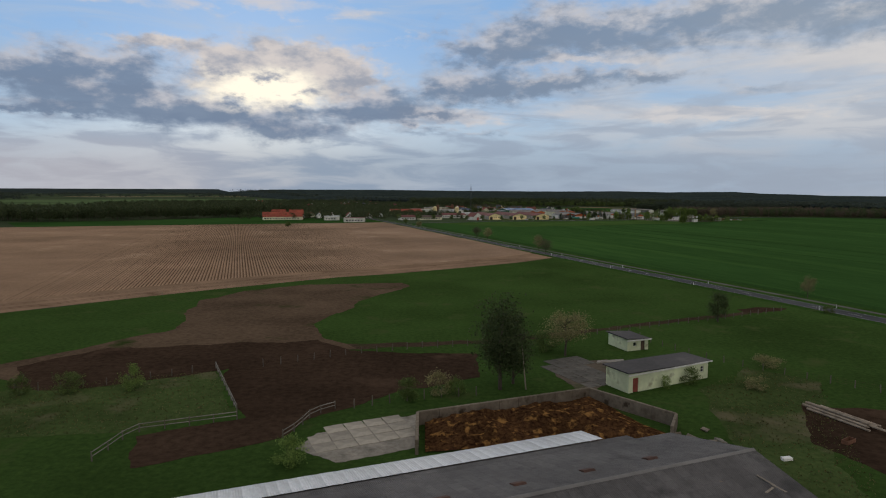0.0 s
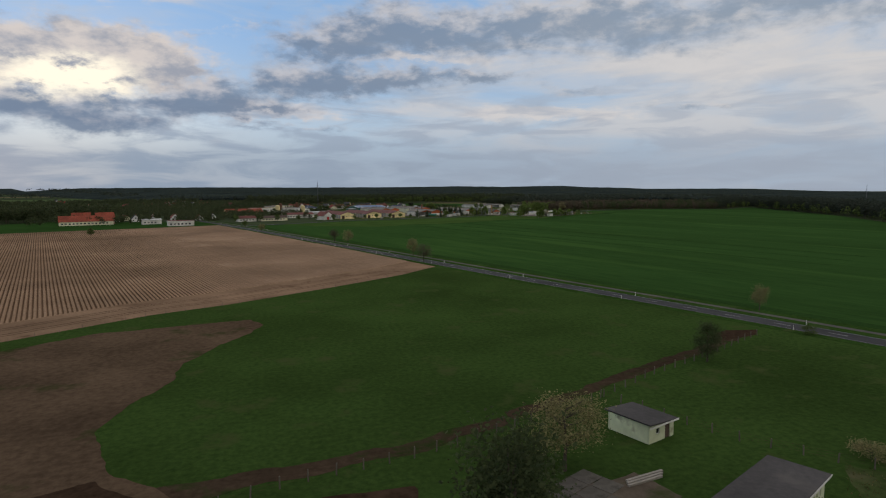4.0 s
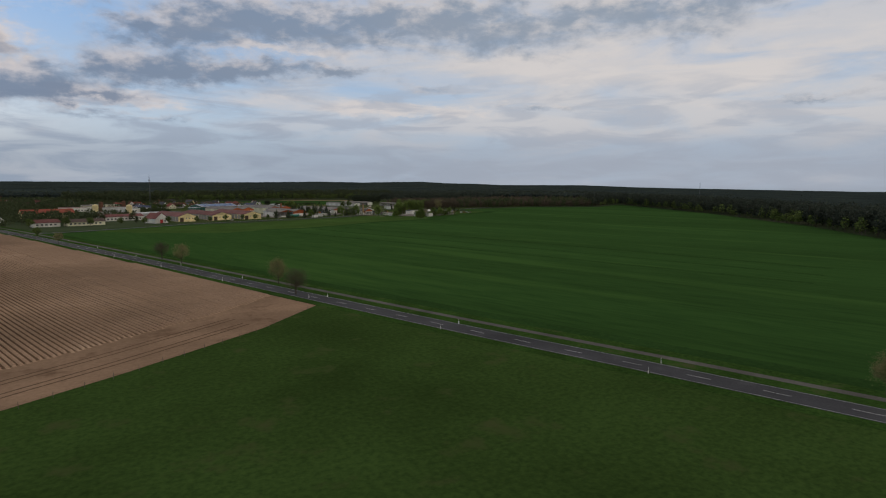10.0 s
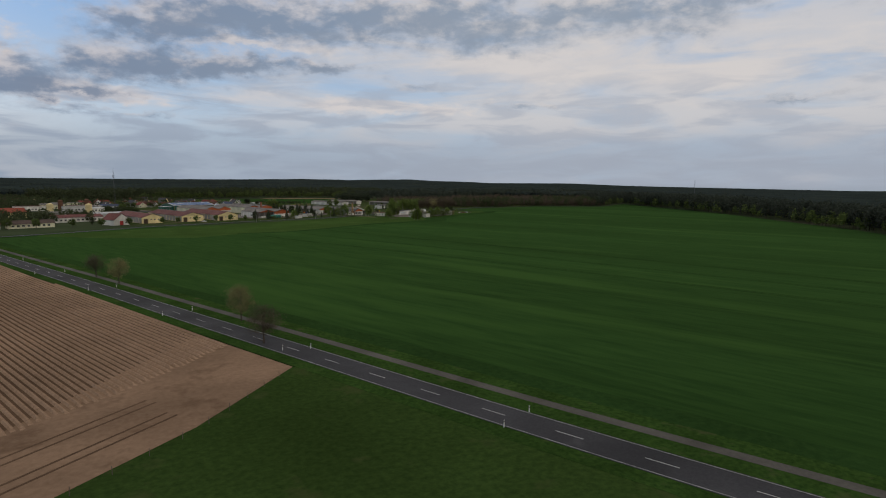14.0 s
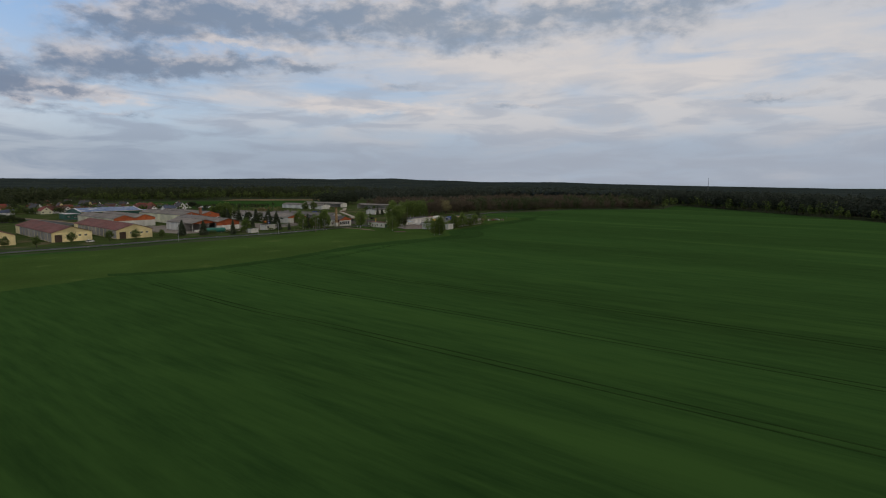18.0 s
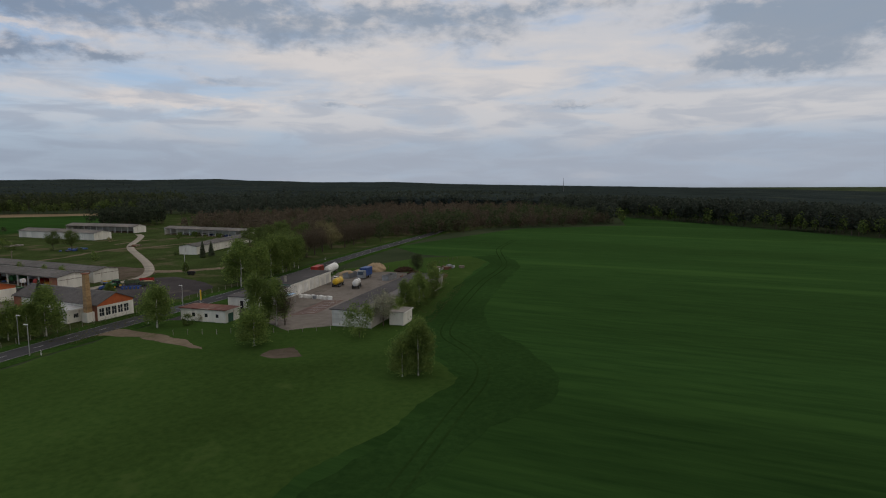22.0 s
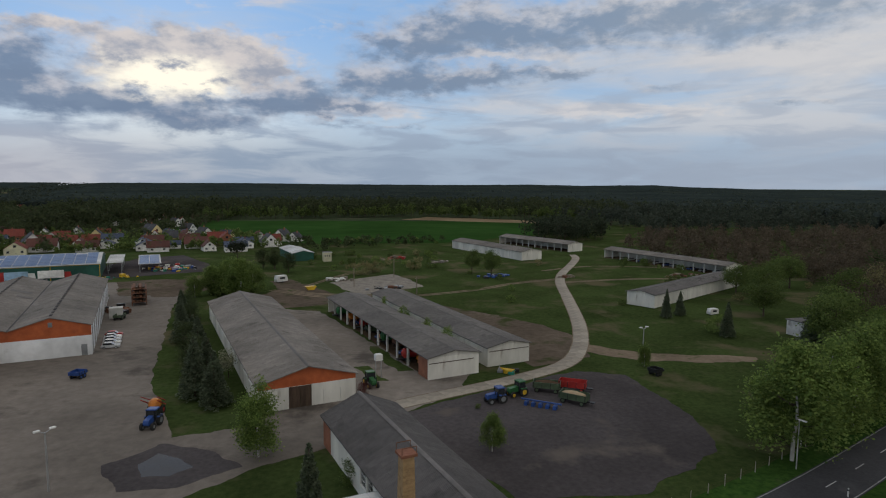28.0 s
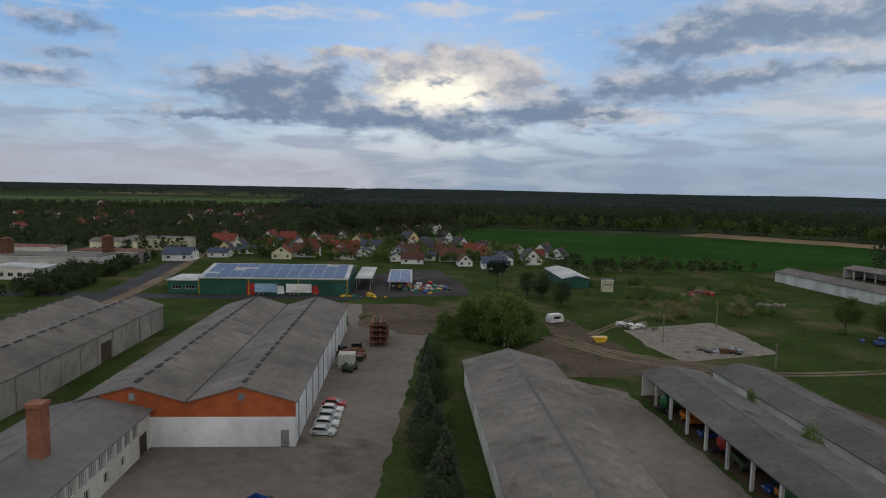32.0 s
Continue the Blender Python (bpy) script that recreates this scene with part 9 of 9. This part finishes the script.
def between(line, a):
    for (a0, v0), (a1, v1) in zip(line, line[1:]):
        if a0 <= a <= a1:
            return v0 + (v1 - v0) * (a - a0) / (a1 - a0)
    return line[-1][1] if a > 0 else line[0][1]


def canopy(x, y):
    """Height of the treetops: they climb from the near edge of the forest to the low ridge on the horizon."""
    dx, dy = x - 190, y - 560
    r, a = math.hypot(dx, dy), math.degrees(math.atan2(dx, dy))
    r0, far = near_rim(a), 4000.0
    top = 32.6 + far * math.tan(radians(between(RIDGE, a)))
    u = min(1.0, max(0.0, (r - r0) / (far - r0)))
    z = (13.0 - fall(x, y)) * (1 - u) + top * u if u < 1 else top - (r - far) * 0.01
    z = max(z, 4.0 - fall(x, y))
    swell = math.sin(math.pi * u)
    return z + swell * (3.0 * noise.noise((x * 0.004, y * 0.004, 8.0)) - 2.0) + 1.6 * noise.noise((x * 0.012, y * 0.012, 0.0)) + (1 - u) * (1.8 * noise.noise((x * 0.045, y * 0.045, 5.0)) + 1.2 * noise.noise((x * 0.11, y * 0.11, 2.0)))


def canopy_fan(name, a0, a1, r0, label):
    """A sheet of treetops over a sector seen from above the wheat, finest at its near edge, with a wall of trees at the front."""
    na = max(24, int((a1 - a0) * 4))
    rs, r = [], 0.0
    while r < 5200:
        rs.append(r)
        r += 16 + r * 0.035
    p, f = [], []
    for i in range(na + 1):
        a = radians(a0 + (a1 - a0) * i / na)
        start = r0(a0 + (a1 - a0) * i / na) + 26 * noise.noise((i * 0.33, r0(a0), 1.0))
        for j, r in enumerate([0.0] + rs):
            x, y = 190 + math.sin(a) * (start + r), 560 + math.cos(a) * (start + r)
            z, g = canopy(x, y), -fall(x, y)
            p.append((x, y, g if j == 0 or i == 0 else g + (z - g) * (0.8 if j == 1 else 1.0) * min(1.0, 0.3 + i / 30)))
    m = len(rs) + 1
    for i in range(na):
        f += [(i * m + j, (i + 1) * m + j, (i + 1) * m + j + 1, i * m + j + 1) for j in range(m - 1)]
    return tagged(new(name, Geo().add(p, f).mesh(name, FORESTTOP)), label, "forest", kind="stuff")


def far_ridge(name, a0, a1, r0, r1, label):
    """The wooded rim of the plain, seen low over the open fields."""
    na, p, f = int((a1 - a0) * 5), [], []
    for i in range(na + 1):
        d = a0 + (a1 - a0) * i / na
        a = radians(d)
        top = 32.6 + r1 * math.tan(radians(between(RIDGE, d)))
        for u, h in ((0.0, 0.0), (0.02, 8.0), (0.5, 6 + top * 0.45), (0.97, top + 1.5 * noise.noise((i * 0.21, 0.0, 4.0))), (1.0, top - 6)):
            r = r0 + (r1 - r0) * u + (60 * noise.noise((i * 0.17, 3.0, u)) if u < 0.9 else 0)
            p.append((190 + math.sin(a) * r, 560 + math.cos(a) * r, h))
    for i in range(na):
        f += [(i * 5 + j, (i + 1) * 5 + j, (i + 1) * 5 + j + 1, i * 5 + j + 1) for j in range(4)]
    return tagged(new(name, Geo().add(p, f).mesh(name, FORESTTOP)), label, "forest", kind="stuff")


RIM = [(-70, 900), (-48, 1500), (-30, 1150), (-18, 900), (-8, 880), (5, 900), (20, 860), (34, 800), (45, 660), (58, 640), (70, 600), (82, 520), (100, 430), (130, 420)]


def near_rim(a):
    return between(RIM, a)


canopy_fan("forest", -24, 130, near_rim, "dark forest reaching to the low hills on the horizon")
far_ridge("forest", -80, -22, 4300, 6300, "low wooded rim of the plain far beyond the fields")
rng = np.random.default_rng(77)
n = 5200
a = np.radians(rng.uniform(-22, 125, n))
rim = np.array([near_rim(math.degrees(v)) for v in a])
r = rim + rng.uniform(-15, 1, n) ** 2 * 1.2 * np.where(rng.uniform(size=n) < 0.5, 1.0, 3.2)
x, y = 190 + np.sin(a) * r, 560 + np.cos(a) * r
z = np.array([canopy(u, v) for u, v in zip(x, y)])
k = 16
d = rng.normal(size=(n, k, 3))
d /= np.linalg.norm(d, axis=2)[:, :, None]
p = np.stack([x[:, None] + d[:, :, 0] * 3.4, y[:, None] + d[:, :, 1] * 3.4, z[:, None] * rng.uniform(0.7, 1.1, (n, 1)) - 3 + d[:, :, 2] * 4.5], 2).reshape(-1, 3)
tagged(new("treetops", quads_mesh("treetops", leaves(rng, p, 1.5), n * k, FARLEAF)), "uneven treetops of the dark forest", "woods", kind="stuff")
rng = np.random.default_rng(78)
n = 5200
a, r = np.radians(rng.uniform(-23, 110, n)), rng.uniform(1500, 4000, n)
x, y = 190 + np.sin(a) * r, 560 + np.cos(a) * r
z = np.array([canopy(u, v) for u, v in zip(x, y)])
d = rng.normal(size=(n, 10, 3))
p = np.stack([x[:, None] + d[:, :, 0] * 6, y[:, None] + d[:, :, 1] * 6, z[:, None] - 2.5 + d[:, :, 2] * 1.5], 2).reshape(-1, 3)
tagged(new("treetops", quads_mesh("treetops", leaves(rng, p, 2.6), n * 10, FARLEAF)), "treetops on the far hills", "woods", kind="stuff")
# hedges and clumps of trees across the open plain
rng = np.random.default_rng(79)
p = []
for k in range(46):
    a0, r0 = rng.uniform(-62, -22), rng.uniform(1900, 4600)
    length, m = rng.uniform(120, 520), 60
    t = rng.uniform(-0.5, 0.5, m) * length
    cx, cy = 190 + math.sin(radians(a0)) * r0, 560 + math.cos(radians(a0)) * r0
    ca, sa = math.cos(radians(-a0)), math.sin(radians(-a0))
    for v in t:
        w = rng.normal() * 14
        c = np.array([cx + ca * v - sa * w, cy + sa * v + ca * w, rng.uniform(2, 9)])
        p.append(c + rng.normal(size=(8, 3)) * np.array([5, 5, 2.0]))
p = np.concatenate(p)
tagged(new("treetops", quads_mesh("treetops", leaves(rng, p, 2.6), len(p), FARLEAF)), "hedges and tree clumps across the far plain", "woods", kind="stuff")

# tufts of dry grass where the ground is rough
rng = np.random.default_rng(91)
for poly, n, seed in (([(-70, 92), (-36, 103), (-27, 83), (-38, 76), (-75, 74)], 1500, 1), ([(36, 60), (44, 92), (58, 104), (66, 96), (58, 80), (44, 50)], 1800, 2), ([(232, 690), (258, 702), (262, 688), (240, 676)], 1200, 3), ([(260, 668), (284, 640), (300, 634), (345, 660), (330, 664), (288, 636)], 2600, 4)):
    xs, ys = [q[0] for q in poly], [q[1] for q in poly]
    x, y = rng.uniform(min(xs), max(xs), n * 3), rng.uniform(min(ys), max(ys), n * 3)
    ok = inside(poly, x, y)
    c = np.stack([x[ok], y[ok], np.full(ok.sum(), 0.10)], 1)
    tagged(new("grass_tufts", quads_mesh("grass_tufts", leaves(rng, c, 0.13, 1.6), len(c), TUFT)), "tufts of long grass", "grass", kind="stuff")

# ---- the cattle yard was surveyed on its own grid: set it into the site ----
FIXED = ("ground", "road", "verge", "cycle_path", "field", "furrow", "soil_", "wheel_track", "marker_post", "grass_strip", "sun", "woods", "forest", "treetops")
YARDGRID = Matrix.Translation((-2.5, -14.8, 0)) @ Matrix.Scale(1.038, 4)


def middle(ob):
    """The middle of a thing and its parts on the plan."""
    pts = []
    for o in (ob, *ob.children_recursive):
        if o.type == "MESH":
            m = o.matrix_basis if o is ob else ob.matrix_basis @ o.matrix_basis
            pts += [m @ Vector(c) for c in (o.bound_box[0], o.bound_box[6])]
    return sum(pts, Vector((0, 0, 0))) / max(1, len(pts))


for ob in list(scene.objects):
    if ob.parent is None and ob.type in ("MESH", "EMPTY") and not ob.name.startswith(FIXED):
        c = middle(ob)
        if c.y < 165 and c.x < 104:
            ob.matrix_basis = YARDGRID @ ob.matrix_basis

# ---- the whole site, brought to the scale of the flight ----
for ob in list(scene.objects):
    if ob.parent is None and ob.type in ("MESH", "EMPTY"):
        ob.matrix_basis = Matrix.Scale(SITE, 4) @ ob.matrix_basis
